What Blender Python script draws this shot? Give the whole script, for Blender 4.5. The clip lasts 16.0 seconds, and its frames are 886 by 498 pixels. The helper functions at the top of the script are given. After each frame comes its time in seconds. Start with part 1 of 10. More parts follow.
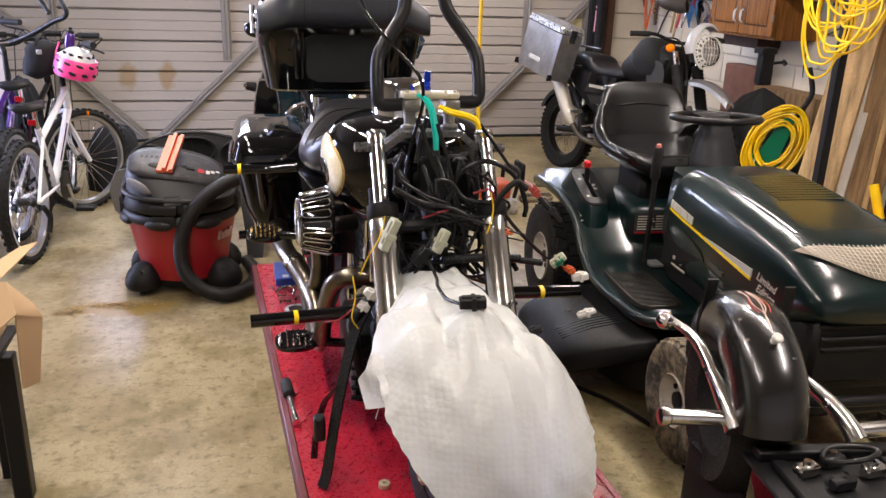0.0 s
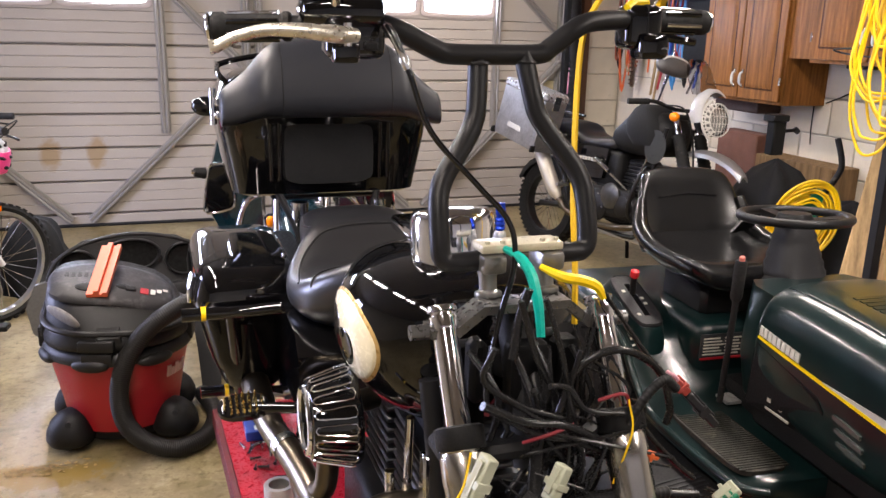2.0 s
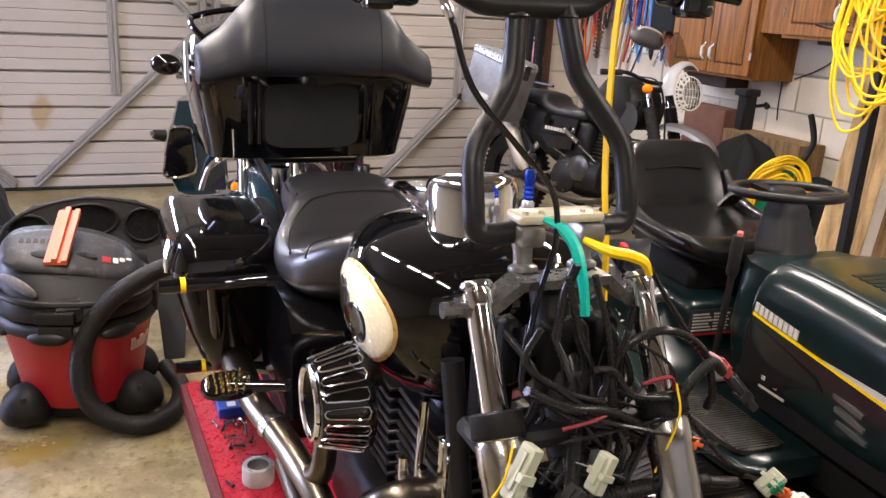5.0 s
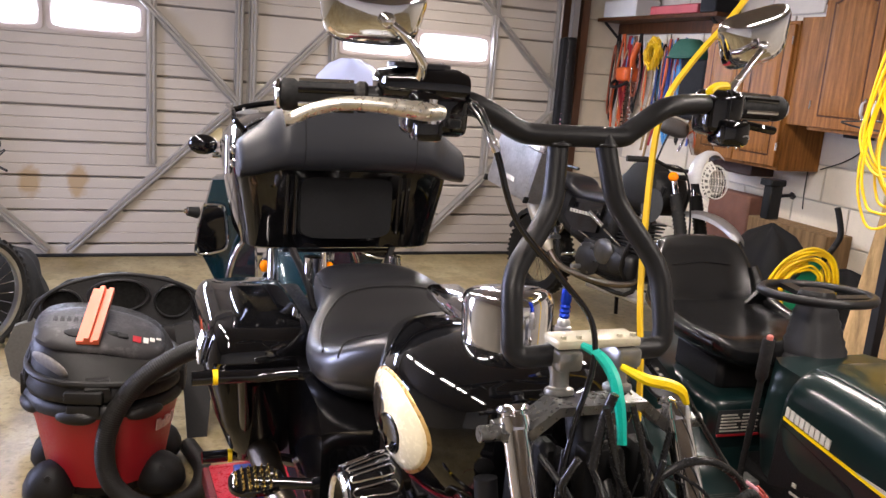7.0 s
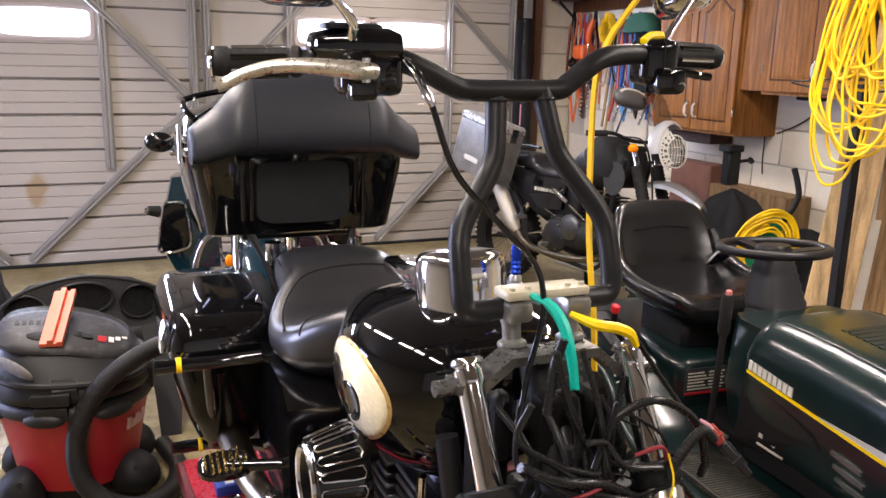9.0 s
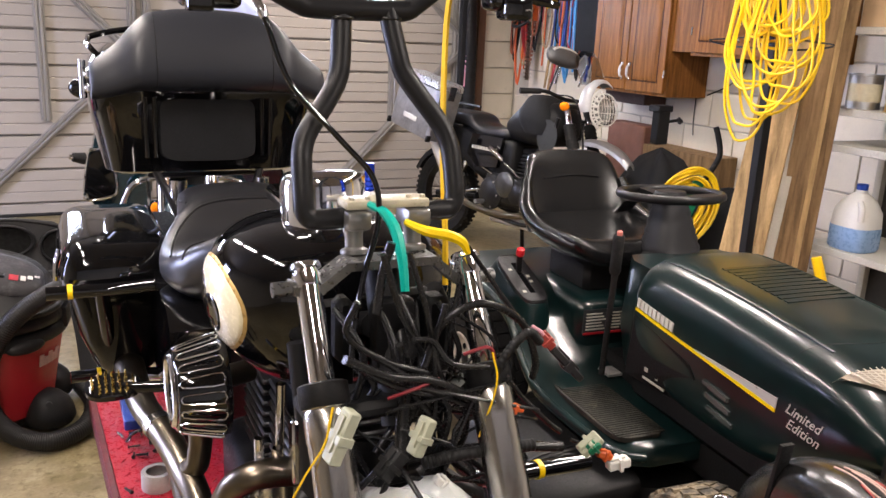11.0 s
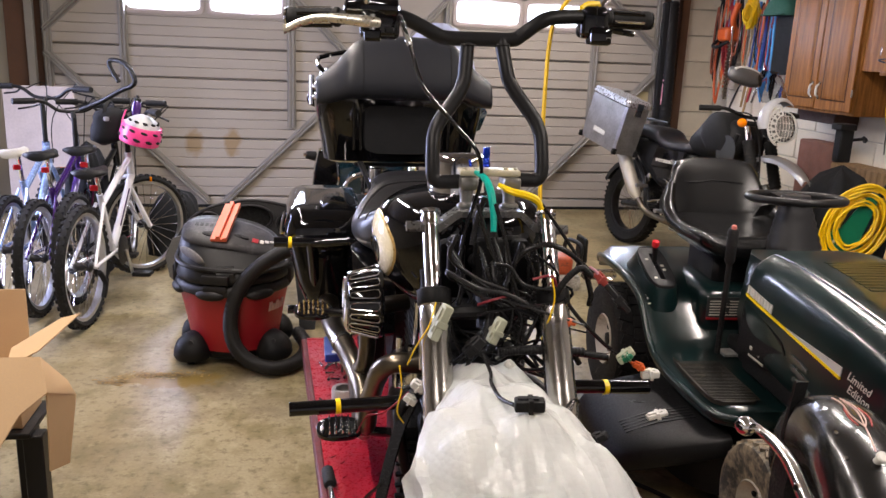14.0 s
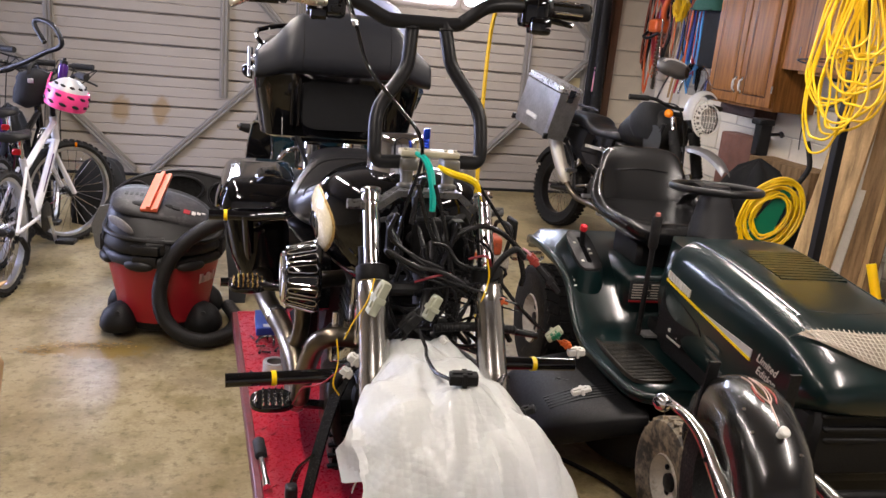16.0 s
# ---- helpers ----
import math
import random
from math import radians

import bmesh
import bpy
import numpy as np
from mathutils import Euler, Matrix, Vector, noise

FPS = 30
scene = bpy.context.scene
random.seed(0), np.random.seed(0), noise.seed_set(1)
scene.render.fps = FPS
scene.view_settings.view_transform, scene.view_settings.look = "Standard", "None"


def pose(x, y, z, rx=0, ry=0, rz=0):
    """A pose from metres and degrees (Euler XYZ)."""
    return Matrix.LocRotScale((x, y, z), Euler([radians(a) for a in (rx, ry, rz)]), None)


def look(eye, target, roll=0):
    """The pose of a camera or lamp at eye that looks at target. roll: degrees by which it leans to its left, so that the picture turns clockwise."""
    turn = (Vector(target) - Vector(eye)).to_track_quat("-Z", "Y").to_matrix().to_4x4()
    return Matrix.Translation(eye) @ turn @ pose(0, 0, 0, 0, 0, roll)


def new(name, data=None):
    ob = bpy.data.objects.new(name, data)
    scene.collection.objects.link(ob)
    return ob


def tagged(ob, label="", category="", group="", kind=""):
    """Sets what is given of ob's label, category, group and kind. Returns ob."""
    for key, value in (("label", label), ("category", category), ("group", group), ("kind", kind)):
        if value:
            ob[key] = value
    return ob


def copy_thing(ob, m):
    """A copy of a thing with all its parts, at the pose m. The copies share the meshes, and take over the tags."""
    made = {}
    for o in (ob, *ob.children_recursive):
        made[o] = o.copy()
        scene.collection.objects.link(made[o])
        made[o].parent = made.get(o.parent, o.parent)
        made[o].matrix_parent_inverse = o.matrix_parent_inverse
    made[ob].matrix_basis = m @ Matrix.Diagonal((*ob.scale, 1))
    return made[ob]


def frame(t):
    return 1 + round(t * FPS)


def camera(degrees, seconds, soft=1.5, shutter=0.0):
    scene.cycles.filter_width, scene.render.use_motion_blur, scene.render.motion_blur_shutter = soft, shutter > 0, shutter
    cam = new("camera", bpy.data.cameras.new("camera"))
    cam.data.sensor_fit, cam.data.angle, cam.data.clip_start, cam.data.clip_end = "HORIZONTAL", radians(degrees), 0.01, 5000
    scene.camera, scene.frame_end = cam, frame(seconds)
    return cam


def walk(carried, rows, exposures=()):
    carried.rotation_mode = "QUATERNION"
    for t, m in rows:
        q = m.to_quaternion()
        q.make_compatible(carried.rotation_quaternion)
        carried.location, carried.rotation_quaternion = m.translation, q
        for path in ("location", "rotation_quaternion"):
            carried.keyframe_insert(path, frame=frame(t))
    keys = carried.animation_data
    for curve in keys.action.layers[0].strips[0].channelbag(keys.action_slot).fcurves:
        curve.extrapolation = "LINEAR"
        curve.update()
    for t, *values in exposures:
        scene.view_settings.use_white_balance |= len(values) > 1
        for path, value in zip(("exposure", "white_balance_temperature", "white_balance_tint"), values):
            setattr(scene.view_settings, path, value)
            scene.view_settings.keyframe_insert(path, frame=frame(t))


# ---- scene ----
cam = camera(56.9, 16.0)
PATH = [
    (0, (0.078, -0.005, 1.492), (0.55, 1.83, 0.852), 2.0),
    (0.5, (0.048, 0.257, 1.508), (0.54, 2.101, 0.913), 1.9),
    (1, (-0.039, 0.515, 1.516), (0.528, 2.348, 0.952), 2.0),
    (1.5, (-0.018, 0.676, 1.54), (0.577, 2.508, 1.004), 1.5),
    (2, (0.011, 0.809, 1.539), (0.636, 2.637, 1.02), 1.4),
    (2.5, (-0.003, 0.89, 1.548), (0.72, 2.686, 1.049), 1.9),
    (3, (-0.013, 0.944, 1.549), (0.758, 2.725, 1.064), 2.1),
    (3.5, (-0.026, 0.968, 1.563), (0.773, 2.732, 1.066), 2.5),
    (4, (-0.042, 0.961, 1.53), (0.745, 2.717, 0.986), 2.3),
    (4.2, (-0.059, 0.958, 1.498), (0.71, 2.707, 0.907), 2.5),
    (6.3, (-0.09, 0.955, 1.57), (0.631, 2.75, 1.062), 4.1),
    (6.5, (-0.103, 0.965, 1.584), (0.614, 2.769, 1.103), 4.3),
    (7, (-0.108, 0.967, 1.586), (0.598, 2.788, 1.157), 4.5),
    (7.5, (-0.102, 0.961, 1.566), (0.608, 2.786, 1.161), 4.0),
    (8, (-0.09, 0.96, 1.561), (0.62, 2.783, 1.147), 3.1),
    (8.5, (-0.079, 0.95, 1.553), (0.654, 2.761, 1.125), 2.0),
    (9, (-0.073, 0.934, 1.54), (0.691, 2.729, 1.097), 1.3),
    (9.5, (-0.066, 0.91, 1.511), (0.739, 2.68, 1.044), 1.2),
    (10, (-0.047, 0.921, 1.479), (0.805, 2.661, 0.984), 1.9),
    (10.2, (-0.039, 0.908, 1.471), (0.823, 2.641, 0.969), 2.2),
    (12.3, (0.268, 0.526, 1.488), (0.876, 2.361, 0.976), 2.7),
    (12.5, (0.274, 0.486, 1.503), (0.817, 2.346, 1.008), 2.4),
    (13, (0.305, 0.195, 1.555), (0.726, 2.094, 1.089), 1.9),
    (13.5, (0.245, 0.106, 1.552), (0.58, 2.022, 1.089), 1.9),
    (14, (0.122, 0.151, 1.489), (0.456, 2.061, 1.001), 2.3),
    (14.5, (0.099, 0.147, 1.483), (0.463, 2.044, 0.965), 3.2),
    (15, (0.09, 0.126, 1.49), (0.507, 2.007, 0.954), 4.3),
    (15.5, (0.087, 0.116, 1.494), (0.549, 1.985, 0.955), 4.9),
    (16, (0.087, 0.105, 1.503), (0.594, 1.966, 0.974), 5.4),
]
walk(cam, [(t, look(eye, target, roll)) for t, eye, target, roll in PATH], [(0, -0.14), (1, -0.16), (2, 0.02), (4, 0.09), (6.5, 0.07), (8.5, 0.02), (10, 0.07), (12.5, 0.0), (13.5, -0.30), (16, -0.28)])

# ---- world, lamps ----
world = bpy.data.worlds.new("world")
scene.world = world
world.use_nodes = True
wn = world.node_tree.nodes
sky = wn.new("ShaderNodeTexSky")
sky.sky_type = "NISHITA"
sky.sun_disc = False
sky.sun_elevation = radians(35)
sky.sun_rotation = radians(200)
wn["Background"].inputs["Strength"].default_value = 0.12
world.node_tree.links.new(sky.outputs["Color"], wn["Background"].inputs["Color"])

TUBE_X = (-0.45, 2.1)
TUBE_Y = ((0.6, 2.2, 3.8, 5.4), (0.6, 2.2, 3.8, 6.2))
CEILING = 2.62


def area(name, loc, target, sx, sy, watts, colour):
    lamp = bpy.data.lights.new(name, "AREA")
    lamp.shape, lamp.size, lamp.size_y, lamp.energy, lamp.color = "RECTANGLE", sx, sy, watts, colour
    ob = new(name, lamp)
    ob.matrix_world = look(loc, target)
    return ob


for tx, row in zip(TUBE_X, TUBE_Y):
    for ty in row:
        area("tube_lamp", (tx, ty, CEILING - 0.13), (tx, ty, 0), 0.06, 1.15, 36 if tx < 0 and ty < 1 else 45, (1.0, 0.885, 0.815))
# daylight in the door's four window openings
for wx in (-1.025, -0.355, 1.725, 2.38):
    area("window_daylight", (wx, 7.512, 1.7625), (wx, 0, 1.7625), 0.57, 0.185, 23, (0.66, 0.74, 1.0))
# daylight through the side opening by the bicycles
area("side_daylight", (-3.18, 5.2, 1.3), (-0.9, 3.9, 0.0), 1.0, 1.9, 250, (0.60, 0.64, 1.0))

# ---- building helpers ----
def catmull(pts, n=6, closed=False):
    p = [Vector(q) for q in pts]
    out = []
    m = len(p)
    for i in range(m if closed else m - 1):
        a = p[(i - 1) % m] if closed or i > 0 else p[0] * 2 - p[1]
        b, c = p[i], p[(i + 1) % m]
        d = p[(i + 2) % m] if closed or i + 2 < m else c * 2 - b
        for k in range(n):
            t = k / n
            out.append(0.5 * (2 * b + (c - a) * t + (2 * a - 5 * b + 4 * c - d) * t * t + (3 * b - a - 3 * c + d) * t ** 3))
    if not closed:
        out.append(p[-1].copy())
    return out


def loft(bm, rings, cap=True, closed=False):
    """Faces between rings of equally many points."""
    vs = [[bm.verts.new(q) for q in r] for r in rings]
    n = len(vs[0])
    m = len(vs)
    for i in range(m if closed else m - 1):
        a, b = vs[i], vs[(i + 1) % m]
        for k in range(n):
            bm.faces.new((a[k], a[(k + 1) % n], b[(k + 1) % n], b[k]))
    if cap and not closed:
        bm.faces.new(vs[0][::-1])
        bm.faces.new(vs[-1])
    return bm


def tube(bm, pts, r, seg=10, smooth=0, closed=False, cap=True, flat=None):
    """A round bar along points; r: radius, or one for each point; flat: (width, height) of a strap instead."""
    if smooth:
        if not isinstance(r, (int, float)):
            r = [q.x for q in catmull([(v, 0, 0) for v in r], smooth, closed)]
        pts = catmull(pts, smooth, closed)
    else:
        pts = [Vector(p) for p in pts]
    n = len(pts)
    rings = []
    up = None
    for i, p in enumerate(pts):
        a = pts[i - 1] if i or closed else pts[0]
        b = pts[(i + 1) % n] if i + 1 < n or closed else pts[-1]
        d = (b - a)
        d = d.normalized() if d.length > 1e-9 else Vector((0, 0, 1))
        if up is None:
            ref = Vector((0, 0, 1)) if abs(d.z) < 0.9 else Vector((0, 1, 0))
            up = (ref - d * ref.dot(d)).normalized()
        else:
            up = (up - d * up.dot(d))
            up = up.normalized() if up.length > 1e-6 else Vector((1, 0, 0))
        side = d.cross(up)
        rr = r if isinstance(r, (int, float)) else r[i]
        if flat:
            w, h = flat
            rings.append([p + side * x * w / 2 + up * y * h / 2 for x, y in ((-1, -1), (1, -1), (1, 1), (-1, 1))])
        else:
            rings.append([p + (side * math.cos(k * math.tau / seg) + up * math.sin(k * math.tau / seg)) * rr for k in range(seg)])
    return loft(bm, rings, cap, closed)


def lathe(bm, prof, m=None, seg=24, cap=True):
    """A profile of (radius, height) turned about z, then placed by m."""
    m = m or Matrix()
    rings = [[m @ Vector((r * math.cos(k * math.tau / seg), r * math.sin(k * math.tau / seg), z)) for k in range(seg)] for r, z in prof]
    return loft(bm, rings, cap)


def turn(bm, prof, m=None, seg=24):
    """A closed profile turned about z: a ring with a hole."""
    m = m or Matrix()
    return loft(bm, [[m @ Vector((r * math.cos(k * math.tau / seg), r * math.sin(k * math.tau / seg), z)) for k in range(seg)] for r, z in prof], closed=True)


def axis(a, b):
    """A pose at a whose z points to b."""
    a, b = Vector(a), Vector(b)
    return Matrix.Translation(a) @ (b - a).to_track_quat("Z", "Y").to_matrix().to_4x4()


def rod(bm, a, b, r, r2=None, seg=12):
    return lathe(bm, [(r, 0), (r if r2 is None else r2, (Vector(b) - Vector(a)).length)], axis(a, b), seg)


def block(bm, lo, hi, bevel=0.0, m=None, seg=1):
    """A box from corner lo to corner hi, its edges bevelled."""
    lo, hi = Vector(lo), Vector(hi)
    t = bmesh.new()
    bmesh.ops.create_cube(t, size=1)
    for v in t.verts:
        v.co = Vector([(lo[i] + hi[i]) / 2 + v.co[i] * (hi[i] - lo[i]) for i in range(3)])
    if bevel:
        bmesh.ops.bevel(t, geom=t.edges[:], offset=bevel, segments=seg, profile=0.5, affect="EDGES")
    return merge(bm, t, m)


def merge(bm, t, m=None):
    idx = {}
    for v in t.verts:
        idx[v] = bm.verts.new(m @ v.co if m else v.co)
    for f in t.faces:
        bm.faces.new([idx[v] for v in f.verts])
    t.free()
    return bm


def oval(cx, cy, z, rx, ry, n=24, power=2.0, m=None):
    """A ring like a rounded rectangle in the plane z."""
    out = []
    for k in range(n):
        a = k * math.tau / n
        c, s = math.cos(a), math.sin(a)
        q = Vector((cx + rx * math.copysign(abs(c) ** (2 / power), c), cy + ry * math.copysign(abs(s) ** (2 / power), s), z))
        out.append(m @ q if m else q)
    return out


def ball(bm, c, r, m=None, seg=14):
    t = bmesh.new()
    bmesh.ops.create_uvsphere(t, u_segments=seg, v_segments=max(6, seg // 2), radius=1)
    rr = r if isinstance(r, (tuple, list)) else (r, r, r)
    for v in t.verts:
        v.co = Vector((v.co.x * rr[0] + c[0], v.co.y * rr[1] + c[1], v.co.z * rr[2] + c[2]))
    return merge(bm, t, m)


def plate(bm, outline, thick, m=None):
    """A flat outline in x, z given depth along y."""
    m = m or Matrix()
    a = [m @ Vector((x, 0, z)) for x, z in outline]
    b = [m @ Vector((x, thick, z)) for x, z in outline]
    return loft(bm, [a, b])


def mesh_of(name, bm, material, sharp=40):
    bmesh.ops.recalc_face_normals(bm, faces=bm.faces[:])
    for f in bm.faces:
        f.smooth = True
    lim = radians(sharp)
    for e in bm.edges:
        if len(e.link_faces) != 2 or e.calc_face_angle(0) > lim:
            e.smooth = False
    me = bpy.data.meshes.new(name)
    bm.to_mesh(me)
    bm.free()
    for mt in (material if isinstance(material, (list, tuple)) else [material]):
        me.materials.append(mt)
    return me


def thing(name, loc, label, category, group="", rz=0.0, local=False):
    """An Empty at a thing's base. local: its parts are built in its own frame."""
    ob = new(name)
    ob.empty_display_size = 0.1
    ob.matrix_basis = pose(*loc, 0, 0, rz)
    ob["local"] = local
    return tagged(ob, label, category, group)


def part(name, bm, material, parent, label="", sharp=40):
    ob = new(name, mesh_of(name, bm, material, sharp))
    ob.parent = parent
    if parent.type == "EMPTY" and not parent["local"]:
        ob.matrix_parent_inverse = parent.matrix_basis.inverted()
    if label:
        tagged(ob, label)
    return ob


def solo(name, bm, material, label, category, group="", kind="", sharp=40):
    """A thing that is one mesh, its origin at its base."""
    xs = [v.co for v in bm.verts]
    base = Vector(((min(v.x for v in xs) + max(v.x for v in xs)) / 2, (min(v.y for v in xs) + max(v.y for v in xs)) / 2, min(v.z for v in xs)))
    for v in bm.verts:
        v.co -= base
    ob = new(name, mesh_of(name, bm, material, sharp))
    ob.location = base
    return tagged(ob, label, category, group, kind)


def B():
    return bmesh.new()


def letters(text, size, m, material, parent, label="", name="lettering", shear=0.0, depth=0.0006):
    """Raised flat lettering, its middle at m, reading along m's x with m's y up."""
    cu = bpy.data.curves.new(name, "FONT")
    cu.body, cu.size, cu.align_x, cu.align_y, cu.extrude, cu.shear = text, size, "CENTER", "CENTER", depth, shear
    cu.resolution_u = 2
    cu.materials.append(material)
    ob = new(name, cu)
    ob.parent = parent
    if parent.type == "EMPTY" and not parent["local"]:
        ob.matrix_parent_inverse = parent.matrix_basis.inverted()
    ob.matrix_basis = m
    if label:
        tagged(ob, label)
    return ob

# ---- materials ----
def mat(name, colour, rough=0.5, metal=0.0, vary=0.15, scale=6.0, fine=60.0, bump=0.0, coat=0.0, dirt=None, dirt_at=0.6, rvary=0.12, random_tone=0.0):
    """A surface with broad and fine variation of tone, gloss and relief, in the object's own metres."""
    m = bpy.data.materials.new(name)
    m.use_nodes = True
    nt = m.node_tree
    n, l = nt.nodes, nt.links
    bs = n["Principled BSDF"]
    geo = n.new("ShaderNodeTexCoord")
    big = n.new("ShaderNodeTexNoise")
    big.inputs["Scale"].default_value = scale
    big.inputs["Detail"].default_value = 5
    sm = n.new("ShaderNodeTexNoise")
    sm.inputs["Scale"].default_value = fine
    sm.inputs["Detail"].default_value = 4
    for q in (big, sm):
        l.new(geo.outputs["Object"], q.inputs["Vector"])
    mixn = n.new("ShaderNodeMath")
    mixn.operation = "MULTIPLY_ADD"
    mixn.inputs[1].default_value = 0.6
    l.new(big.outputs["Fac"], mixn.inputs[0])
    half = n.new("ShaderNodeMath")
    half.operation = "MULTIPLY"
    half.inputs[1].default_value = 0.4
    l.new(sm.outputs["Fac"], half.inputs[0])
    l.new(half.outputs[0], mixn.inputs[2])
    ramp = n.new("ShaderNodeMapRange")
    ramp.inputs["From Min"].default_value, ramp.inputs["From Max"].default_value = 0.3, 0.7
    ramp.inputs["To Min"].default_value, ramp.inputs["To Max"].default_value = 1 - vary, 1 + vary
    l.new(mixn.outputs[0], ramp.inputs["Value"])
    tone = n.new("ShaderNodeVectorMath")
    tone.operation = "SCALE"
    tone.inputs[0].default_value = colour[:3]
    l.new(ramp.outputs[0], tone.inputs["Scale"])
    out = tone.outputs[0]
    if random_tone:
        info = n.new("ShaderNodeObjectInfo")
        rr = n.new("ShaderNodeMapRange")
        rr.inputs["To Min"].default_value, rr.inputs["To Max"].default_value = 1 - random_tone, 1 + random_tone
        l.new(info.outputs["Random"], rr.inputs["Value"])
        t2 = n.new("ShaderNodeVectorMath")
        t2.operation = "SCALE"
        l.new(out, t2.inputs[0])
        l.new(rr.outputs[0], t2.inputs["Scale"])
        out = t2.outputs[0]
    if dirt:
        dn = n.new("ShaderNodeTexNoise")
        dn.inputs["Scale"].default_value = scale * 1.7
        dn.inputs["Detail"].default_value = 8
        dn.inputs["Roughness"].default_value = 0.7
        l.new(geo.outputs["Object"], dn.inputs["Vector"])
        dr = n.new("ShaderNodeMapRange")
        dr.inputs["From Min"].default_value, dr.inputs["From Max"].default_value = dirt_at - 0.08, dirt_at + 0.12
        l.new(dn.outputs["Fac"], dr.inputs["Value"])
        mx = n.new("ShaderNodeMix")
        mx.data_type = "RGBA"
        l.new(dr.outputs[0], mx.inputs["Factor"])
        l.new(out, mx.inputs["A"])
        mx.inputs["B"].default_value = (*dirt, 1)
        out = mx.outputs["Result"]
    l.new(out, bs.inputs["Base Color"])
    rm = n.new("ShaderNodeMapRange")
    rm.inputs["From Min"].default_value, rm.inputs["From Max"].default_value = 0.3, 0.7
    rm.inputs["To Min"].default_value, rm.inputs["To Max"].default_value = max(0.02, rough - rvary * rough * 2), min(1, rough + rvary * rough * 2)
    l.new(sm.outputs["Fac"], rm.inputs["Value"])
    l.new(rm.outputs[0], bs.inputs["Roughness"])
    bs.inputs["Metallic"].default_value = metal
    bs.inputs["Specular IOR Level"].default_value = 0.08 if coat > 0.7 and not metal else (0.5 if coat or max(colour[:3]) > 0.05 else 0.3)
    bs.inputs["Coat Weight"].default_value = coat
    bs.inputs["Coat Roughness"].default_value = 0.03
    if bump:
        bp = n.new("ShaderNodeBump")
        bp.inputs["Strength"].default_value = 0.6
        bp.inputs["Distance"].default_value = bump
        l.new(sm.outputs["Fac"], bp.inputs["Height"])
        l.new(bp.outputs[0], bs.inputs["Normal"])
    return m


def glow(name, colour, power):
    m = bpy.data.materials.new(name)
    m.use_nodes = True
    bs = m.node_tree.nodes["Principled BSDF"]
    bs.inputs["Base Color"].default_value = (*colour, 1)
    bs.inputs["Emission Color"].default_value = (*colour, 1)
    bs.inputs["Emission Strength"].default_value = power
    return m


def glass(name, colour=(0.9, 0.95, 0.95), rough=0.02, ior=1.3):
    m = bpy.data.materials.new(name)
    m.use_nodes = True
    bs = m.node_tree.nodes["Principled BSDF"]
    bs.inputs["Base Color"].default_value = (*colour, 1)
    bs.inputs["Transmission Weight"].default_value = 1
    bs.inputs["Roughness"].default_value = rough
    bs.inputs["IOR"].default_value = ior
    return m


GLOSS = mat("gloss_black_paint", (0.003, 0.003, 0.0035), 0.06, 0, 0.1, 3, 80, coat=0.6)
GLOSS.node_tree.nodes["Principled BSDF"].inputs["Specular IOR Level"].default_value = 0.3
BAG = mat("gloss_black_bag", (0.003, 0.003, 0.0035), 0.15, 0, 0.1, 3, 40, coat=0.71, rvary=0)
BAG.node_tree.nodes["Principled BSDF"].inputs["Coat Weight"].default_value = 0.4
SATIN = mat("satin_black_powder_coat", (0.009, 0.009, 0.010), 0.4, 0, 0.15, 5, 300, bump=0.0002)
MATT = mat("matt_black_plastic", (0.006, 0.006, 0.0065), 0.55, 0, 0.2, 7, 200, bump=0.0004)
GREY_PLASTIC = mat("dusty_dark_grey_plastic", (0.018, 0.018, 0.02), 0.5, 0, 0.25, 6, 150, bump=0.0004, dirt=(0.05, 0.047, 0.044), dirt_at=0.68)
LEATHER = mat("black_leather", (0.013, 0.013, 0.0145), 0.32, 0, 0.15, 5, 260, bump=0.0002, rvary=0.05)
LEATHER.node_tree.nodes["Principled BSDF"].inputs["Specular IOR Level"].default_value = 0.5
VINYL = mat("shiny_black_vinyl", (0.005, 0.005, 0.0055), 0.24, 0, 0.1, 5, 320, bump=0.0001, rvary=0.0)
VINYL.node_tree.nodes["Principled BSDF"].inputs["Specular IOR Level"].default_value = 0.55
# near-black for buried parts; also stands for shade in grip recesses and rim holes
UNLIT_BLACK = mat("unlit_black", (0.003, 0.003, 0.0032), 0.5, 0, 0.3, 14, 120, bump=0.0005)
UNLIT_BLACK.node_tree.nodes["Principled BSDF"].inputs["Specular IOR Level"].default_value = 0.15
CHROME = mat("chrome", (0.78, 0.78, 0.8), 0.08, 1, 0.06, 5, 90)
STEEL = mat("brushed_fork_steel", (0.5, 0.48, 0.45), 0.22, 1, 0.12, 8, 200, bump=0.00005)
EXHAUST = mat("heat_stained_exhaust", (0.17, 0.145, 0.11), 0.3, 1, 0.2, 6, 20, dirt=(0.17, 0.125, 0.085), dirt_at=0.6, rvary=0.02)
ALU = mat("brushed_aluminium", (0.62, 0.63, 0.66), 0.36, 1, 0.12, 6, 200, bump=0.0003)
DARK_METAL = mat("oily_dark_engine_metal", (0.035, 0.035, 0.037), 0.38, 0.7, 0.35, 12, 120, bump=0.0006)
RUBBER = mat("black_rubber", (0.011, 0.011, 0.0115), 0.7, 0, 0.25, 10, 150, bump=0.0006, dirt=(0.09, 0.08, 0.065), dirt_at=0.66)
DUSTY_RUBBER = mat("dusty_tyre_rubber", (0.05, 0.045, 0.038), 0.85, 0, 0.3, 12, 120, bump=0.001, dirt=(0.26, 0.21, 0.14), dirt_at=0.5)
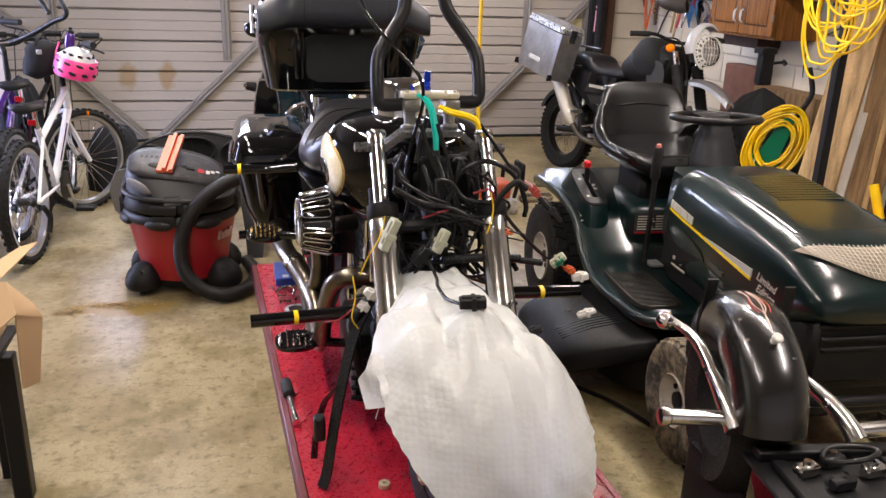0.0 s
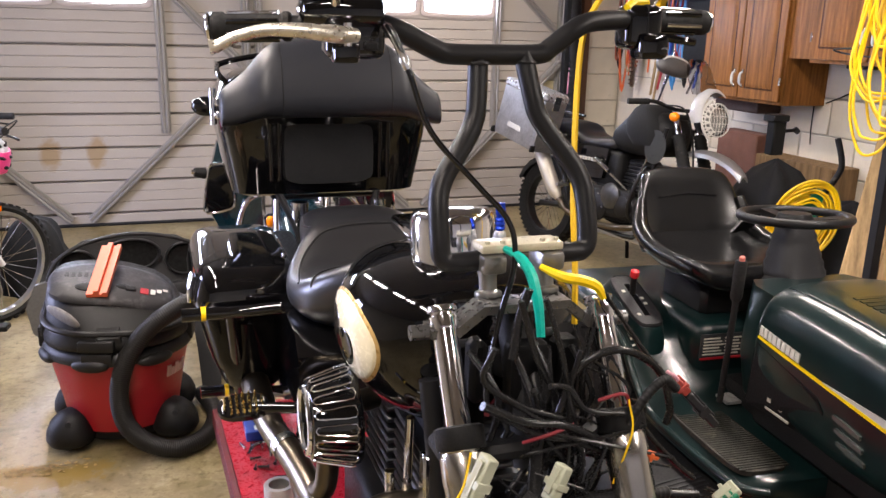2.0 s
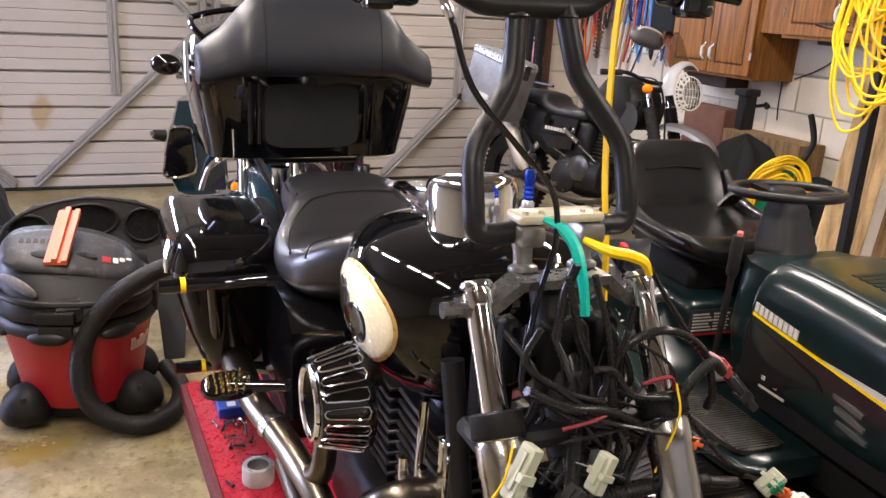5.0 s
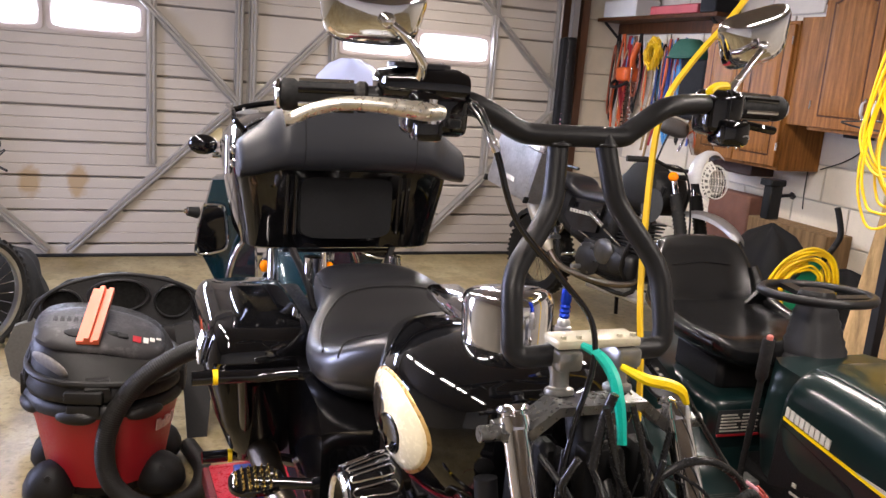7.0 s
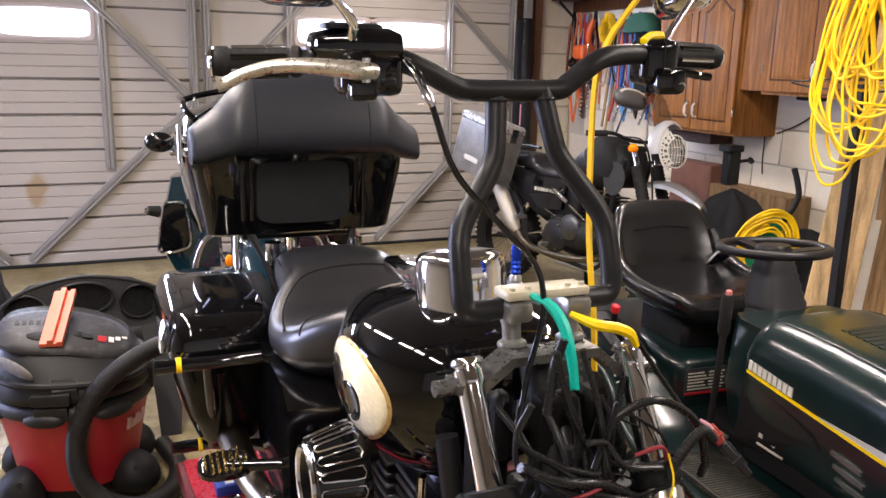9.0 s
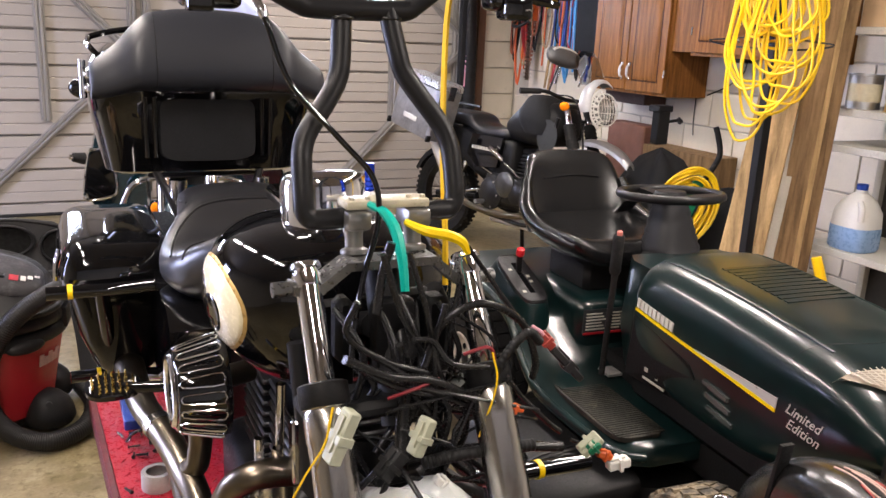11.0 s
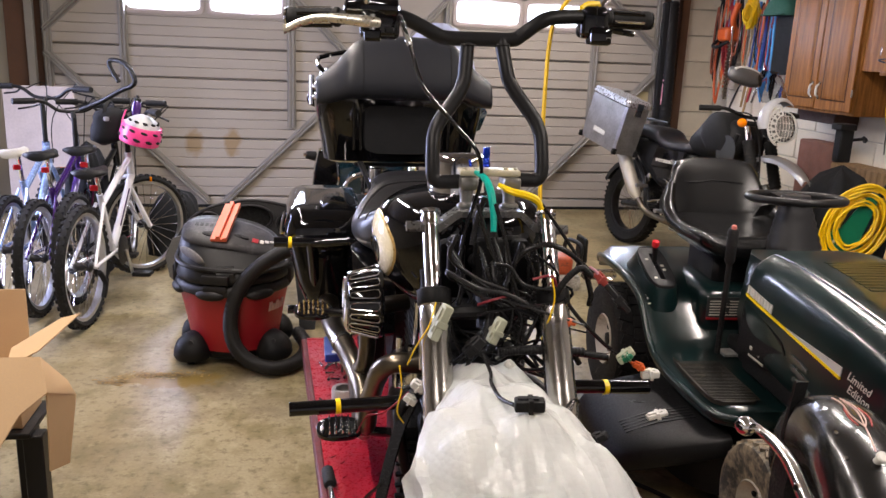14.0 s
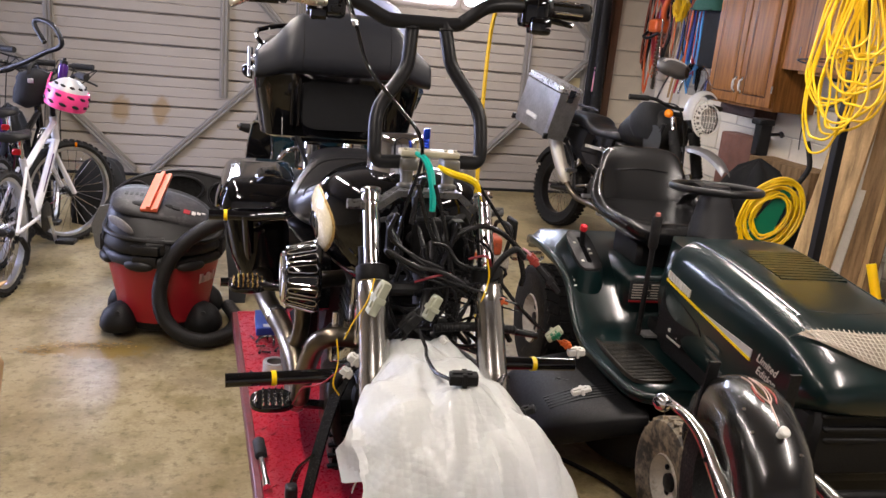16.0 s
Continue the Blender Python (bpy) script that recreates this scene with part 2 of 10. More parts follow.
LID = mat("scuffed_black_lid_plastic", (0.011, 0.0105, 0.0105), 0.52, 0, 0.25, 6, 90, bump=0.0004, dirt=(0.03, 0.028, 0.027), dirt_at=0.68)
RED_VAC = mat("red_vacuum_plastic", (0.33, 0.010, 0.018), 0.42, 0, 0.12, 4, 120, bump=0.0004, dirt=(0.28, 0.06, 0.05), dirt_at=0.7)
CLAMP = mat("aged_cream_alloy", (0.50, 0.46, 0.34), 0.34, 0.1, 0.1, 12, 120)
CAST = mat("cast_grey_alloy", (0.27, 0.265, 0.25), 0.34, 0.85, 0.15, 12, 120, rvary=0.04)
RED_LIFT = mat("scuffed_red_lift_paint", (0.36, 0.012, 0.028), 0.3, 0, 0.2, 8, 140, bump=0.0005, dirt=(0.14, 0.02, 0.025), dirt_at=0.62)
GREEN = mat("dark_green_mower_paint", (0.004, 0.0135, 0.0135), 0.3, 0, 0.55, 3, 9, coat=0.75, rvary=0.0)
GREEN.node_tree.nodes["Principled BSDF"].inputs["Specular IOR Level"].default_value = 0.2
GREEN.node_tree.nodes["Principled BSDF"].inputs["Coat Roughness"].default_value = 0.15
TEAL = mat("teal_blue_metallic_paint", (0.003, 0.026, 0.042), 0.18, 0.3, 0.15, 4, 120, coat=1.0)
YELLOW = mat("yellow_cord_rubber", (0.78, 0.50, 0.0), 0.4, 0, 0.12, 14, 120)
YELLOW_WEB = mat("yellow_webbing", (0.68, 0.42, 0.0), 0.75, 0, 0.1, 20, 500, bump=0.0006)
ORANGE = mat("orange_plastic", (0.62, 0.11, 0.02), 0.4, 0, 0.1, 6, 100)
PALE_ORANGE = mat("salmon_orange_plastic", (0.66, 0.125, 0.055), 0.45, 0, 0.08, 6, 100)
WHITE = mat("white_plastic", (0.62, 0.61, 0.57), 0.4, 0, 0.06, 8, 120)
CREAM = mat("cream_enamel", (0.78, 0.70, 0.48), 0.25, 0, 0.05, 8, 120, coat=0.6)
WRAP = mat("white_bubble_wrap", (0.85, 0.87, 0.85), 0.22, 0, 0.02, 5, 130, rvary=0.02)
_n, _l = WRAP.node_tree.nodes, WRAP.node_tree.links
_v = _n.new("ShaderNodeTexVoronoi")
_v.inputs["Scale"].default_value = 80
_v.inputs["Randomness"].default_value = 0.35
_l.new(_n["Texture Coordinate"].outputs["Object"], _v.inputs["Vector"])
_b = _n.new("ShaderNodeBump")
_b.invert = True
_b.inputs["Strength"].default_value = 0.3
_b.inputs["Distance"].default_value = 0.003
_l.new(_v.outputs["Distance"], _b.inputs["Height"])
_l.new(_b.outputs[0], _n["Principled BSDF"].inputs["Normal"])
TEALTAPE = mat("turquoise_tape", (0.0, 0.42, 0.33), 0.35, 0, 0.12, 30, 200, bump=0.001)
YTAPE = mat("yellow_tape", (0.9, 0.62, 0.0), 0.35, 0, 0.1, 30, 200, bump=0.001)
CARDBOARD = mat("brown_cardboard", (0.50, 0.34, 0.19), 0.85, 0, 0.1, 5, 220, bump=0.0004)
BLUE = mat("blue_plastic", (0.012, 0.045, 0.28), 0.35, 0, 0.12, 8, 120)
PINK = mat("pink_plastic", (0.85, 0.06, 0.26), 0.35, 0, 0.08, 8, 120)
PURPLE = mat("purple_paint", (0.05, 0.012, 0.14), 0.2, 0.2, 0.1, 8, 120, coat=0.8)
BIKE_WHITE = mat("white_bicycle_paint", (0.78, 0.78, 0.8), 0.22, 0, 0.05, 8, 120, coat=0.7)
# green louvres made paler, so that the colour carries their highlights
LOUVRE = mat("louvre_sheen", (0.16, 0.18, 0.175), 0.25, 0.6, 0.1, 8, 60, rvary=0)
LENS = mat("ribbed_headlamp_lens", (0.50, 0.43, 0.34), 0.3, 0, 0.12, 10, 160, coat=0.25, rvary=0)
LENS_RIB = mat("pale_lens_rib", (0.60, 0.54, 0.45), 0.3, 0, 0.05, 10, 160, rvary=0)
AMBER = mat("amber_lens", (0.9, 0.24, 0.0), 0.15, 0, 0.05, 8, 100, coat=0.6)
GREENPL = mat("green_reel_plastic", (0.0, 0.13, 0.06), 0.4, 0, 0.15, 8, 120)
OLIVE = mat("grey_green_connector", (0.36, 0.37, 0.27), 0.5, 0, 0.08, 12, 160)
CLOTH = mat("dark_charcoal_cloth", (0.011, 0.0115, 0.013), 0.9, 0, 0.3, 8, 300, bump=0.001)
GREYPAINT = mat("pale_grey_shelf_paint", (0.5, 0.48, 0.42), 0.5, 0, 0.15, 6, 120, dirt=(0.3, 0.27, 0.22), dirt_at=0.68)
GOLD = mat("brass_spikes", (0.8, 0.6, 0.22), 0.25, 1, 0.1, 9, 100)
PINSTRIPE = mat("gold_pinstripe", (0.5, 0.33, 0.12), 0.3, 0.3, 0.1, 9, 100)
SILVER = mat("silver_paint", (0.62, 0.63, 0.64), 0.35, 0.3, 0.04, 6, 60)

# ---- structure ----
DOOR_Y = 7.5
DOOR_L, DOOR_R, DOOR_C = -1.99, 3.37, 0.69
X_WALL, X_WEST, Y_BACK = 3.95, -3.3, -2.6


def concrete():
    """Worn garage slab: warm grey with blotches, fine grit and rusty stains."""
    m = mat("worn_concrete", (0.315, 0.265, 0.155), 0.32, 0, 0.3, 1.1, 90, bump=0, dirt=(0.14, 0.11, 0.066), dirt_at=0.55, rvary=0.06)
    n, l = m.node_tree.nodes, m.node_tree.links
    bs = n["Principled BSDF"]
    bs.inputs["Specular IOR Level"].default_value = 0.14
    base = bs.inputs["Base Color"].links[0].from_socket
    geo = n.new("ShaderNodeTexCoord")
    # broad tan and grey clouds
    cloud = n.new("ShaderNodeTexNoise")
    cloud.inputs["Scale"].default_value = 0.55
    cloud.inputs["Detail"].default_value = 9
    cloud.inputs["Roughness"].default_value = 0.62
    cloud.inputs["Distortion"].default_value = 0.6
    l.new(geo.outputs["Object"], cloud.inputs["Vector"])
    r = n.new("ShaderNodeMapRange")
    r.inputs["From Min"].default_value, r.inputs["From Max"].default_value = 0.46, 0.62
    r.inputs["To Min"].default_value, r.inputs["To Max"].default_value = 0.0, 0.75
    l.new(cloud.outputs["Fac"], r.inputs["Value"])
    mx = n.new("ShaderNodeMix")
    mx.data_type = "RGBA"
    l.new(r.outputs[0], mx.inputs["Factor"])
    l.new(base, mx.inputs["A"])
    mx.inputs["B"].default_value = (0.23, 0.17, 0.08, 1)
    base = mx.outputs["Result"]
    # gritty mottling, olive and dark, at hand and finger size
    for sc, lo, hi, top, tint in ((5.0, 0.48, 0.62, 0.7, (0.15, 0.118, 0.047, 1)), (26.0, 0.52, 0.64, 0.65, (0.105, 0.08, 0.034, 1)), (9.0, 0.58, 0.70, 0.5, (0.42, 0.36, 0.22, 1))):
        g = n.new("ShaderNodeTexNoise")
        g.inputs["Scale"].default_value = sc
        g.inputs["Detail"].default_value = 7
        g.inputs["Roughness"].default_value = 0.68
        l.new(geo.outputs["Object"], g.inputs["Vector"])
        gr = n.new("ShaderNodeMapRange")
        gr.inputs["From Min"].default_value, gr.inputs["From Max"].default_value = lo, hi
        gr.inputs["To Min"].default_value, gr.inputs["To Max"].default_value = 0.0, top
        l.new(g.outputs["Fac"], gr.inputs["Value"])
        mx = n.new("ShaderNodeMix")
        mx.data_type = "RGBA"
        l.new(gr.outputs[0], mx.inputs["Factor"])
        l.new(base, mx.inputs["A"])
        mx.inputs["B"].default_value = tint
        base = mx.outputs["Result"]
    # rusty splashes
    wob = n.new("ShaderNodeTexNoise")
    wob.inputs["Scale"].default_value = 24
    wob.inputs["Detail"].default_value = 9
    wob.inputs["Roughness"].default_value = 0.7
    l.new(geo.outputs["Object"], wob.inputs["Vector"])
    for sx, sy, rx, ry in ((-0.60, 3.69, 0.13, 0.07), (-0.44, 3.635, 0.19, 0.075), (-0.33, 3.675, 0.10, 0.05)):
        d = n.new("ShaderNodeVectorMath")
        d.operation = "SUBTRACT"
        l.new(geo.outputs["Object"], d.inputs[0])
        d.inputs[1].default_value = (sx, sy, 0)
        k = n.new("ShaderNodeVectorMath")
        k.operation = "MULTIPLY"
        k.inputs[1].default_value = (1 / rx, 1 / ry, 0)
        l.new(d.outputs[0], k.inputs[0])
        ln = n.new("ShaderNodeVectorMath")
        ln.operation = "LENGTH"
        l.new(k.outputs[0], ln.inputs[0])
        ad = n.new("ShaderNodeMath")
        ad.operation = "MULTIPLY_ADD"
        ad.inputs[1].default_value = 2.6
        l.new(wob.outputs["Fac"], ad.inputs[0])
        l.new(ln.outputs["Value"], ad.inputs[2])
        rr = n.new("ShaderNodeMapRange")
        rr.inputs["From Min"].default_value, rr.inputs["From Max"].default_value = 2.05, 2.35
        rr.inputs["To Min"].default_value, rr.inputs["To Max"].default_value = 0.8, 0.0
        l.new(ad.outputs[0], rr.inputs["Value"])
        mx = n.new("ShaderNodeMix")
        mx.data_type = "RGBA"
        l.new(rr.outputs[0], mx.inputs["Factor"])
        l.new(base, mx.inputs["A"])
        mx.inputs["B"].default_value = (0.19, 0.125, 0.03, 1)
        base = mx.outputs["Result"]
    l.new(base, bs.inputs["Base Color"])
    return m


def door_paint():
    m = mat("greige_door_paint", (0.385, 0.35, 0.31), 0.5, 0, 0.06, 2.0, 90, bump=0.0003, dirt=(0.25, 0.215, 0.17), dirt_at=0.72)
    n, l = m.node_tree.nodes, m.node_tree.links
    bs = n["Principled BSDF"]
    bs.inputs["Specular IOR Level"].default_value = 0.14
    base = bs.inputs["Base Color"].links[0].from_socket
    geo = n.new("ShaderNodeTexCoord")
    wob = n.new("ShaderNodeTexNoise")
    wob.inputs["Scale"].default_value = 14
    l.new(geo.outputs["Object"], wob.inputs["Vector"])
    for sx, sz in ((-0.82, 0.565), (-0.495, 0.575)):
        d = n.new("ShaderNodeVectorMath")
        d.operation = "SUBTRACT"
        l.new(geo.outputs["Object"], d.inputs[0])
        d.inputs[1].default_value = (sx, DOOR_Y, sz)
        s = n.new("ShaderNodeVectorMath")
        s.operation = "MULTIPLY"
        s.inputs[1].default_value = (1 / 0.075, 0.0, 1 / 0.13)
        l.new(d.outputs[0], s.inputs[0])
        ln = n.new("ShaderNodeVectorMath")
        ln.operation = "LENGTH"
        l.new(s.outputs[0], ln.inputs[0])
        ad = n.new("ShaderNodeMath")
        l.new(ln.outputs["Value"], ad.inputs[0])
        l.new(wob.outputs["Fac"], ad.inputs[1])
        r = n.new("ShaderNodeMapRange")
        r.inputs["From Min"].default_value, r.inputs["From Max"].default_value = 1.15, 1.6
        r.inputs["To Min"].default_value, r.inputs["To Max"].default_value = 0.62, 0.0
        l.new(ad.outputs[0], r.inputs["Value"])
        mx = n.new("ShaderNodeMix")
        mx.data_type = "RGBA"
        l.new(r.outputs[0], mx.inputs["Factor"])
        l.new(base, mx.inputs["A"])
        mx.inputs["B"].default_value = (0.27, 0.165, 0.045, 1)
        base = mx.outputs["Result"]
    l.new(base, bs.inputs["Base Color"])
    return m


CONCRETE = concrete()
DOOR_PAINT = door_paint()
STRUT_PAINT = mat("grey_strut_paint", (0.27, 0.255, 0.235), 0.42, 0.3, 0.12, 5, 90)
# off-white side and door walls, coloured well below the back wall's tone
WALL_PAINT = mat("darkened_wall_paint", (0.34, 0.31, 0.26), 0.75, 0, 0.07, 2, 60, bump=0.0008)
BLOCK_PAINT = mat("painted_concrete_block", (0.64, 0.585, 0.485), 0.8, 0, 0.08, 7, 130, bump=0.0016, random_tone=0.06, dirt=(0.44, 0.40, 0.34), dirt_at=0.7)
MORTAR = mat("painted_mortar", (0.45, 0.42, 0.36), 0.9, 0, 0.1, 8, 90, bump=0.002)
# unseen ceiling: its dark brown tone holds down the bounced light
CEIL_PAINT = mat("low_bounce_ceiling", (0.20, 0.165, 0.12), 0.85, 0, 0.05, 2, 60)
BROWN_WOOD = mat("dark_brown_jamb_wood", (0.10, 0.045, 0.022), 0.6, 0, 0.3, 6, 70, bump=0.0008)
SKYGLOW = glow("bright_overcast_sky", (0.85, 0.89, 1.0), 5.0)


def struct(name, bm, material, label="", sharp=40):
    return tagged(new(name, mesh_of(name, bm, material, sharp)), label or name.replace("_", " "), name.split("_")[0], kind="structure")


struct("floor", block(B(), (X_WEST - 0.2, Y_BACK - 0.2, -0.15), (X_WALL + 0.2, DOOR_Y + 0.15, 0)), CONCRETE, "stained worn grey-beige concrete garage floor")
struct("ground", block(B(), (-40, DOOR_Y + 0.15, -0.3), (40, 60, -0.02)), CONCRETE, "pale concrete drive outside the garage")
struct("ceiling", block(B(), (X_WEST - 0.2, Y_BACK - 0.2, CEILING), (X_WALL + 0.2, DOOR_Y + 0.3, CEILING + 0.1)), CEIL_PAINT, "plain ceiling out of view, darkened to limit bounced light")
# back wall, out of view, stays much brighter than the side walls
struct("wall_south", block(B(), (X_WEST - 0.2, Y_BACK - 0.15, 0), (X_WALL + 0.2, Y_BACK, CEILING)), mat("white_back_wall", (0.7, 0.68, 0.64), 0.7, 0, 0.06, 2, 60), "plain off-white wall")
bm = B()
block(bm, (X_WEST - 0.15, Y_BACK, 0), (X_WEST, 4.7, CEILING))
block(bm, (X_WEST - 0.15, 5.7, 0), (X_WEST, DOOR_Y, CEILING))
block(bm, (X_WEST - 0.15, 4.7, 2.3), (X_WEST, 5.7, CEILING))
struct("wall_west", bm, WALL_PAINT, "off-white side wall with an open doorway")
bm = B()
block(bm, (X_WEST - 0.15, DOOR_Y, 0), (DOOR_L - 0.12, DOOR_Y + 0.15, CEILING))
block(bm, (DOOR_L - 0.12, DOOR_Y, 2.423), (DOOR_R + 0.225, DOOR_Y + 0.15, CEILING))
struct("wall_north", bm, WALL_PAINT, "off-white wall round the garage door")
struct("wall_return", block(B(), (DOOR_R + 0.227, DOOR_Y + 0.01, 0), (X_WALL + 0.15, DOOR_Y + 0.15, CEILING)), MORTAR, "white painted block wall beside the garage door")
wall_east = struct("wall_east", block(B(), (X_WALL + 0.008, Y_BACK, 0), (X_WALL + 0.2, DOOR_Y + 0.01, CEILING)), MORTAR, "white painted concrete block wall")
struct("door_jamb", block(B(), (DOOR_R + 0.15, DOOR_Y - 0.06, 0), (DOOR_R + 0.225, DOOR_Y + 0.15, 2.42), 0.004), BROWN_WOOD, "dark brown stained wooden door jamb")
struct("door_stop", block(B(), (DOOR_R - 0.02, DOOR_Y + 0.05, 0), (DOOR_R + 0.148, DOOR_Y + 0.14, 2.42)), BROWN_WOOD, "dark wooden stop behind the garage door")
struct("door_stop", block(B(), (DOOR_L - 0.26, DOOR_Y + 0.05, 0), (DOOR_L + 0.02, DOOR_Y + 0.14, 2.5)), BROWN_WOOD, "dark wooden stop behind the garage door")
struct("door_jamb", block(B(), (DOOR_L - 0.26, DOOR_Y - 0.06, 0), (DOOR_L - 0.10, DOOR_Y - 0.001, 2.42), 0.004), BROWN_WOOD, "dark brown stained wooden door jamb")
struct("backdrop", block(B(), (-14, 14, -1), (16, 14.1, 9)), SKYGLOW, "bright overcast sky outside the windows")

# the sectional door: ribbed steel strips, a row of small windows, struts and braces
garage_door = thing("garage_door", (DOOR_C, DOOR_Y, 0), "closed greige ribbed steel sectional garage door with four small windows", "garage door")
tagged(garage_door, kind="structure")
PITCH, Z0 = 0.2543, 0.095
WINDOWS = ((-1.32, -0.73), (-0.65, -0.06), (1.44, 2.01), (2.08, 2.68))
WZ = (1.665, 1.86)


def strip(z0, z1, x0, x1, ribs=True):
    """One horizontal strip, a recessed joint below it and two shallow grooves across."""
    y = DOOR_Y
    h = z1 - z0
    prof = [(y + 0.04, z0), (y + 0.03, z0 + 0.005), (y + 0.006, z0 + 0.012), (y, z0 + 0.018)]
    if ribs:
        for f in (0.36, 0.68):
            g = z0 + h * f
            prof += [(y, g - 0.006), (y + 0.007, g), (y - 0.001, g + 0.006)]
    prof += [(y, z1 - 0.009), (y + 0.006, z1 - 0.004), (y + 0.04, z1 - 0.001), (y + 0.045, z1), (y + 0.045, z0)]
    bm = B()
    loft(bm, [[Vector((x, a, b)) for a, b in prof] for x in (x0, x1)])
    return bm


rows = [0.0, Z0] + [Z0 + PITCH * k for k in range(1, 10)]
for k in range(len(rows) - 1):
    z0, z1 = rows[k], rows[k + 1]
    if z0 < WZ[0] < z1:
        bm = B()
        edges = [DOOR_L] + [e for w in WINDOWS for e in w] + [DOOR_R]
        block(bm, (DOOR_L, DOOR_Y, z0 - 0.0015), (DOOR_R, DOOR_Y + 0.045, WZ[0]))
        block(bm, (DOOR_L, DOOR_Y, WZ[1]), (DOOR_R, DOOR_Y + 0.045, z1))
        for a, b in zip(edges[::2], edges[1::2]):
            block(bm, (a, DOOR_Y, WZ[0]), (b, DOOR_Y + 0.045, WZ[1]))
        part("window_panel", bm, DOOR_PAINT, garage_door)
    else:
        part("panel", strip(z0, z1, DOOR_L, DOOR_R, k > 0), DOOR_PAINT, garage_door)
FRAME_PAINT = mat("pinkish_window_trim", (0.42, 0.36, 0.33), 0.5, 0, 0.06, 5, 90)
PANE = glass("window_glass", (0.95, 0.97, 1.0), 0.0, 1.1)
for a, b in WINDOWS:
    bm = B()
    mid, hx, hz = (a + b) / 2, (b - a) / 2, (WZ[1] - WZ[0]) / 2
    mz = (WZ[0] + WZ[1]) / 2
    up = Matrix.Translation((mid, DOOR_Y, mz)) @ pose(0, 0, 0, 90)
    rings = [oval(0, 0, d, hx + g, hz + g, 40, 9, up) for d, g in ((-0.001, 0.032), (0.012, 0.03), (0.014, 0.006), (0.004, -0.008), (-0.03, -0.008), (-0.045, 0.001), (-0.001, 0.001))]
    loft(bm, rings, cap=False)
    window = part("window_frame", bm, FRAME_PAINT, garage_door)
    pane = part("pane", block(B(), (a, DOOR_Y + 0.02, WZ[0]), (b, DOOR_Y + 0.024, WZ[1])), PANE, window)
    pane.visible_shadow = False


def channel(a, b, w=0.055, d=0.05, y=DOOR_Y):
    """A hat-section strut on the inside of the door from (x, z) to (x, z)."""
    a, b = Vector((a[0], 0, a[1])), Vector((b[0], 0, b[1]))
    t = (b - a).normalized()
    s = Vector((t.z, 0, -t.x))
    prof = [(-w / 2 - 0.012, -0.002), (-w / 2 - 0.012, -0.006), (-w / 2, -0.008), (-w / 2 + 0.006, -d), (-0.008, -d), (0, -d + 0.008), (0.008, -d), (w / 2 - 0.006, -d), (w / 2, -0.008), (w / 2 + 0.012, -0.006), (w / 2 + 0.012, -0.002)]
    bm = B()
    loft(bm, [[p + s * u + Vector((0, y + v, 0)) for u, v in prof] for p in (a, b)])
    return bm


TOPZ = 2.38
for x, z in ((-1.355, 0.45), (0.015, 0.72), (1.365, 0.72), (2.735, 0.72)):
    part("strut", channel((x, z), (x, TOPZ)), STRUT_PAINT, garage_door, sharp=20)
part("centre_strut", channel((DOOR_C - 0.05, 1.17), (DOOR_C - 0.05, TOPZ), 0.05, 0.06), STRUT_PAINT, garage_door, sharp=20)
part("centre_strut", channel((DOOR_C + 0.05, 1.17), (DOOR_C + 0.05, TOPZ), 0.05, 0.06), STRUT_PAINT, garage_door, sharp=20)
part("centre_strut", channel((DOOR_C, 0.1), (DOOR_C, 1.16), 0.06, 0.035), STRUT_PAINT, garage_door, sharp=20)
part("bracket", block(B(), (DOOR_C - 0.1, DOOR_Y - 0.075, 1.13), (DOOR_C + 0.1, DOOR_Y - 0.03, 1.17), 0.004), ALU, garage_door, "pale metal bracket")
for s in (-1, 1):
    q = lambda x: DOOR_C + s * x
    part("brace", channel((q(1.40), 0.05), (q(2.66), 1.30), 0.05, 0.06), STRUT_PAINT, garage_door, sharp=20)
    part("brace", channel((q(1.26), 0.05), (q(0.06), 1.19), 0.05, 0.06), STRUT_PAINT, garage_door, sharp=20)
    part("brace", channel((q(2.66), 1.48), (q(1.72), 2.36), 0.045, 0.06), STRUT_PAINT, garage_door, sharp=20)
    part("brace", channel((q(0.06), 1.22), (q(1.16), 2.34), 0.05, 0.065), STRUT_PAINT, garage_door, sharp=20)
    part("edge_channel", channel((q(2.64), 0.02), (q(2.64), TOPZ), 0.05, 0.04), STRUT_PAINT, garage_door, sharp=20)
for sx, sz in ((0.47, 0.96), (3.245, 1.073)):
    part("sticker", block(B(), (sx - 0.06, DOOR_Y - 0.003, sz - 0.05), (sx + 0.06, DOOR_Y - 0.0005, sz + 0.05)), mat("cream_sticker", (0.62, 0.54, 0.33), 0.6, 0, 0.05), garage_door, "cream paper sticker")
struct("door_seal", tube(B(), [(DOOR_L, DOOR_Y + 0.01, 0.012), (DOOR_R, DOOR_Y + 0.01, 0.012)], 0.018, 8), RUBBER, "black rubber seal under the garage door")
struct("door_track", block(B(), (DOOR_R + 0.03, DOOR_Y - 0.12, 0.02), (DOOR_R + 0.09, DOOR_Y - 0.06, 2.4), 0.004), STRUT_PAINT, "steel garage door track")
struct("door_track", block(B(), (DOOR_L - 0.09, DOOR_Y - 0.12, 0.02), (DOOR_L - 0.03, DOOR_Y - 0.06, 2.4), 0.004), STRUT_PAINT, "steel garage door track")

# strip lights on the ceiling, above the view but mirrored in the paint
first = None
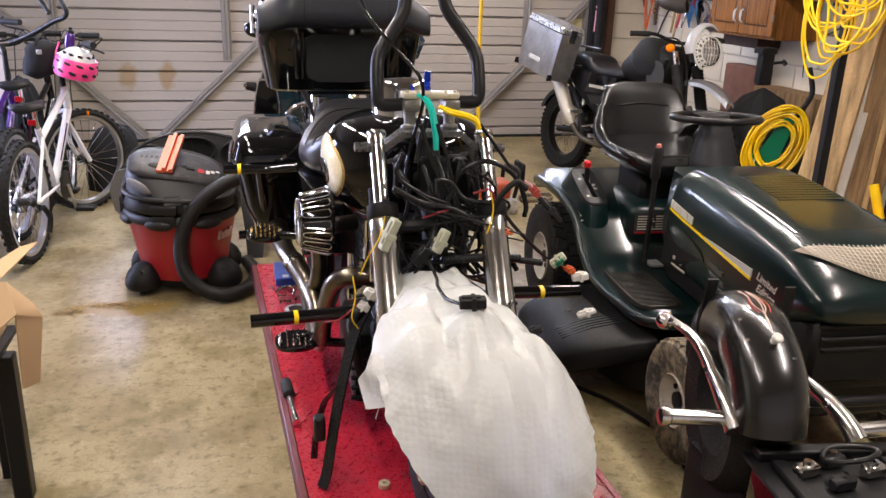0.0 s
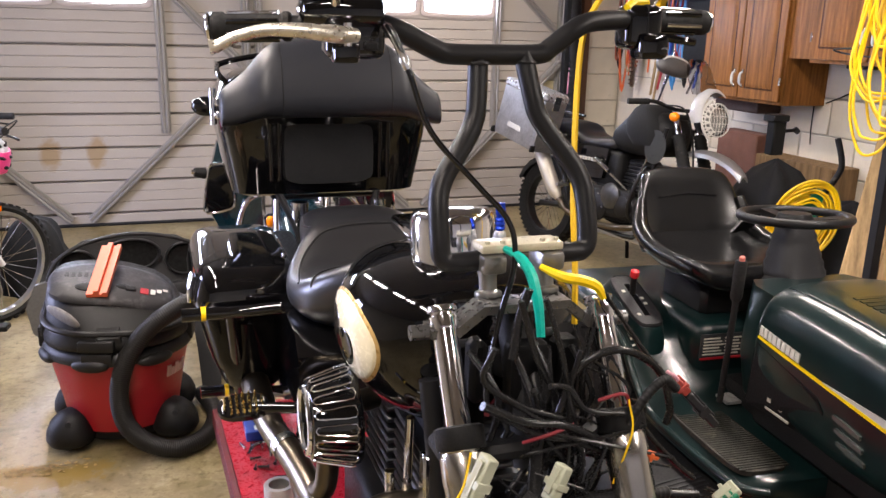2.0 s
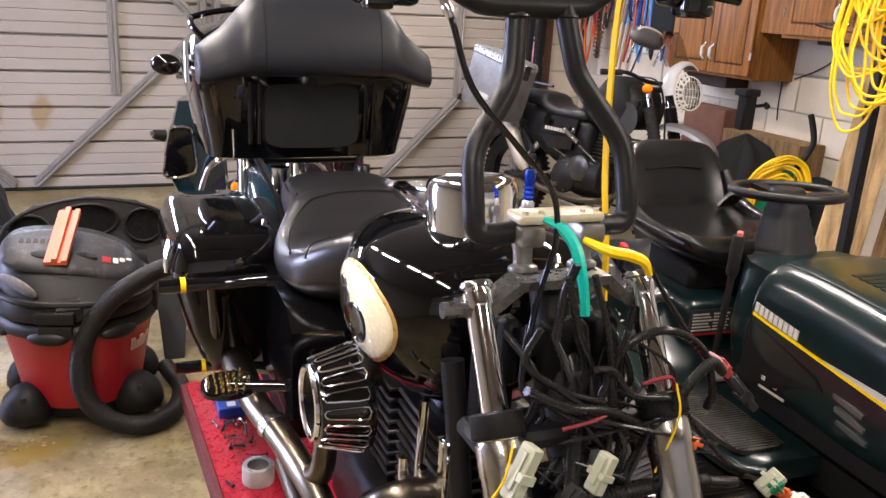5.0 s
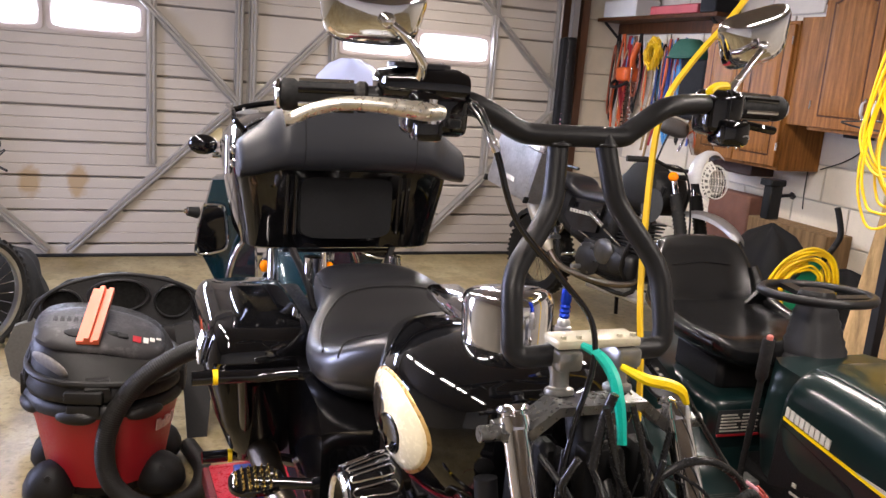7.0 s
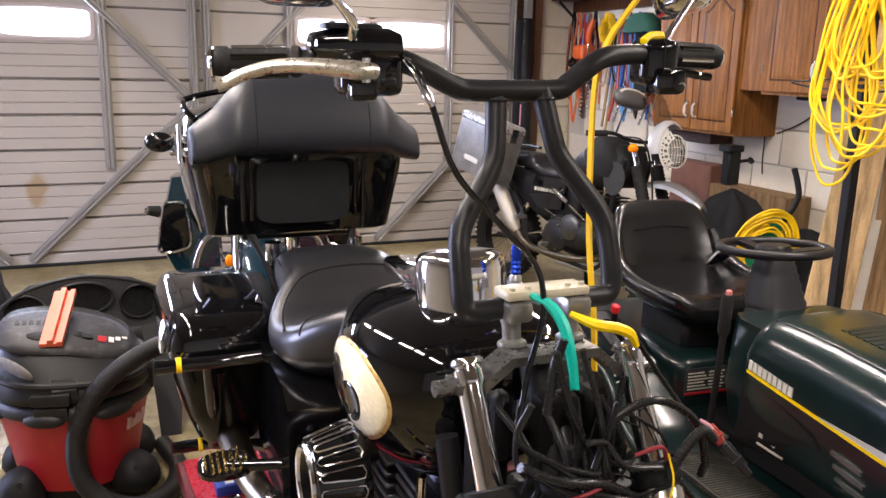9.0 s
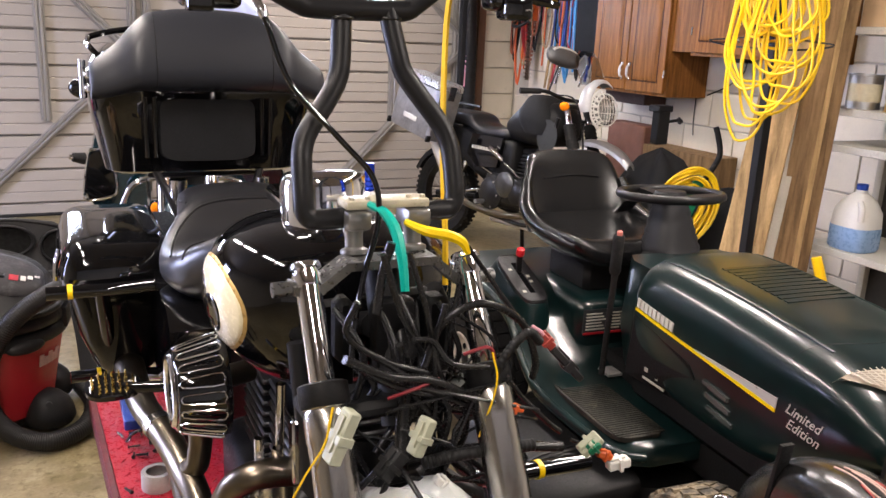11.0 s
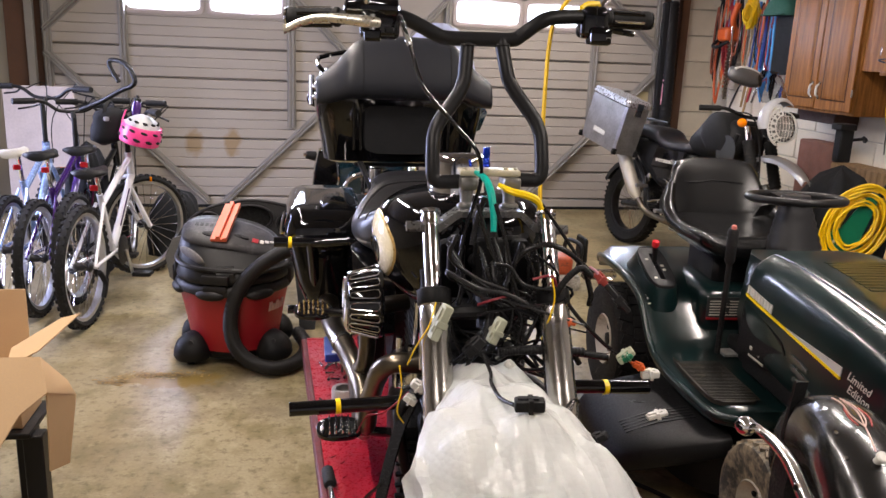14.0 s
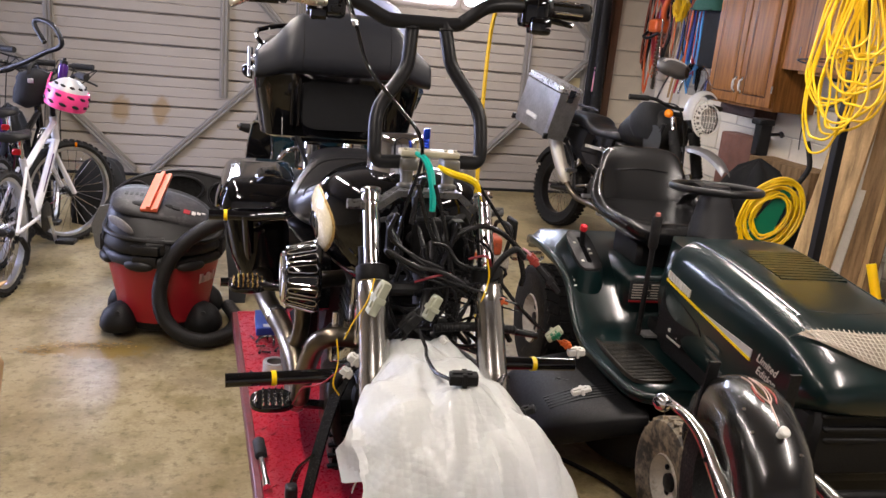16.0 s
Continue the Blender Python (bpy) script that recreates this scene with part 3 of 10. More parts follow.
for tx, row in zip(TUBE_X, TUBE_Y):
    for ty in row:
        if first is None:
            first = thing("ceiling_light", (tx, ty, CEILING - 0.09), "white fluorescent strip light on the ceiling", "ceiling light", "strip lights", local=True)
            part("housing", block(B(), (-0.085, -0.62, 0.0), (0.085, 0.62, 0.089), 0.01), WHITE, first)
        else:
            copy_thing(first, pose(tx, ty, CEILING - 0.09))

# ---- the dismantled touring motorcycle on the lift ----
import numpy
from mathutils.bvhtree import BVHTree

LIFT_Z = 0.175
XC = 0.54
moto = thing("touring_motorcycle", (XC, 2.5, LIFT_Z), "gloss black touring motorcycle without its fairing on a red lift", "motorcycle")


def mx(x):
    return 2 * XC - x


# fork, triple trees, risers
for side, (tx, ty) in (("l", (0.405, 1.955)), ("r", (0.674, 1.942))):
    d = Vector((0, -0.58, -1)).normalized()
    top = Vector((tx, ty, 1.105))
    part("fork_tube", rod(B(), top, top + d * 0.34, 0.0203, seg=20), CHROME, moto, "polished steel fork tube")
    low = top + d * 0.205
    bm = B()
    lathe(bm, [(0.030, -0.03), (0.036, -0.026), (0.036, 0.0), (0.033, 0.004), (0.0355, 0.01), (0.0355, 0.05), (0.034, 0.055), (0.034, 0.20), (0.0355, 0.21), (0.0355, 0.27), (0.033, 0.285), (0.033, 0.36), (0.02, 0.38)], axis(low, low + d), 24)
    part("fork_slider", bm, STEEL, moto, "dull steel fork slider")
    bm = B()
    lathe(bm, [(0.022, -0.022), (0.023, -0.018), (0.023, -0.002), (0.019, 0.0), (0.019, 0.004), (0.0245, 0.006), (0.0245, 0.012), (0.022, 0.015), (0.010, 0.0165)], axis(top, top - d), 28)
    part("fork_cap", bm, CHROME, moto)
    bm = B()
    lathe(bm, [(0.032, 0), (0.0385, 0.003), (0.0385, 0.034), (0.036, 0.037)], axis(low - d * 0.035, low + d), 24)
    part("fork_clamp", bm, MATT, moto)
bm = B()
plate(bm, [(0.38, 1.076), (0.425, 1.074), (0.47, 1.108), (0.61, 1.108), (0.655, 1.068), (0.70, 1.066), (0.70, 1.082), (0.66, 1.084), (0.615, 1.122), (0.465, 1.122), (0.42, 1.09), (0.38, 1.09)], 0.05, Matrix.Translation((0, 1.93, 0)))
rod(bm, (0.35, 1.95, 1.083), (0.39, 1.95, 1.083), 0.012)
rod(bm, (0.69, 1.95, 1.075), (0.73, 1.95, 1.075), 0.012)
part("upper_triple_tree", bm, mat("grey_cast_metal", (0.16, 0.16, 0.155), 0.3, 0.85, 0.25, 9, 120), moto)
bm = B()
block(bm, (0.38, 1.86, 0.885), (0.72, 1.95, 0.915), 0.01)
part("lower_triple_tree", bm, MATT, moto)
bm = B()
rod(bm, (0.54, 1.885, 0.86), (0.54, 1.99, 1.10), 0.03)
part("steering_head", bm, MATT, moto)
for x in (0.493, 0.595):
    bm = B()
    lathe(bm, [(0.022, 0), (0.023, 0.003), (0.022, 0.008), (0.0145, 0.012), (0.0145, 0.03), (0.018, 0.045), (0.019, 0.07)], axis((x, 1.985, 1.12), (x, 2.0, 1.2)), 22)
    block(bm, (x - 0.021, 1.957, 1.163), (x + 0.021, 2.018, 1.195), 0.008, seg=2)
    part("riser", bm, CAST, moto)
bm = B()
block(bm, (0.472, 1.965, 1.196), (0.615, 2.015, 1.211), 0.005, seg=2)
for x in (0.484, 0.51, 0.58, 0.604):
    rod(bm, (x, 1.975, 1.21), (x, 1.975, 1.216), 0.005, seg=6)
part("bar_clamp", bm, CLAMP, moto, "cream bar clamp")

# tall bars: two bent legs, a crossbar and two arms
BAR_R = 0.0168
hb = new("handlebar", mesh_of("handlebar", tube(B(), [(0.478, 1.993, 1.180), (0.44, 1.995, 1.178), (0.424, 1.997, 1.180), (0.415, 2.0, 1.192), (0.414, 2.004, 1.215), (0.415, 2.018, 1.262), (0.419, 2.027, 1.286), (0.430, 2.035, 1.312), (0.470, 2.052, 1.366), (0.485, 2.06, 1.392), (0.492, 2.066, 1.420), (0.499, 2.083, 1.50)], BAR_R, 16, 5), SATIN))
hb.parent = moto
hb.matrix_parent_inverse = moto.matrix_basis.inverted()
part("bar_leg", tube(B(), [(0.60, 1.985, 1.187), (0.645, 1.986, 1.186), (0.659, 1.987, 1.188), (0.669, 1.99, 1.20), (0.671, 1.995, 1.225), (0.670, 2.01, 1.275), (0.666, 2.018, 1.298), (0.654, 2.028, 1.325), (0.614, 2.048, 1.380), (0.598, 2.057, 1.406), (0.590, 2.062, 1.432), (0.577, 2.08, 1.503)], BAR_R, 16, 5), SATIN, hb)
part("bar_cross", tube(B(), [(0.16, 2.130, 1.537), (0.25, 2.105, 1.539), (0.31, 2.086, 1.543), (0.346, 2.08, 1.541), (0.385, 2.079, 1.526), (0.425, 2.079, 1.507), (0.452, 2.08, 1.501), (0.53, 2.08, 1.501), (0.604, 2.08, 1.503), (0.626, 2.08, 1.514), (0.66, 2.077, 1.540), (0.688, 2.08, 1.554), (0.73, 2.09, 1.560), (0.80, 2.106, 1.563), (0.87, 2.122, 1.563)], BAR_R, 16, 5), SATIN, hb)
for x, y, z in ((0.497, 2.078, 1.488), (0.579, 2.077, 1.490)):
    part("weld_bead", tube(B(), [(x + 0.0175 * math.cos(k * math.tau / 16), y + 0.0175 * math.sin(k * math.tau / 16), z) for k in range(16)], 0.0028, 6, closed=True), SATIN, hb)


def grip(a, b):
    """A rubber grip with raised collars at both ends."""
    n = (Vector(b) - Vector(a)).length
    return lathe(B(), [(0.0185, 0), (0.0225, 0.004), (0.0225, 0.013), (0.0190, 0.017), (0.0190, n - 0.024), (0.0228, n - 0.019), (0.0228, n - 0.004), (0.017, n)], axis(a, b), 22)


GRIP_L, GRIP_R = ((0.205, 2.117, 1.538), (0.086, 2.148, 1.534)), ((0.835, 2.114, 1.563), (0.966, 2.147, 1.562))
for a, b in (GRIP_L, GRIP_R):
    gr = part("grip", grip(a, b), RUBBER, hb)
    m, n = axis(a, b), (Vector(b) - Vector(a)).length
    for k in range(6):
        q = k * math.tau / 6 + 0.4
        c, t = 0.0195 * math.cos(q), 0.0195 * math.sin(q)
        part("grip_rib", rod(B(), m @ Vector((c, t, 0.02)), m @ Vector((c, t, n - 0.026)), 0.0042, seg=8), CHROME if k % 2 else GLOSS, gr)
    part("grip_cap", lathe(B(), [(0.0215, 0), (0.0215, 0.004), (0.016, 0.008), (0.0, 0.009)], axis(b, Vector(b) + (Vector(b) - Vector(a))), 20), CHROME, gr)
bm = B()
loft(bm, [[Vector((x, 2.085 - 0.3 * (x - 0.27) + 0.032 * math.copysign(abs(math.cos(a)) ** 0.7, math.cos(a)) * w, zc + h * math.copysign(abs(math.sin(a)) ** 0.7, math.sin(a)))) for a in [k * math.tau / 24 for k in range(24)]] for x, zc, h, w in ((0.212, 1.560, 0.010, 0.6), (0.216, 1.560, 0.019, 0.95), (0.25, 1.562, 0.024, 1.1), (0.315, 1.562, 0.025, 1.1), (0.329, 1.560, 0.021, 1), (0.333, 1.560, 0.011, 0.6))])
res = part("brake_reservoir", bm, GLOSS, hb, "gloss black master cylinder")
part("reservoir_cap", loft(B(), [oval(0.268, 2.086, z, rx, ry, 24, 5) for z, rx, ry in ((1.584, 0.043, 0.026), (1.590, 0.043, 0.026), (1.592, 0.039, 0.022))]), SATIN, res)
for x in (0.238, 0.298):
    part("screw", rod(B(), (x, 2.074, 1.591), (x, 2.074, 1.594), 0.0045, seg=8), CHROME, res)
bm = B()
block(bm, (0.245, 2.045, 1.492), (0.336, 2.105, 1.556), 0.014, seg=3)
block(bm, (0.252, 2.030, 1.486), (0.292, 2.07, 1.520), 0.007, seg=2)
sw1 = part("switch_housing", bm, GLOSS, hb)
part("switch_seam", block(B(), (0.2445, 2.0445, 1.524), (0.3365, 2.1055, 1.5255)), MATT, sw1)
part("rocker", block(B(), (0.300, 2.040, 1.505), (0.322, 2.047, 1.519), 0.003), SATIN, sw1)
bm = B()
tube(bm, [(0.286, 2.028, 1.527), (0.262, 2.020, 1.528), (0.235, 2.022, 1.530), (0.19, 2.030, 1.533), (0.15, 2.042, 1.531), (0.115, 2.052, 1.521), (0.09, 2.058, 1.509), (0.078, 2.060, 1.506)], [0.010, 0.013, 0.0125, 0.0105, 0.0095, 0.009, 0.009, 0.0115], 14, 4)
lv = part("hand_lever", bm, mat("tarnished_lever", (0.68, 0.64, 0.55), 0.3, 0.9, 0.25, 20, 120), hb, "tarnished silver lever")
part("lever_pivot", rod(B(), (0.272, 2.026, 1.512), (0.272, 2.026, 1.545), 0.007, seg=12), CHROME, lv)
bm = B()
block(bm, (0.772, 2.078, 1.512), (0.842, 2.138, 1.588), 0.015, seg=3)
block(bm, (0.79, 2.062, 1.497), (0.845, 2.11, 1.54), 0.010, seg=2)
tube(bm, [(0.838, 2.08, 1.535), (0.872, 2.072, 1.53), (0.90, 2.075, 1.527)], 0.007, 8, 2)
sw2 = part("switch_housing", bm, GLOSS, hb)
part("switch_seam", block(B(), (0.806, 2.0775, 1.5115), (0.8075, 2.1385, 1.5885)), MATT, sw2)
part("yellow_band", tube(B(), [(0.772, 2.092, 1.582), (0.79, 2.10, 1.592), (0.82, 2.11, 1.594)], 0.007, 8, 2), YTAPE, hb, "yellow tape round the switch")
part("button", rod(B(), (0.832, 2.082, 1.518), (0.834, 2.067, 1.508), 0.011), ALU, hb)


def mirror(cx, cy, cz, w, h, tilt, stem):
    bm = B()
    m = Matrix.Translation((cx, cy, cz)) @ pose(0, 0, 0, 12, tilt, 0)
    rings = []
    for d, g in ((0.0, 0.2), (-0.004, 0.6), (-0.010, 0.82), (-0.018, 0.95), (-0.026, 1.0), (-0.03, 0.97), (-0.03, 0.9), (-0.027, 0.88)):
        rings.append([m @ Vector((w / 2 * g * (1 + 0.12 * v) * u, -d, h / 2 * g * v)) for u, v in [(math.copysign(abs(math.cos(a)) ** 0.5, math.cos(a)), math.copysign(abs(math.sin(a)) ** 0.5, math.sin(a))) for a in [k * math.tau / 32 for k in range(32)]]])
    loft(bm, rings, cap=True)
    ob = part("mirror", bm, CHROME, hb, "chrome rear-view mirror")
    part("mirror_stem", tube(B(), stem, [0.009, 0.0075, 0.006, 0.0055][:len(stem)], 10, 4), CHROME, ob)
    part("mirror_knuckle", ball(B(), stem[-1], (0.011, 0.009, 0.011), seg=12), CHROME, ob)


mirror(0.193, 2.045, 1.645, 0.142, 0.082, 0, [(0.262, 2.06, 1.572), (0.258, 2.045, 1.592), (0.228, 2.035, 1.625), (0.205, 2.038, 1.642)])
mirror(0.908, 2.14, 1.676, 0.148, 0.100, -18, [(0.826, 2.11, 1.575), (0.832, 2.11, 1.592), (0.866, 2.12, 1.628), (0.900, 2.13, 1.664)])

# tank: lofted along y from its broad front
tank_rings = []
for y, hw, zb, zt, p in ((2.062, 0.05, 0.93, 1.03, 2.1), (2.070, 0.105, 0.89, 1.068, 2.1), (2.088, 0.152, 0.85, 1.092, 2.15), (2.118, 0.190, 0.82, 1.109, 2.2), (2.165, 0.220, 0.80, 1.120, 2.25), (2.22, 0.236, 0.79, 1.124, 2.25), (2.28, 0.238, 0.79, 1.124, 2.25), (2.36, 0.222, 0.80, 1.116, 2.25), (2.46, 0.186, 0.83, 1.098, 2.2), (2.58, 0.138, 0.87, 1.066, 2.2), (2.68, 0.085, 0.90, 1.02, 2.1)):
    zc = zb + 0.58 * (zt - zb)
    tank_rings.append([Vector((XC + hw * math.copysign(abs(math.cos(a)) ** (2 / (p + (0.5 if math.sin(a) > 0 else -0.3))), math.cos(a)), y, zc + (zt - zc if math.sin(a) > 0 else zc - zb) * math.copysign(abs(math.sin(a)) ** (2 / (p + (0.5 if math.sin(a) > 0 else -0.3))), math.sin(a)))) for a in [k * math.tau / 44 for k in range(44)]])
dense = [[q for q in r] for r in zip(*[catmull([r[k] for r in tank_rings], 4) for k in range(44)])]
bm = loft(B(), dense)
TANK_TREE = BVHTree.FromBMesh(bm)
tank = part("fuel_tank", bm, GLOSS, moto, "gloss black fuel tank", sharp=60)


def tank_x(y, z):
    """How far the tank's flank reaches at y, z."""
    hit = TANK_TREE.ray_cast(Vector((-1, y, z)), Vector((1, 0, 0)))[0]
    return XC - hit.x if hit else 0.0


def badge(cy, cz, ry, rz, lift, material, name, label):
    """An oval lying on the tank's flank."""
    bm = B()
    rings = []
    for g, e in ((1.0, 0.0), (1.0, lift), (0.95, lift + 0.001), (0.85, lift + 0.0012), (0.72, lift + 0.0012), (0.6, lift + 0.0012), (0.45, lift + 0.0012), (0.3, lift + 0.0012), (0.15, lift + 0.0012), (0.02, lift + 0.0012)):
        ring = []
        for k in range(60):
            a = k * math.tau / 60
            y, z = cy + ry * g * math.cos(a) - 0.16 * rz * g * math.sin(a), cz + rz * g * math.sin(a)
            ring.append(Vector((XC - tank_x(y, z) - e, y, z)))
        rings.append(ring)
    loft(bm, rings)
    return part(name, bm, material, tank, label, sharp=60)


badge(2.262, 0.970, 0.1395, 0.0905, 0.0012, PINSTRIPE, "pinstripe", "thin gold pinstripe")
badge(2.262, 0.970, 0.134, 0.085, 0.0030, CREAM, "tank_panel", "cream oval panel")
badge(2.290, 0.990, 0.052, 0.036, 0.0042, mat("dark_brown_enamel", (0.03, 0.024, 0.018), 0.2, 0, 0.1, 8, 60, coat=0.8), "emblem_wing", "dark brown emblem shape")
badge(2.222, 0.962, 0.040, 0.038, 0.0052, GLOSS, "tank_emblem", "small oval black emblem")
bm = B()
lathe(bm, [(0.081, 0), (0.083, 0.02), (0.083, 0.10), (0.081, 0.112), (0.076, 0.121), (0.066, 0.126), (0.04, 0.129), (0.0, 0.130)], Matrix.Translation((0.522, 2.235, 1.085)) @ pose(0, 0, 0, -8), 36)
block(bm, (0.49, 2.32, 1.09), (0.57, 2.60, 1.125), 0.012, seg=2)
part("tank_console", bm, CHROME, moto, "chrome dash console on the tank")
bm = B()
lathe(bm, [(0.014, 0), (0.014, 0.02), (0.011, 0.022), (0.011, 0.03), (0.007, 0.035)], Matrix.Translation((0.566, 2.12, 1.16)), 14)
part("cap", bm, ALU, moto)
bm = B()
lathe(bm, [(0.0075, 0), (0.0095, 0.004), (0.0075, 0.008), (0.0095, 0.012), (0.0075, 0.016), (0.0095, 0.02), (0.0075, 0.024), (0.0095, 0.03), (0.008, 0.05)], Matrix.Translation((0.566, 2.12, 1.195)), 14)
part("bolt", bm, mat("blue_anodised", (0.01, 0.05, 0.5), 0.25, 0.6), moto, "blue anodised bolt")

# seat: rider's bucket rising to the passenger's pad
seat_rings = []
SEAT_X = 0.525
for y, hw, zb, zt, p, dish in ((2.47, 0.05, 0.97, 1.02, 2, 0), (2.51, 0.125, 0.91, 1.043, 2.3, 0), (2.57, 0.185, 0.86, 1.035, 2.5, 0.0), (2.65, 0.232, 0.825, 1.003, 2.6, 0.008), (2.74, 0.250, 0.82, 0.977, 2.6, 0.018), (2.82, 0.247, 0.825, 0.972, 2.6, 0.022), (2.89, 0.228, 0.84, 0.990, 2.7, 0.016), (2.945, 0.200, 0.85, 1.015, 2.9, 0.004), (2.99, 0.180, 0.855, 1.027, 3.1, 0), (3.06, 0.168, 0.865, 1.029, 3.3, 0), (3.16, 0.157, 0.87, 1.022, 3.3, 0), (3.25, 0.143, 0.88, 1.006, 3.0, 0), (3.295, 0.118, 0.90, 0.985, 2.7, 0)):
    zc, hz = (zb + zt) / 2, (zt - zb) / 2
    ring = []
    for k in range(48):
        a = k * math.tau / 48
        c, t = math.copysign(abs(math.cos(a)) ** (2 / p), math.cos(a)), math.copysign(abs(math.sin(a)) ** (2 / p), math.sin(a))
        ring.append(Vector((SEAT_X + hw * c, y, zc + hz * t - (dish * (1 - c * c) if t > 0 else 0))))
    seat_rings.append(ring)
dense = [list(r) for r in zip(*[catmull([r[k] for r in seat_rings], 4) for k in range(48)])]
bm = loft(B(), dense)
SEAT_TREE = BVHTree.FromBMesh(bm)
seat = part("seat", bm, LEATHER, moto, "black leather two-up seat with stitched seams", sharp=60)


def seam(outline, r=0.0032):
    """A raised welt that follows the seat's top along x, y points."""
    pts = []
    for q in catmull([(x, y, 0) for x, y in outline], 8):
        hit = SEAT_TREE.ray_cast(Vector((q.x, q.y, 2)), Vector((0, 0, -1)))[0]
        if hit:
            pts.append(hit + Vector((0, 0, 0.0008)))
    part("seam", tube(B(), pts, r, 8), LEATHER, seat)


seam([(0.292, 2.70), (0.308, 2.80), (0.335, 2.88), (0.385, 2.935), (0.45, 2.952), (0.525, 2.956), (0.60, 2.952), (0.665, 2.935), (0.715, 2.88), (0.742, 2.80), (0.758, 2.70)])
seam([(0.305, 2.62), (0.335, 2.66), (0.40, 2.685), (0.47, 2.695), (0.525, 2.697), (0.58, 2.695), (0.65, 2.685), (0.715, 2.66), (0.745, 2.62)])
seam([(0.39, 3.27), (0.375, 3.16), (0.365, 3.06), (0.37, 2.99)])
seam([(0.66, 3.27), (0.675, 3.16), (0.685, 3.06), (0.68, 2.99)])

# side cover, frame, engine
bm = B()
loft(bm, [[Vector((x, y, z)) for y, z in ((2.56, 0.60), (2.57, 0.80), (2.62, 0.84), (2.90, 0.85), (2.96, 0.82), (2.97, 0.64), (2.93, 0.58), (2.62, 0.57))] for x in (0.268, 0.280, 0.40)])
cover = part("side_cover", bm, GLOSS, moto, "gloss black side cover")
part("bag_mount", block(B(), (0.325, 2.90, 0.34), (0.41, 3.62, 0.85), 0.02, seg=2), UNLIT_BLACK, moto)
bm = B()
tube(bm, [(0.42, 2.06, 0.95), (0.43, 2.02, 0.75), (0.44, 2.0, 0.5), (0.45, 2.1, 0.33), (0.45, 2.7, 0.32)], 0.02, 10, 4)
tube(bm, [(0.66, 2.06, 0.95), (0.65, 2.02, 0.75), (0.64, 2.0, 0.5), (0.63, 2.1, 0.33), (0.63, 2.7, 0.32)], 0.02, 10, 4)
tube(bm, [(0.54, 2.02, 0.98), (0.54, 2.3, 0.92), (0.54, 2.8, 0.8), (0.54, 3.3, 0.85)], 0.022, 10, 4)
part("frame", bm, SATIN, moto)
# black front engine mount, regulator and lower cover ahead of the engine
bm = B()
block(bm, (0.355, 2.0, 0.35), (0.43, 2.07, 0.56), 0.015, seg=2)
block(bm, (0.40, 1.985, 0.40), (0.66, 2.03, 0.60), 0.02, seg=2)
for k in range(6):
    block(bm, (0.345, 1.985, 0.37 + 0.03 * k), (0.42, 2.002, 0.378 + 0.03 * k), 0.002)
part("engine_mount", bm, UNLIT_BLACK, moto)
bm = B()
tube(bm, [(0.63, 1.98, 1.05), (0.66, 1.99, 0.99), (0.665, 2.0, 0.92), (0.64, 2.0, 0.86)], 0.02, 10, 4)
block(bm, (0.575, 1.97, 0.84), (0.66, 2.02, 1.05), 0.02, seg=2)
block(bm, (0.43, 1.98, 0.84), (0.50, 2.03, 1.04), 0.02, seg=2)
part("neck_cover", bm, UNLIT_BLACK, moto)
for y0, n, zs in ((2.14, 11, 0.50), (2.40, 9, 0.52)):
    cyl = part("cylinder", block(B(), (XC - 0.075, y0 + 0.02, zs - 0.05), (XC + 0.075, y0 + 0.19, zs + 0.3), 0.02), DARK_METAL, moto)
    for k in range(n):
        z = zs + 0.025 * k
        part("fin", block(B(), (XC - 0.105, y0, z), (XC + 0.105, y0 + 0.21, z + 0.011), 0.004), DARK_METAL, cyl)
bm = B()
block(bm, (0.40, 2.12, 0.27), (0.70, 2.75, 0.50), 0.05, seg=3)
block(bm, (0.36, 2.06, 0.30), (0.46, 2.40, 0.52), 0.04, seg=3)
part("crankcase", bm, DARK_METAL, moto)
bm = B()
for a, b in (((0.36, 2.10, 0.66), (0.36, 2.10, 0.76)), ((0.39, 2.10, 0.66), (0.39, 2.09, 0.74)), ((0.41, 2.16, 0.60), (0.41, 2.14, 0.84))):
    rod(bm, a, b, 0.009)
block(bm, (0.345, 2.07, 0.63), (0.42, 2.12, 0.68), 0.006)
block(bm, (0.40, 2.02, 0.70), (0.43, 2.05, 0.82), 0.004)
part("rocker_linkage", bm, CHROME, moto, "small chrome linkage")
bm = B()
block(bm, (0.44, 1.92, 0.45), (0.64, 1.98, 0.80), 0.03, seg=2)
cooler = part("oil_cooler", bm, UNLIT_BLACK, moto)
for k in range(8):
    part("cooler_fin", block(B(), (0.445, 1.905, 0.47 + 0.038 * k), (0.635, 1.9195, 0.49 + 0.038 * k), 0.003), MATT, cooler)

# round slotted air cleaner, standing out on the bike's flank
ac = Matrix.Translation((0.33, 2.24, 0.81)) @ pose(0, 0, 0, 0, -90, 0) @ Matrix.Scale(0.9, 4)
bm = B()
lathe(bm, [(0.055, 0.0), (0.105, 0.005), (0.108, 0.02), (0.085, 0.105), (0.075, 0.11), (0.06, 0.108), (0.05, 0.09), (0.0, 0.088)], ac, 36)
cleaner = part("air_cleaner", bm, GLOSS, moto, "slotted black and chrome round air cleaner")
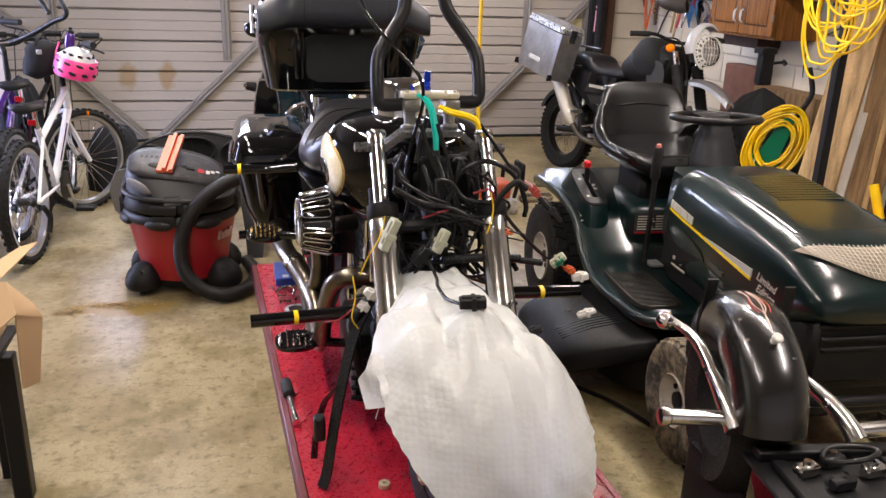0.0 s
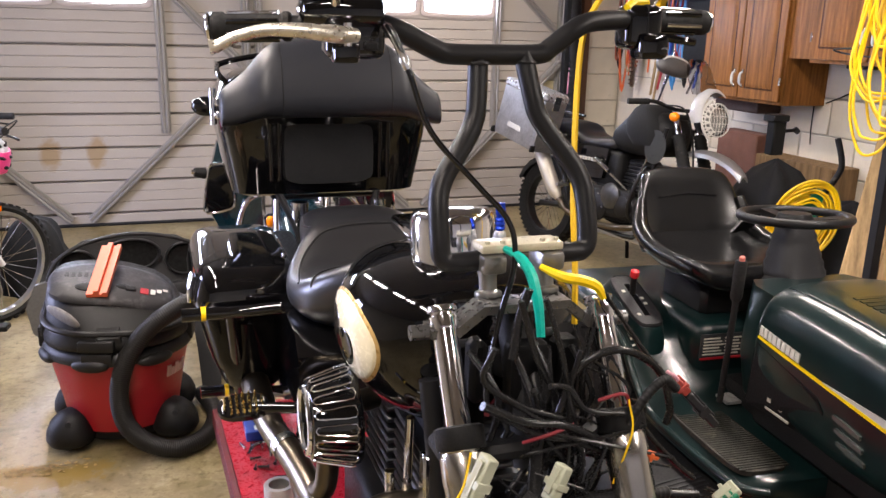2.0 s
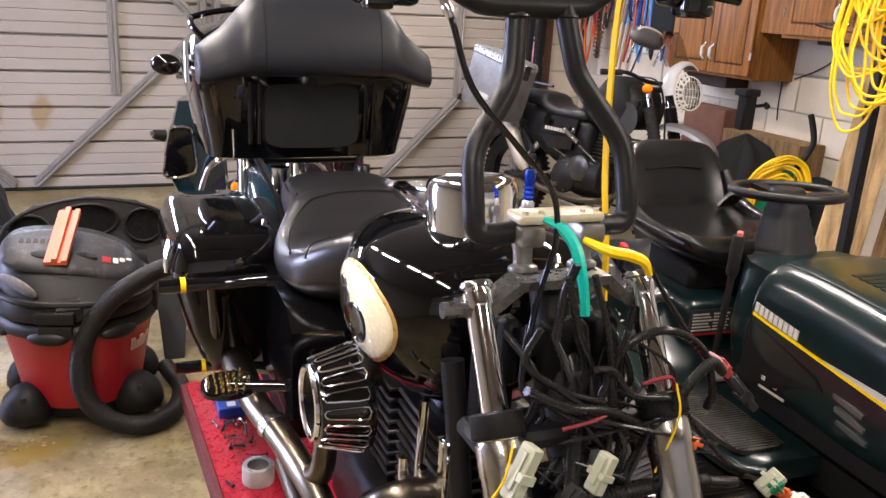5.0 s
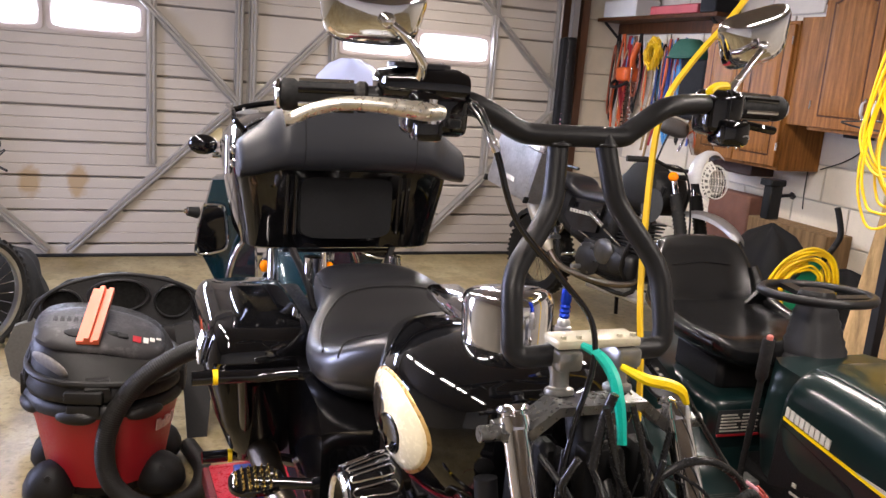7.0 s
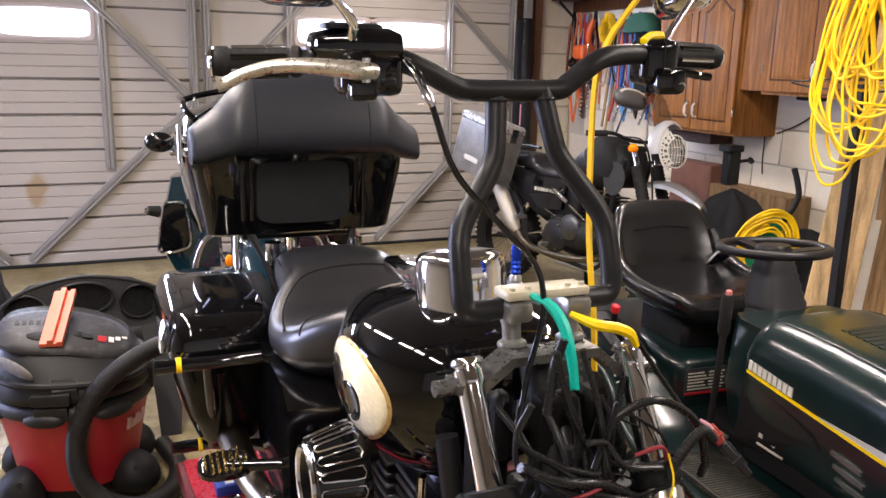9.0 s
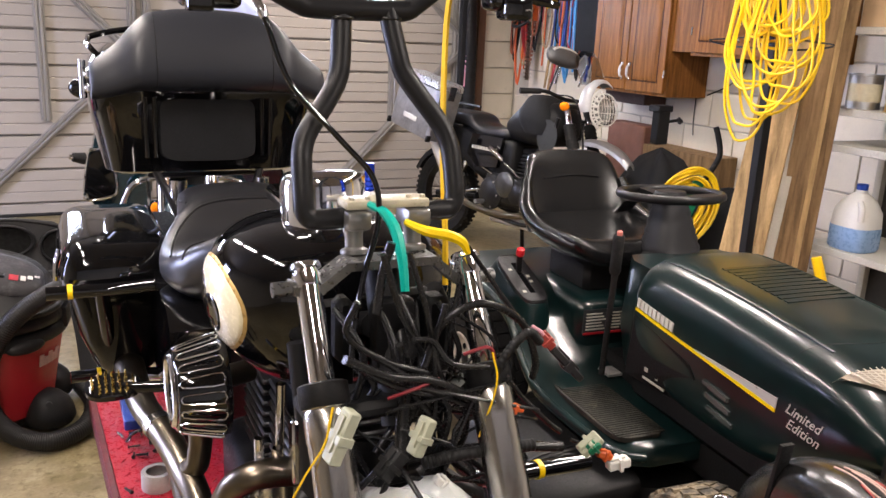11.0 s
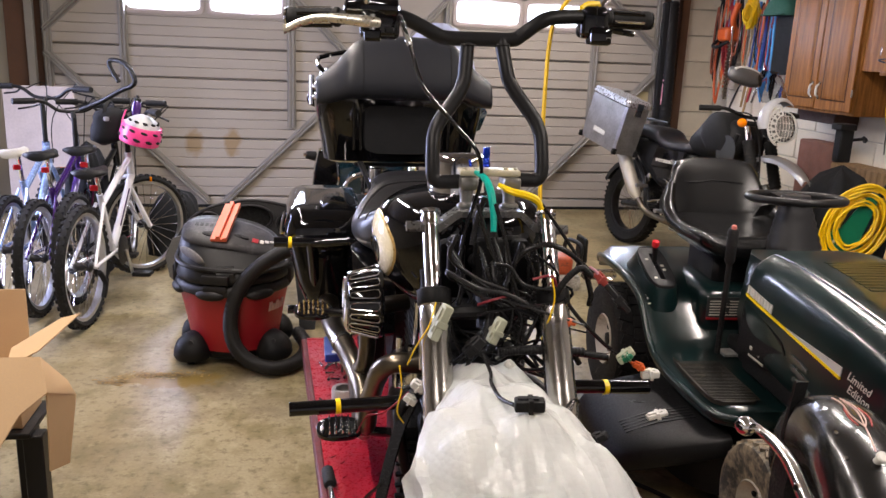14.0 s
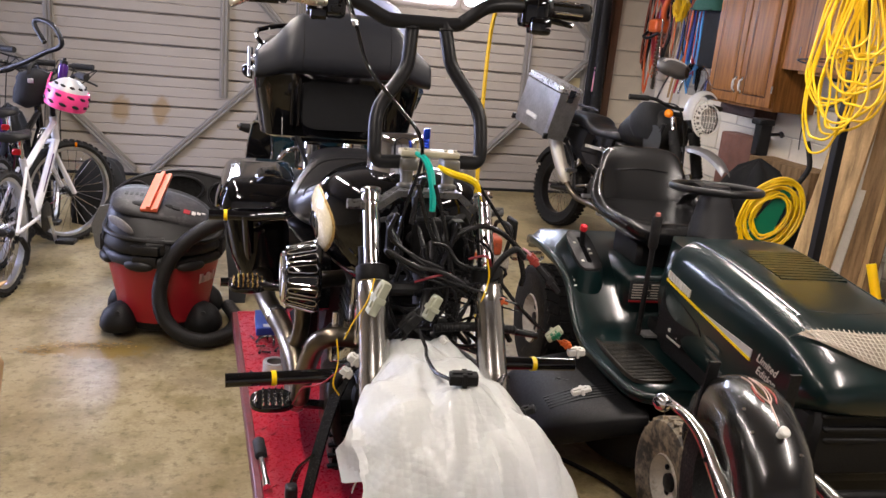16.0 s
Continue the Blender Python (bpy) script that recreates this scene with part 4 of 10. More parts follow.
for k in range(18):
    a = k * math.tau / 18
    pts = []
    for r, h, w in ((0.109, 0.022, 0.0115), (0.098, 0.064, 0.010), (0.0885, 0.098, 0.007), (0.0885, 0.098, -0.007), (0.098, 0.064, -0.010), (0.109, 0.022, -0.0115)):
        b = a + w / r
        pts.append(ac @ Vector((r * math.cos(b), r * math.sin(b), h)))
    part("slot_rim", tube(B(), pts, 0.0018, 6, 2, closed=True), CHROME, cleaner)
part("cleaner_rim", tube(B(), [ac @ Vector((0.07 * math.cos(k * math.tau / 24), 0.07 * math.sin(k * math.tau / 24), 0.11)) for k in range(24)], 0.007, 8, closed=True), CHROME, cleaner)

# exhaust headers
part("exhaust_header", tube(B(), [(0.43, 2.08, 0.69), (0.385, 2.08, 0.698), (0.345, 2.08, 0.698), (0.313, 2.10, 0.67), (0.30, 2.15, 0.60), (0.292, 2.20, 0.52), (0.29, 2.25, 0.44), (0.29, 2.4, 0.37), (0.29, 2.75, 0.38)], 0.0265, 18, 5), EXHAUST, moto, "heat-stained exhaust pipe")
part("exhaust_header", tube(B(), [(0.42, 2.45, 0.74), (0.34, 2.42, 0.735), (0.305, 2.40, 0.69), (0.302, 2.40, 0.62), (0.292, 2.40, 0.56), (0.272, 2.45, 0.525)], 0.025, 18, 5), EXHAUST, moto)
part("exhaust_pipe", tube(B(), [(0.29, 2.28, 0.44), (0.288, 2.35, 0.50), (0.272, 2.45, 0.53), (0.25, 2.60, 0.54), (0.215, 2.75, 0.56), (0.205, 3.0, 0.57), (0.205, 3.5, 0.55)], [0.026, 0.028, 0.031, 0.032, 0.033, 0.04, 0.042], 18, 5), EXHAUST, moto)
part("pipe_clamp", rod(B(), (0.245, 2.625, 0.5425), (0.238, 2.65, 0.546), 0.0355, seg=18), STEEL, moto)

# crash bars, pegs
for s, x0, x1, z, y in ((0, 0.085, 0.36, 0.625, 1.985), (1, 0.985, 0.73, 0.66, 1.97)):
    bm = B()
    rod(bm, (x0, y, z), (x1, y + 0.01, z + 0.005), 0.0175, seg=16)
    peg = part("highway_peg", bm, GLOSS, moto)
    f = 0.42 if s == 0 else 0.45
    bx = x0 + (x1 - x0) * f
    part("band", rod(B(), (bx - 0.006, y + 0.004, z + 0.002), (bx + 0.006, y + 0.005, z + 0.002), 0.0188, seg=16), YTAPE, peg, "yellow band")
bm = B()
tube(bm, [(0.44, 2.02, 0.70), (0.38, 1.99, 0.645), (0.35, 1.985, 0.60), (0.38, 2.0, 0.42), (0.45, 2.02, 0.36)], 0.015, 12, 4)
tube(bm, [(0.64, 2.02, 0.70), (0.70, 1.98, 0.665), (0.74, 1.97, 0.62), (0.70, 2.0, 0.42), (0.63, 2.02, 0.36)], 0.015, 12, 4)
part("engine_guard", bm, SATIN, moto)
bm = B()
tube(bm, [(0.02, 2.90, 0.812), (0.10, 2.90, 0.812), (0.18, 2.895, 0.812), (0.28, 2.87, 0.822), (0.38, 2.83, 0.83)], 0.018, 12, 4)
tube(bm, [(0.06, 3.07, 0.515), (0.16, 3.07, 0.515), (0.24, 3.0, 0.53), (0.30, 2.9, 0.56), (0.40, 2.8, 0.54)], 0.017, 12, 4)
tube(bm, [(0.145, 2.90, 0.808), (0.155, 2.95, 0.68), (0.165, 3.06, 0.52)], 0.018, 12, 4)
guard = part("saddlebag_guard", bm, GLOSS, moto)
part("band", rod(B(), (0.068, 2.90, 0.812), (0.08, 2.90, 0.812), 0.0192, seg=16), YTAPE, guard, "yellow band")
part("band", rod(B(), (0.127, 3.07, 0.515), (0.138, 3.07, 0.515), 0.0182, seg=16), YTAPE, guard, "yellow band")


def spiked_peg(cx, cy, cz, nx, ny, metal, rod_to):
    bm = B()
    m = Matrix.Translation((cx, cy, cz)) @ pose(0, 0, 0, 18, 0, 0)
    loft(bm, [oval(0, 0, z, 0.062 * g, 0.042 * g, 24, 2.6, m) for z, g in ((-0.008, 0.9), (-0.004, 1), (0.008, 1), (0.012, 0.92))])
    rod(bm, (cx, cy, cz), rod_to, 0.014)
    p = part("foot_peg", bm, GLOSS, moto, "black foot peg studded with metal spikes")
    for i in range(nx):
        for j in range(ny):
            x, y = (i - (nx - 1) / 2) * 0.105 / nx, (j - (ny - 1) / 2) * 0.075 / ny
            if (x / 0.056) ** 2 + (y / 0.038) ** 2 < 1.05:
                part("spike", lathe(B(), [(0.0034, 0.011), (0.0034, 0.018), (0.0008, 0.027)], m @ Matrix.Translation((x, y, 0)), 8), metal, p)


spiked_peg(0.15, 2.70, 0.63, 7, 5, GOLD, (0.36, 2.62, 0.64))
spiked_peg(0.215, 2.24, 0.44, 6, 5, CHROME, (0.40, 2.24, 0.42))

# saddlebag with lid, on its rail
bm = B()
loft(bm, [oval(0.185 + dx, 3.21, z, rx, ry, 28, 4.5) for z, rx, ry, dx in ((0.535, 0.06, 0.20, 0.03), (0.56, 0.085, 0.235, 0.02), (0.65, 0.108, 0.26, 0.01), (0.79, 0.128, 0.28, 0), (0.812, 0.128, 0.28, 0))])
bag = part("saddlebag", bm, BAG, moto, "gloss black hard saddlebag")
bm = B()
loft(bm, [oval(0.185 + dx, 3.21, z, rx, ry, 36, p) for z, rx, ry, p, dx in ((0.815, 0.146, 0.29, 7, 0.008), (0.828, 0.147, 0.292, 7, 0.008), (0.86, 0.141, 0.285, 7, 0.009), (0.892, 0.131, 0.272, 7, 0.01), (0.907, 0.122, 0.260, 6.5, 0.01), (0.914, 0.108, 0.242, 6, 0.01), (0.917, 0.05, 0.13, 5, 0.01))])
part("lid", bm, GLOSS, bag, sharp=55)
for k in range(3):
    part("trim_strip", tube(B(), [(0.043, 2.965 + 0.022 * k, 0.825), (0.046, 2.97 + 0.022 * k, 0.86), (0.056, 2.975 + 0.022 * k, 0.892)], 0.006, 8, 3), CHROME, bag, "chrome trim strip")
part("latch", block(B(), (0.322, 2.99, 0.84), (0.338, 3.04, 0.875), 0.004), CHROME, bag)

# tour trunk with wrap-round backrest
PX, PY = 0.50, 3.62
bm = B()
trunk_rings = []
for z, rx, ry in ((1.012, 0.283, 0.21), (1.022, 0.300, 0.232), (1.09, 0.312, 0.245), (1.20, 0.332, 0.265), (1.28, 0.342, 0.272), (1.30, 0.342, 0.272)):
    trunk_rings.append(oval(PX, PY, z, rx, ry, 40, 6.5))
loft(bm, trunk_rings)
trunk = part("tour_trunk", bm, GLOSS, moto, "gloss black luggage trunk behind the seat", sharp=50)
bm = B()
loft(bm, [oval(PX, PY + 0.02, z, rx, ry, 40, p) for z, rx, ry, p in ((1.302, 0.336, 0.275, 6), (1.325, 0.334, 0.272, 5.5), (1.36, 0.31, 0.25, 4.5), (1.39, 0.26, 0.21, 3.6), (1.41, 0.19, 0.16, 3.0), (1.418, 0.09, 0.08, 2.5))])
part("lid", bm, GLOSS, trunk, sharp=50)
bm = B()
back = []
for u in [k / 16 for k in range(17)]:
    s = 2 * u - 1
    x = PX + 0.004 + 0.336 * math.copysign(abs(s) ** 0.92, s)
    wing = max(0, abs(s) - 0.62) / 0.38
    y0 = 3.325 - 0.03 * wing * wing + 0.0
    y0 += 0.05 * wing
    ztop = numpy.interp(abs(s), (0, 0.3, 0.5, 0.62, 0.72, 0.82, 0.92, 1.0), (1.508, 1.503, 1.488, 1.455, 1.415, 1.385, 1.365, 1.35))
    zbot = 1.270 - 0.032 * wing
    d = 0.085 + 0.03 * (1 - wing)
    zc, hz = (ztop + zbot) / 2, (ztop - zbot) / 2
    g = 1.0 if 0 < u < 1 else 0.9
    ring = []
    for k in range(24):
        a = k * math.tau / 24
        c, t = math.cos(a), math.sin(a)
        c, t = math.copysign(abs(c) ** 0.72, c), math.copysign(abs(t) ** 0.72, t)
        lean = 0.10 * (zc + hz * t * g - 1.258)
        ring.append(Vector((x, y0 + d * c * g * (1 - 0.25 * (t + 1) / 2) + lean * 1.4, zc + hz * t * g)))
    back.append(ring)
dense = [list(r) for r in zip(*[catmull([r[k] for r in back], 3) for k in range(24)])]
part("backrest", loft(bm, dense), mat("soft_black_vinyl", (0.020, 0.0215, 0.027), 0.42, 0, 0.12, 5, 200, bump=0.0002), trunk, "black leather wrap-round backrest", sharp=70)
for s in (-0.47, 0.47):
    i = round((s + 1) / 2 * (len(dense) - 1))
    ring = dense[i]
    part("seam", tube(B(), [v + Vector((0, -0.0006, 0)) for v in ring[6:19]], 0.0012, 6), MATT, trunk)
bm = B()
loft(bm, [[Vector((PX - 0.005 + 0.145 * gx * math.copysign(abs(math.cos(a)) ** 0.3, math.cos(a)), yy, 1.155 + 0.098 * gx * math.copysign(abs(math.sin(a)) ** 0.3, math.sin(a)) + 0.002 * math.sin(5 * a))) for a in [k * math.tau / 40 for k in range(40)]] for yy, gx in ((3.41, 1.0), (3.365, 1.0), (3.352, 0.97), (3.35, 0.8), (3.347, 0.4), (3.346, 0.05))])
part("pocket", bm, CLOTH, trunk, "soft black fabric pocket")
for x in (PX - 0.185, PX - 0.16, PX + 0.16, PX + 0.185):
    part("rib", rod(B(), (x, 3.366, 1.07), (x, 3.353, 1.25), 0.008), GLOSS, trunk)
bm = B()
tube(bm, [(0.20, 3.48, 1.36), (0.175, 3.50, 1.39), (0.18, 3.60, 1.41), (0.19, 3.85, 1.41)], 0.009, 8, 3)
tube(bm, [(0.18, 3.62, 1.41), (0.25, 3.62, 1.43), (0.40, 3.62, 1.45), (0.62, 3.62, 1.45), (0.80, 3.62, 1.41)], 0.009, 8, 3)
part("luggage_rack", bm, GLOSS, trunk)
bm = B()
for z in (1.27, 1.31):
    block(bm, (0.155, 3.40, z - 0.013), (0.19, 3.47, z + 0.013), 0.005)
rod(bm, (0.152, 3.43, 1.24), (0.152, 3.43, 1.35), 0.01)
part("hinge", bm, CHROME, trunk, "chrome trunk hinge")
bm = B()
block(bm, (PX - 0.18, 3.44, 0.993), (PX + 0.18, 3.8, 1.011), 0.006)
tube(bm, [(PX - 0.16, 3.4, 1.02), (PX - 0.12, 3.35, 0.93), (PX - 0.1, 3.3, 0.85)], 0.012, 8, 3)
tube(bm, [(PX + 0.16, 3.4, 1.02), (PX + 0.12, 3.35, 0.93), (PX + 0.1, 3.3, 0.85)], 0.012, 8, 3)
part("trunk_rack", bm, SATIN, moto)
part("trunk_post", rod(B(), (0.40, 3.36, 0.92), (0.40, 3.36, 1.0), 0.028), CHROME, moto)
part("trunk_post", rod(B(), (0.66, 3.36, 0.92), (0.66, 3.36, 1.0), 0.02), CHROME, moto)

# rear wheel and fender on the lift
bm = B()
turn(bm, [(0.20, -0.06), (0.30, -0.075), (0.325, -0.05), (0.33, 0), (0.325, 0.05), (0.30, 0.075), (0.20, 0.06)], Matrix.Translation((XC, 3.42, LIFT_Z + 0.33)) @ pose(0, 0, 0, 0, 90, 0), 40)
wheel = part("rear_wheel", bm, RUBBER, moto)
bm = B()
lathe(bm, [(0.03, -0.05), (0.21, -0.05), (0.21, 0.05), (0.03, 0.05)], Matrix.Translation((XC, 3.42, LIFT_Z + 0.33)) @ pose(0, 0, 0, 0, 90, 0), 32)
part("rim", bm, DARK_METAL, wheel)
bm = B()
rings = []
for k in range(15):
    a = radians(-5 + 175 * k / 14)
    c = Vector((XC, 3.42 + 0.38 * math.cos(a), LIFT_Z + 0.35 + 0.38 * math.sin(a)))
    o = Vector((0, math.cos(a), math.sin(a)))
    rings.append([c + o * h + Vector((w, 0, 0)) for w, h in ((-0.10, -0.13), (-0.10, -0.03), (-0.07, 0.0), (0.07, 0.0), (0.10, -0.03), (0.10, -0.13), (0.09, -0.13), (0.06, -0.01), (-0.06, -0.01), (-0.09, -0.13))])
loft(bm, rings)
part("rear_fender", bm, GLOSS, moto)

# bare-front mounts, yellow strap and tape tails
bm = B()
block(bm, (0.505, 1.91, 0.88), (0.575, 1.95, 1.06), 0.012, seg=2)
block(bm, (0.60, 1.93, 0.93), (0.645, 1.98, 1.05), 0.01)
block(bm, (0.45, 1.94, 0.95), (0.48, 1.98, 1.06), 0.01)
part("fairing_bracket", bm, UNLIT_BLACK, moto)

# ---- wiring, wrapped front wheel and lift ----
HARNESS = {
    "c1": (0.0052, [(0.495, 1.860, 1.155), (0.526, 1.860, 1.062), (0.567, 1.860, 0.966), (0.552, 1.860, 0.881), (0.506, 1.860, 0.823)]),
    "c1b": (0.0044, [(0.527, 1.840, 1.154), (0.555, 1.840, 1.068), (0.578, 1.840, 0.973), (0.573, 1.840, 0.874), (0.536, 1.840, 0.823)]),
    "c2": (0.0063, [(0.422, 1.820, 1.010), (0.491, 1.820, 0.975), (0.575, 1.820, 0.948), (0.677, 1.820, 0.881), (0.740, 1.820, 0.793)]),
    "c2b": (0.0052, [(0.438, 1.830, 1.001), (0.523, 1.830, 0.947), (0.623, 1.830, 0.906), (0.703, 1.830, 0.834), (0.729, 1.830, 0.729)]),
    "c3": (0.0059, [(0.564, 1.840, 0.972), (0.592, 1.840, 1.042), (0.658, 1.840, 1.065), (0.726, 1.840, 1.029), (0.763, 1.840, 0.961), (0.761, 1.840, 0.918)]),
    "c5": (0.0078, [(0.541, 1.800, 0.815), (0.581, 1.800, 0.829), (0.665, 1.800, 0.831), (0.796, 1.800, 0.816)]),
    "c6": (0.0037, [(0.50, 1.77, 0.845), (0.50, 1.70, 0.832), (0.49, 1.62, 0.838), (0.49, 1.55, 0.842), (0.50, 1.50, 0.848)]),
    "c7": (0.0044, [(0.487, 1.780, 0.847), (0.452, 1.780, 0.777), (0.438, 1.780, 0.742)]),
    "c8": (0.0052, [(0.491, 1.800, 0.846), (0.447, 1.800, 0.804), (0.396, 1.800, 0.776), (0.332, 1.800, 0.749)]),
    "c9": (0.0044, [(0.672, 1.830, 0.977), (0.730, 1.830, 0.907), (0.797, 1.830, 0.841), (0.825, 1.830, 0.816)]),
    "c11": (0.0037, [(0.640, 1.880, 1.146), (0.689, 1.880, 1.090), (0.743, 1.880, 1.023), (0.782, 1.880, 0.978)]),
    "c13": (0.0030, [(0.804, 1.780, 0.831), (0.841, 1.780, 0.809), (0.882, 1.780, 0.779)]),
    "c14": (0.0044, [(0.578, 1.800, 0.860), (0.656, 1.800, 0.788), (0.705, 1.800, 0.728)]),
    "c15": (0.0030, [(0.691, 1.70, 0.76), (0.66, 1.62, 0.762), (0.655, 1.58, 0.755), (0.668, 1.54, 0.745)]),
    "c16": (0.0059, [(0.515, 1.850, 1.010), (0.543, 1.850, 0.927), (0.591, 1.850, 0.863), (0.619, 1.850, 0.797), (0.674, 1.850, 0.751)]),
    "c17": (0.0044, [(0.596, 1.840, 1.070), (0.575, 1.840, 1.000), (0.606, 1.840, 0.902), (0.593, 1.840, 0.816), (0.502, 1.840, 0.816)]),
    "c18": (0.0052, [(0.446, 1.840, 1.092), (0.437, 1.840, 1.038), (0.501, 1.840, 0.985), (0.565, 1.840, 0.959)]),
    "c19": (0.0044, [(0.656, 1.820, 0.966), (0.599, 1.820, 0.979), (0.568, 1.820, 1.020), (0.526, 1.820, 1.033)]),
    "c20": (0.0067, [(0.486, 1.860, 1.061), (0.494, 1.860, 1.129), (0.510, 1.860, 1.169)]),
    "c21": (0.0037, [(0.492, 1.800, 0.839), (0.542, 1.800, 0.803), (0.628, 1.800, 0.781), (0.682, 1.800, 0.802)]),
}
SLEEVE = mat("black_loom_sleeve", (0.012, 0.012, 0.0125), 0.26, 0, 0.2, 20, 300, bump=0.0003, rvary=0.05)
loom = part("wiring_loom", tube(B(), [(0.55, 1.93, 1.02), (0.545, 1.88, 0.95), (0.53, 1.85, 0.88), (0.52, 1.83, 0.84)], 0.012, 12, 4), SLEEVE, moto, "tangled black wiring loom with loose plugs")
rng = random.Random(4)
for r, pts in HARNESS.values():
    pts = [Vector(p) + Vector((rng.uniform(-0.004, 0.004), rng.uniform(-0.006, 0.012), rng.uniform(-0.004, 0.004))) for p in pts]
    part("cable", tube(B(), pts, r * 1.1, 10, 5), SLEEVE, loom)
# thick sleeved runs packed round the steering neck
for k in range(7):
    x0 = 0.445 + 0.034 * k
    pts = [Vector((x0, rng.uniform(1.90, 1.94), rng.uniform(1.02, 1.08)))]
    for z in (0.98, 0.91, 0.85):
        pts.append(Vector((x0 + rng.uniform(-0.03, 0.03), rng.uniform(1.855, 1.91), z + rng.uniform(-0.02, 0.02))))
    pts.append(Vector((0.54 + (x0 - 0.54) * 0.7 + rng.uniform(-0.03, 0.03), rng.uniform(1.84, 1.88), rng.uniform(0.77, 0.82))))
    part("cable", tube(B(), pts, rng.choice((0.005, 0.006, 0.007, 0.009)), 10, 5), SLEEVE, loom)
# finer loose wires that cross behind the main loom
for k in range(16):
    a = Vector((rng.uniform(0.44, 0.70), rng.uniform(1.84, 1.93), rng.uniform(0.92, 1.06)))
    b = Vector((rng.uniform(0.42, 0.78), rng.uniform(1.80, 1.88), rng.uniform(0.72, 0.90)))
    m1 = a.lerp(b, 0.35) + Vector((rng.uniform(-0.08, 0.08), rng.uniform(-0.05, 0.03), rng.uniform(-0.05, 0.05)))
    m2 = a.lerp(b, 0.7) + Vector((rng.uniform(-0.08, 0.08), rng.uniform(-0.05, 0.03), rng.uniform(-0.05, 0.03)))
    part("wire", tube(B(), [a, m1, m2, b], rng.choice((0.002, 0.003, 0.004)), 6, 5), SLEEVE, loom)
# ribbed conduit along the bar and round the right fork leg
for pts, r in (([(0.545, 1.80, 0.832), (0.60, 1.798, 0.836), (0.67, 1.797, 0.834), (0.74, 1.795, 0.83)], 0.0105), ([(0.655, 1.82, 0.90), (0.68, 1.81, 0.98), (0.72, 1.81, 1.02), (0.75, 1.815, 1.0)], 0.008)):
    pp = catmull(pts, 26)
    part("conduit", tube(B(), pp, [r if k % 3 else r * 0.82 for k in range(len(pp))], 10), MATT, loom, "ribbed black conduit", sharp=75)
REDW = mat("dark_red_wire", (0.22, 0.01, 0.02), 0.5)
for pts, r, mt in (
    ([(0.40, 1.80, 0.95), (0.385, 1.79, 0.90), (0.36, 1.80, 0.85), (0.345, 1.82, 0.80)], 0.0018, YELLOW),
    ([(0.33, 1.84, 0.79), (0.335, 1.83, 0.74), (0.325, 1.82, 0.69), (0.34, 1.82, 0.66)], 0.0018, YELLOW),
    ([(0.35, 1.83, 0.73), (0.30, 1.84, 0.68), (0.26, 1.86, 0.66), (0.24, 1.88, 0.61)], 0.002, REDW),
    ([(0.62, 1.83, 0.99), (0.66, 1.82, 1.0), (0.68, 1.83, 0.96)], 0.003, REDW),
    ([(0.50, 1.84, 0.93), (0.54, 1.82, 0.95), (0.58, 1.83, 0.955)], 0.003, REDW),
    ([(0.64, 1.80, 0.86), (0.66, 1.79, 0.95), (0.655, 1.80, 1.0)], 0.0017, YELLOW),
    ([(0.39, 1.76, 0.73), (0.385, 1.75, 0.62), (0.39, 1.75, 0.52), (0.375, 1.76, 0.44)], 0.0018, WHITE),
    ([(0.40, 1.76, 0.74), (0.40, 1.74, 0.63), (0.405, 1.74, 0.53), (0.40, 1.74, 0.45)], 0.0018, WHITE),
    ([(0.84, 1.77, 0.815), (0.86, 1.76, 0.80), (0.89, 1.76, 0.79)], 0.003, ORANGE),
    ([(0.76, 1.86, 1.01), (0.775, 1.85, 1.0), (0.78, 1.86, 0.985)], 0.003, mat("pink_wires", (0.6, 0.3, 0.36), 0.5)),
):
    part("wire", tube(B(), pts, r, 6, 5), mt, loom)


def plug(a, b, w, h, material, label="", tail=True):
    """A box-shaped connector from a to b with a stepped collar."""
    m = axis(a, b)
    n = (Vector(b) - Vector(a)).length
    bm = B()
    w, h = w * 0.85, h * 0.85
    block(bm, (-w / 2, -h / 2, 0), (w / 2, h / 2, n), 0.0025, m)
    block(bm, (-w / 2 - 0.003, -h / 2 - 0.003, n * 0.45), (w / 2 + 0.003, h / 2 + 0.003, n * 0.62), 0.001, m)
    block(bm, (-w / 4, h / 2, n * 0.1), (w / 4, h / 2 + 0.004, n * 0.8), 0.001, m)
    return part("connector", bm, material, loom, label)


plug((0.426, 1.79, 0.945), (0.392, 1.785, 0.872), 0.034, 0.024, OLIVE, "pale green plug")
plug((0.545, 1.785, 0.915), (0.520, 1.78, 0.862), 0.030, 0.022, OLIVE, "pale green plug")
plug((0.50, 1.78, 0.872), (0.465, 1.775, 0.838), 0.030, 0.028, MATT)
plug((0.375, 1.79, 0.765), (0.415, 1.785, 0.785), 0.012, 0.012, ORANGE, "orange plug")
plug((0.352, 1.79, 0.772), (0.378, 1.785, 0.752), 0.026, 0.02, WHITE, "white plug")
plug((0.338, 1.80, 0.735), (0.362, 1.79, 0.72), 0.02, 0.018, WHITE, "white plug")
plug((0.502, 1.495, 0.85), (0.557, 1.485, 0.852), 0.030, 0.026, MATT, "black ring-tongue plug")
plug((0.700, 1.765, 0.755), (0.705, 1.755, 0.70), 0.036, 0.028, MATT)
plug((0.662, 1.545, 0.738), (0.70, 1.525, 0.765), 0.022, 0.018, MATT)
plug((0.437, 1.76, 0.765), (0.43, 1.755, 0.735), 0.026, 0.022, MATT)
plug((0.808, 1.76, 0.82), (0.838, 1.755, 0.848), 0.036, 0.016, OLIVE, "white plug with green seal")
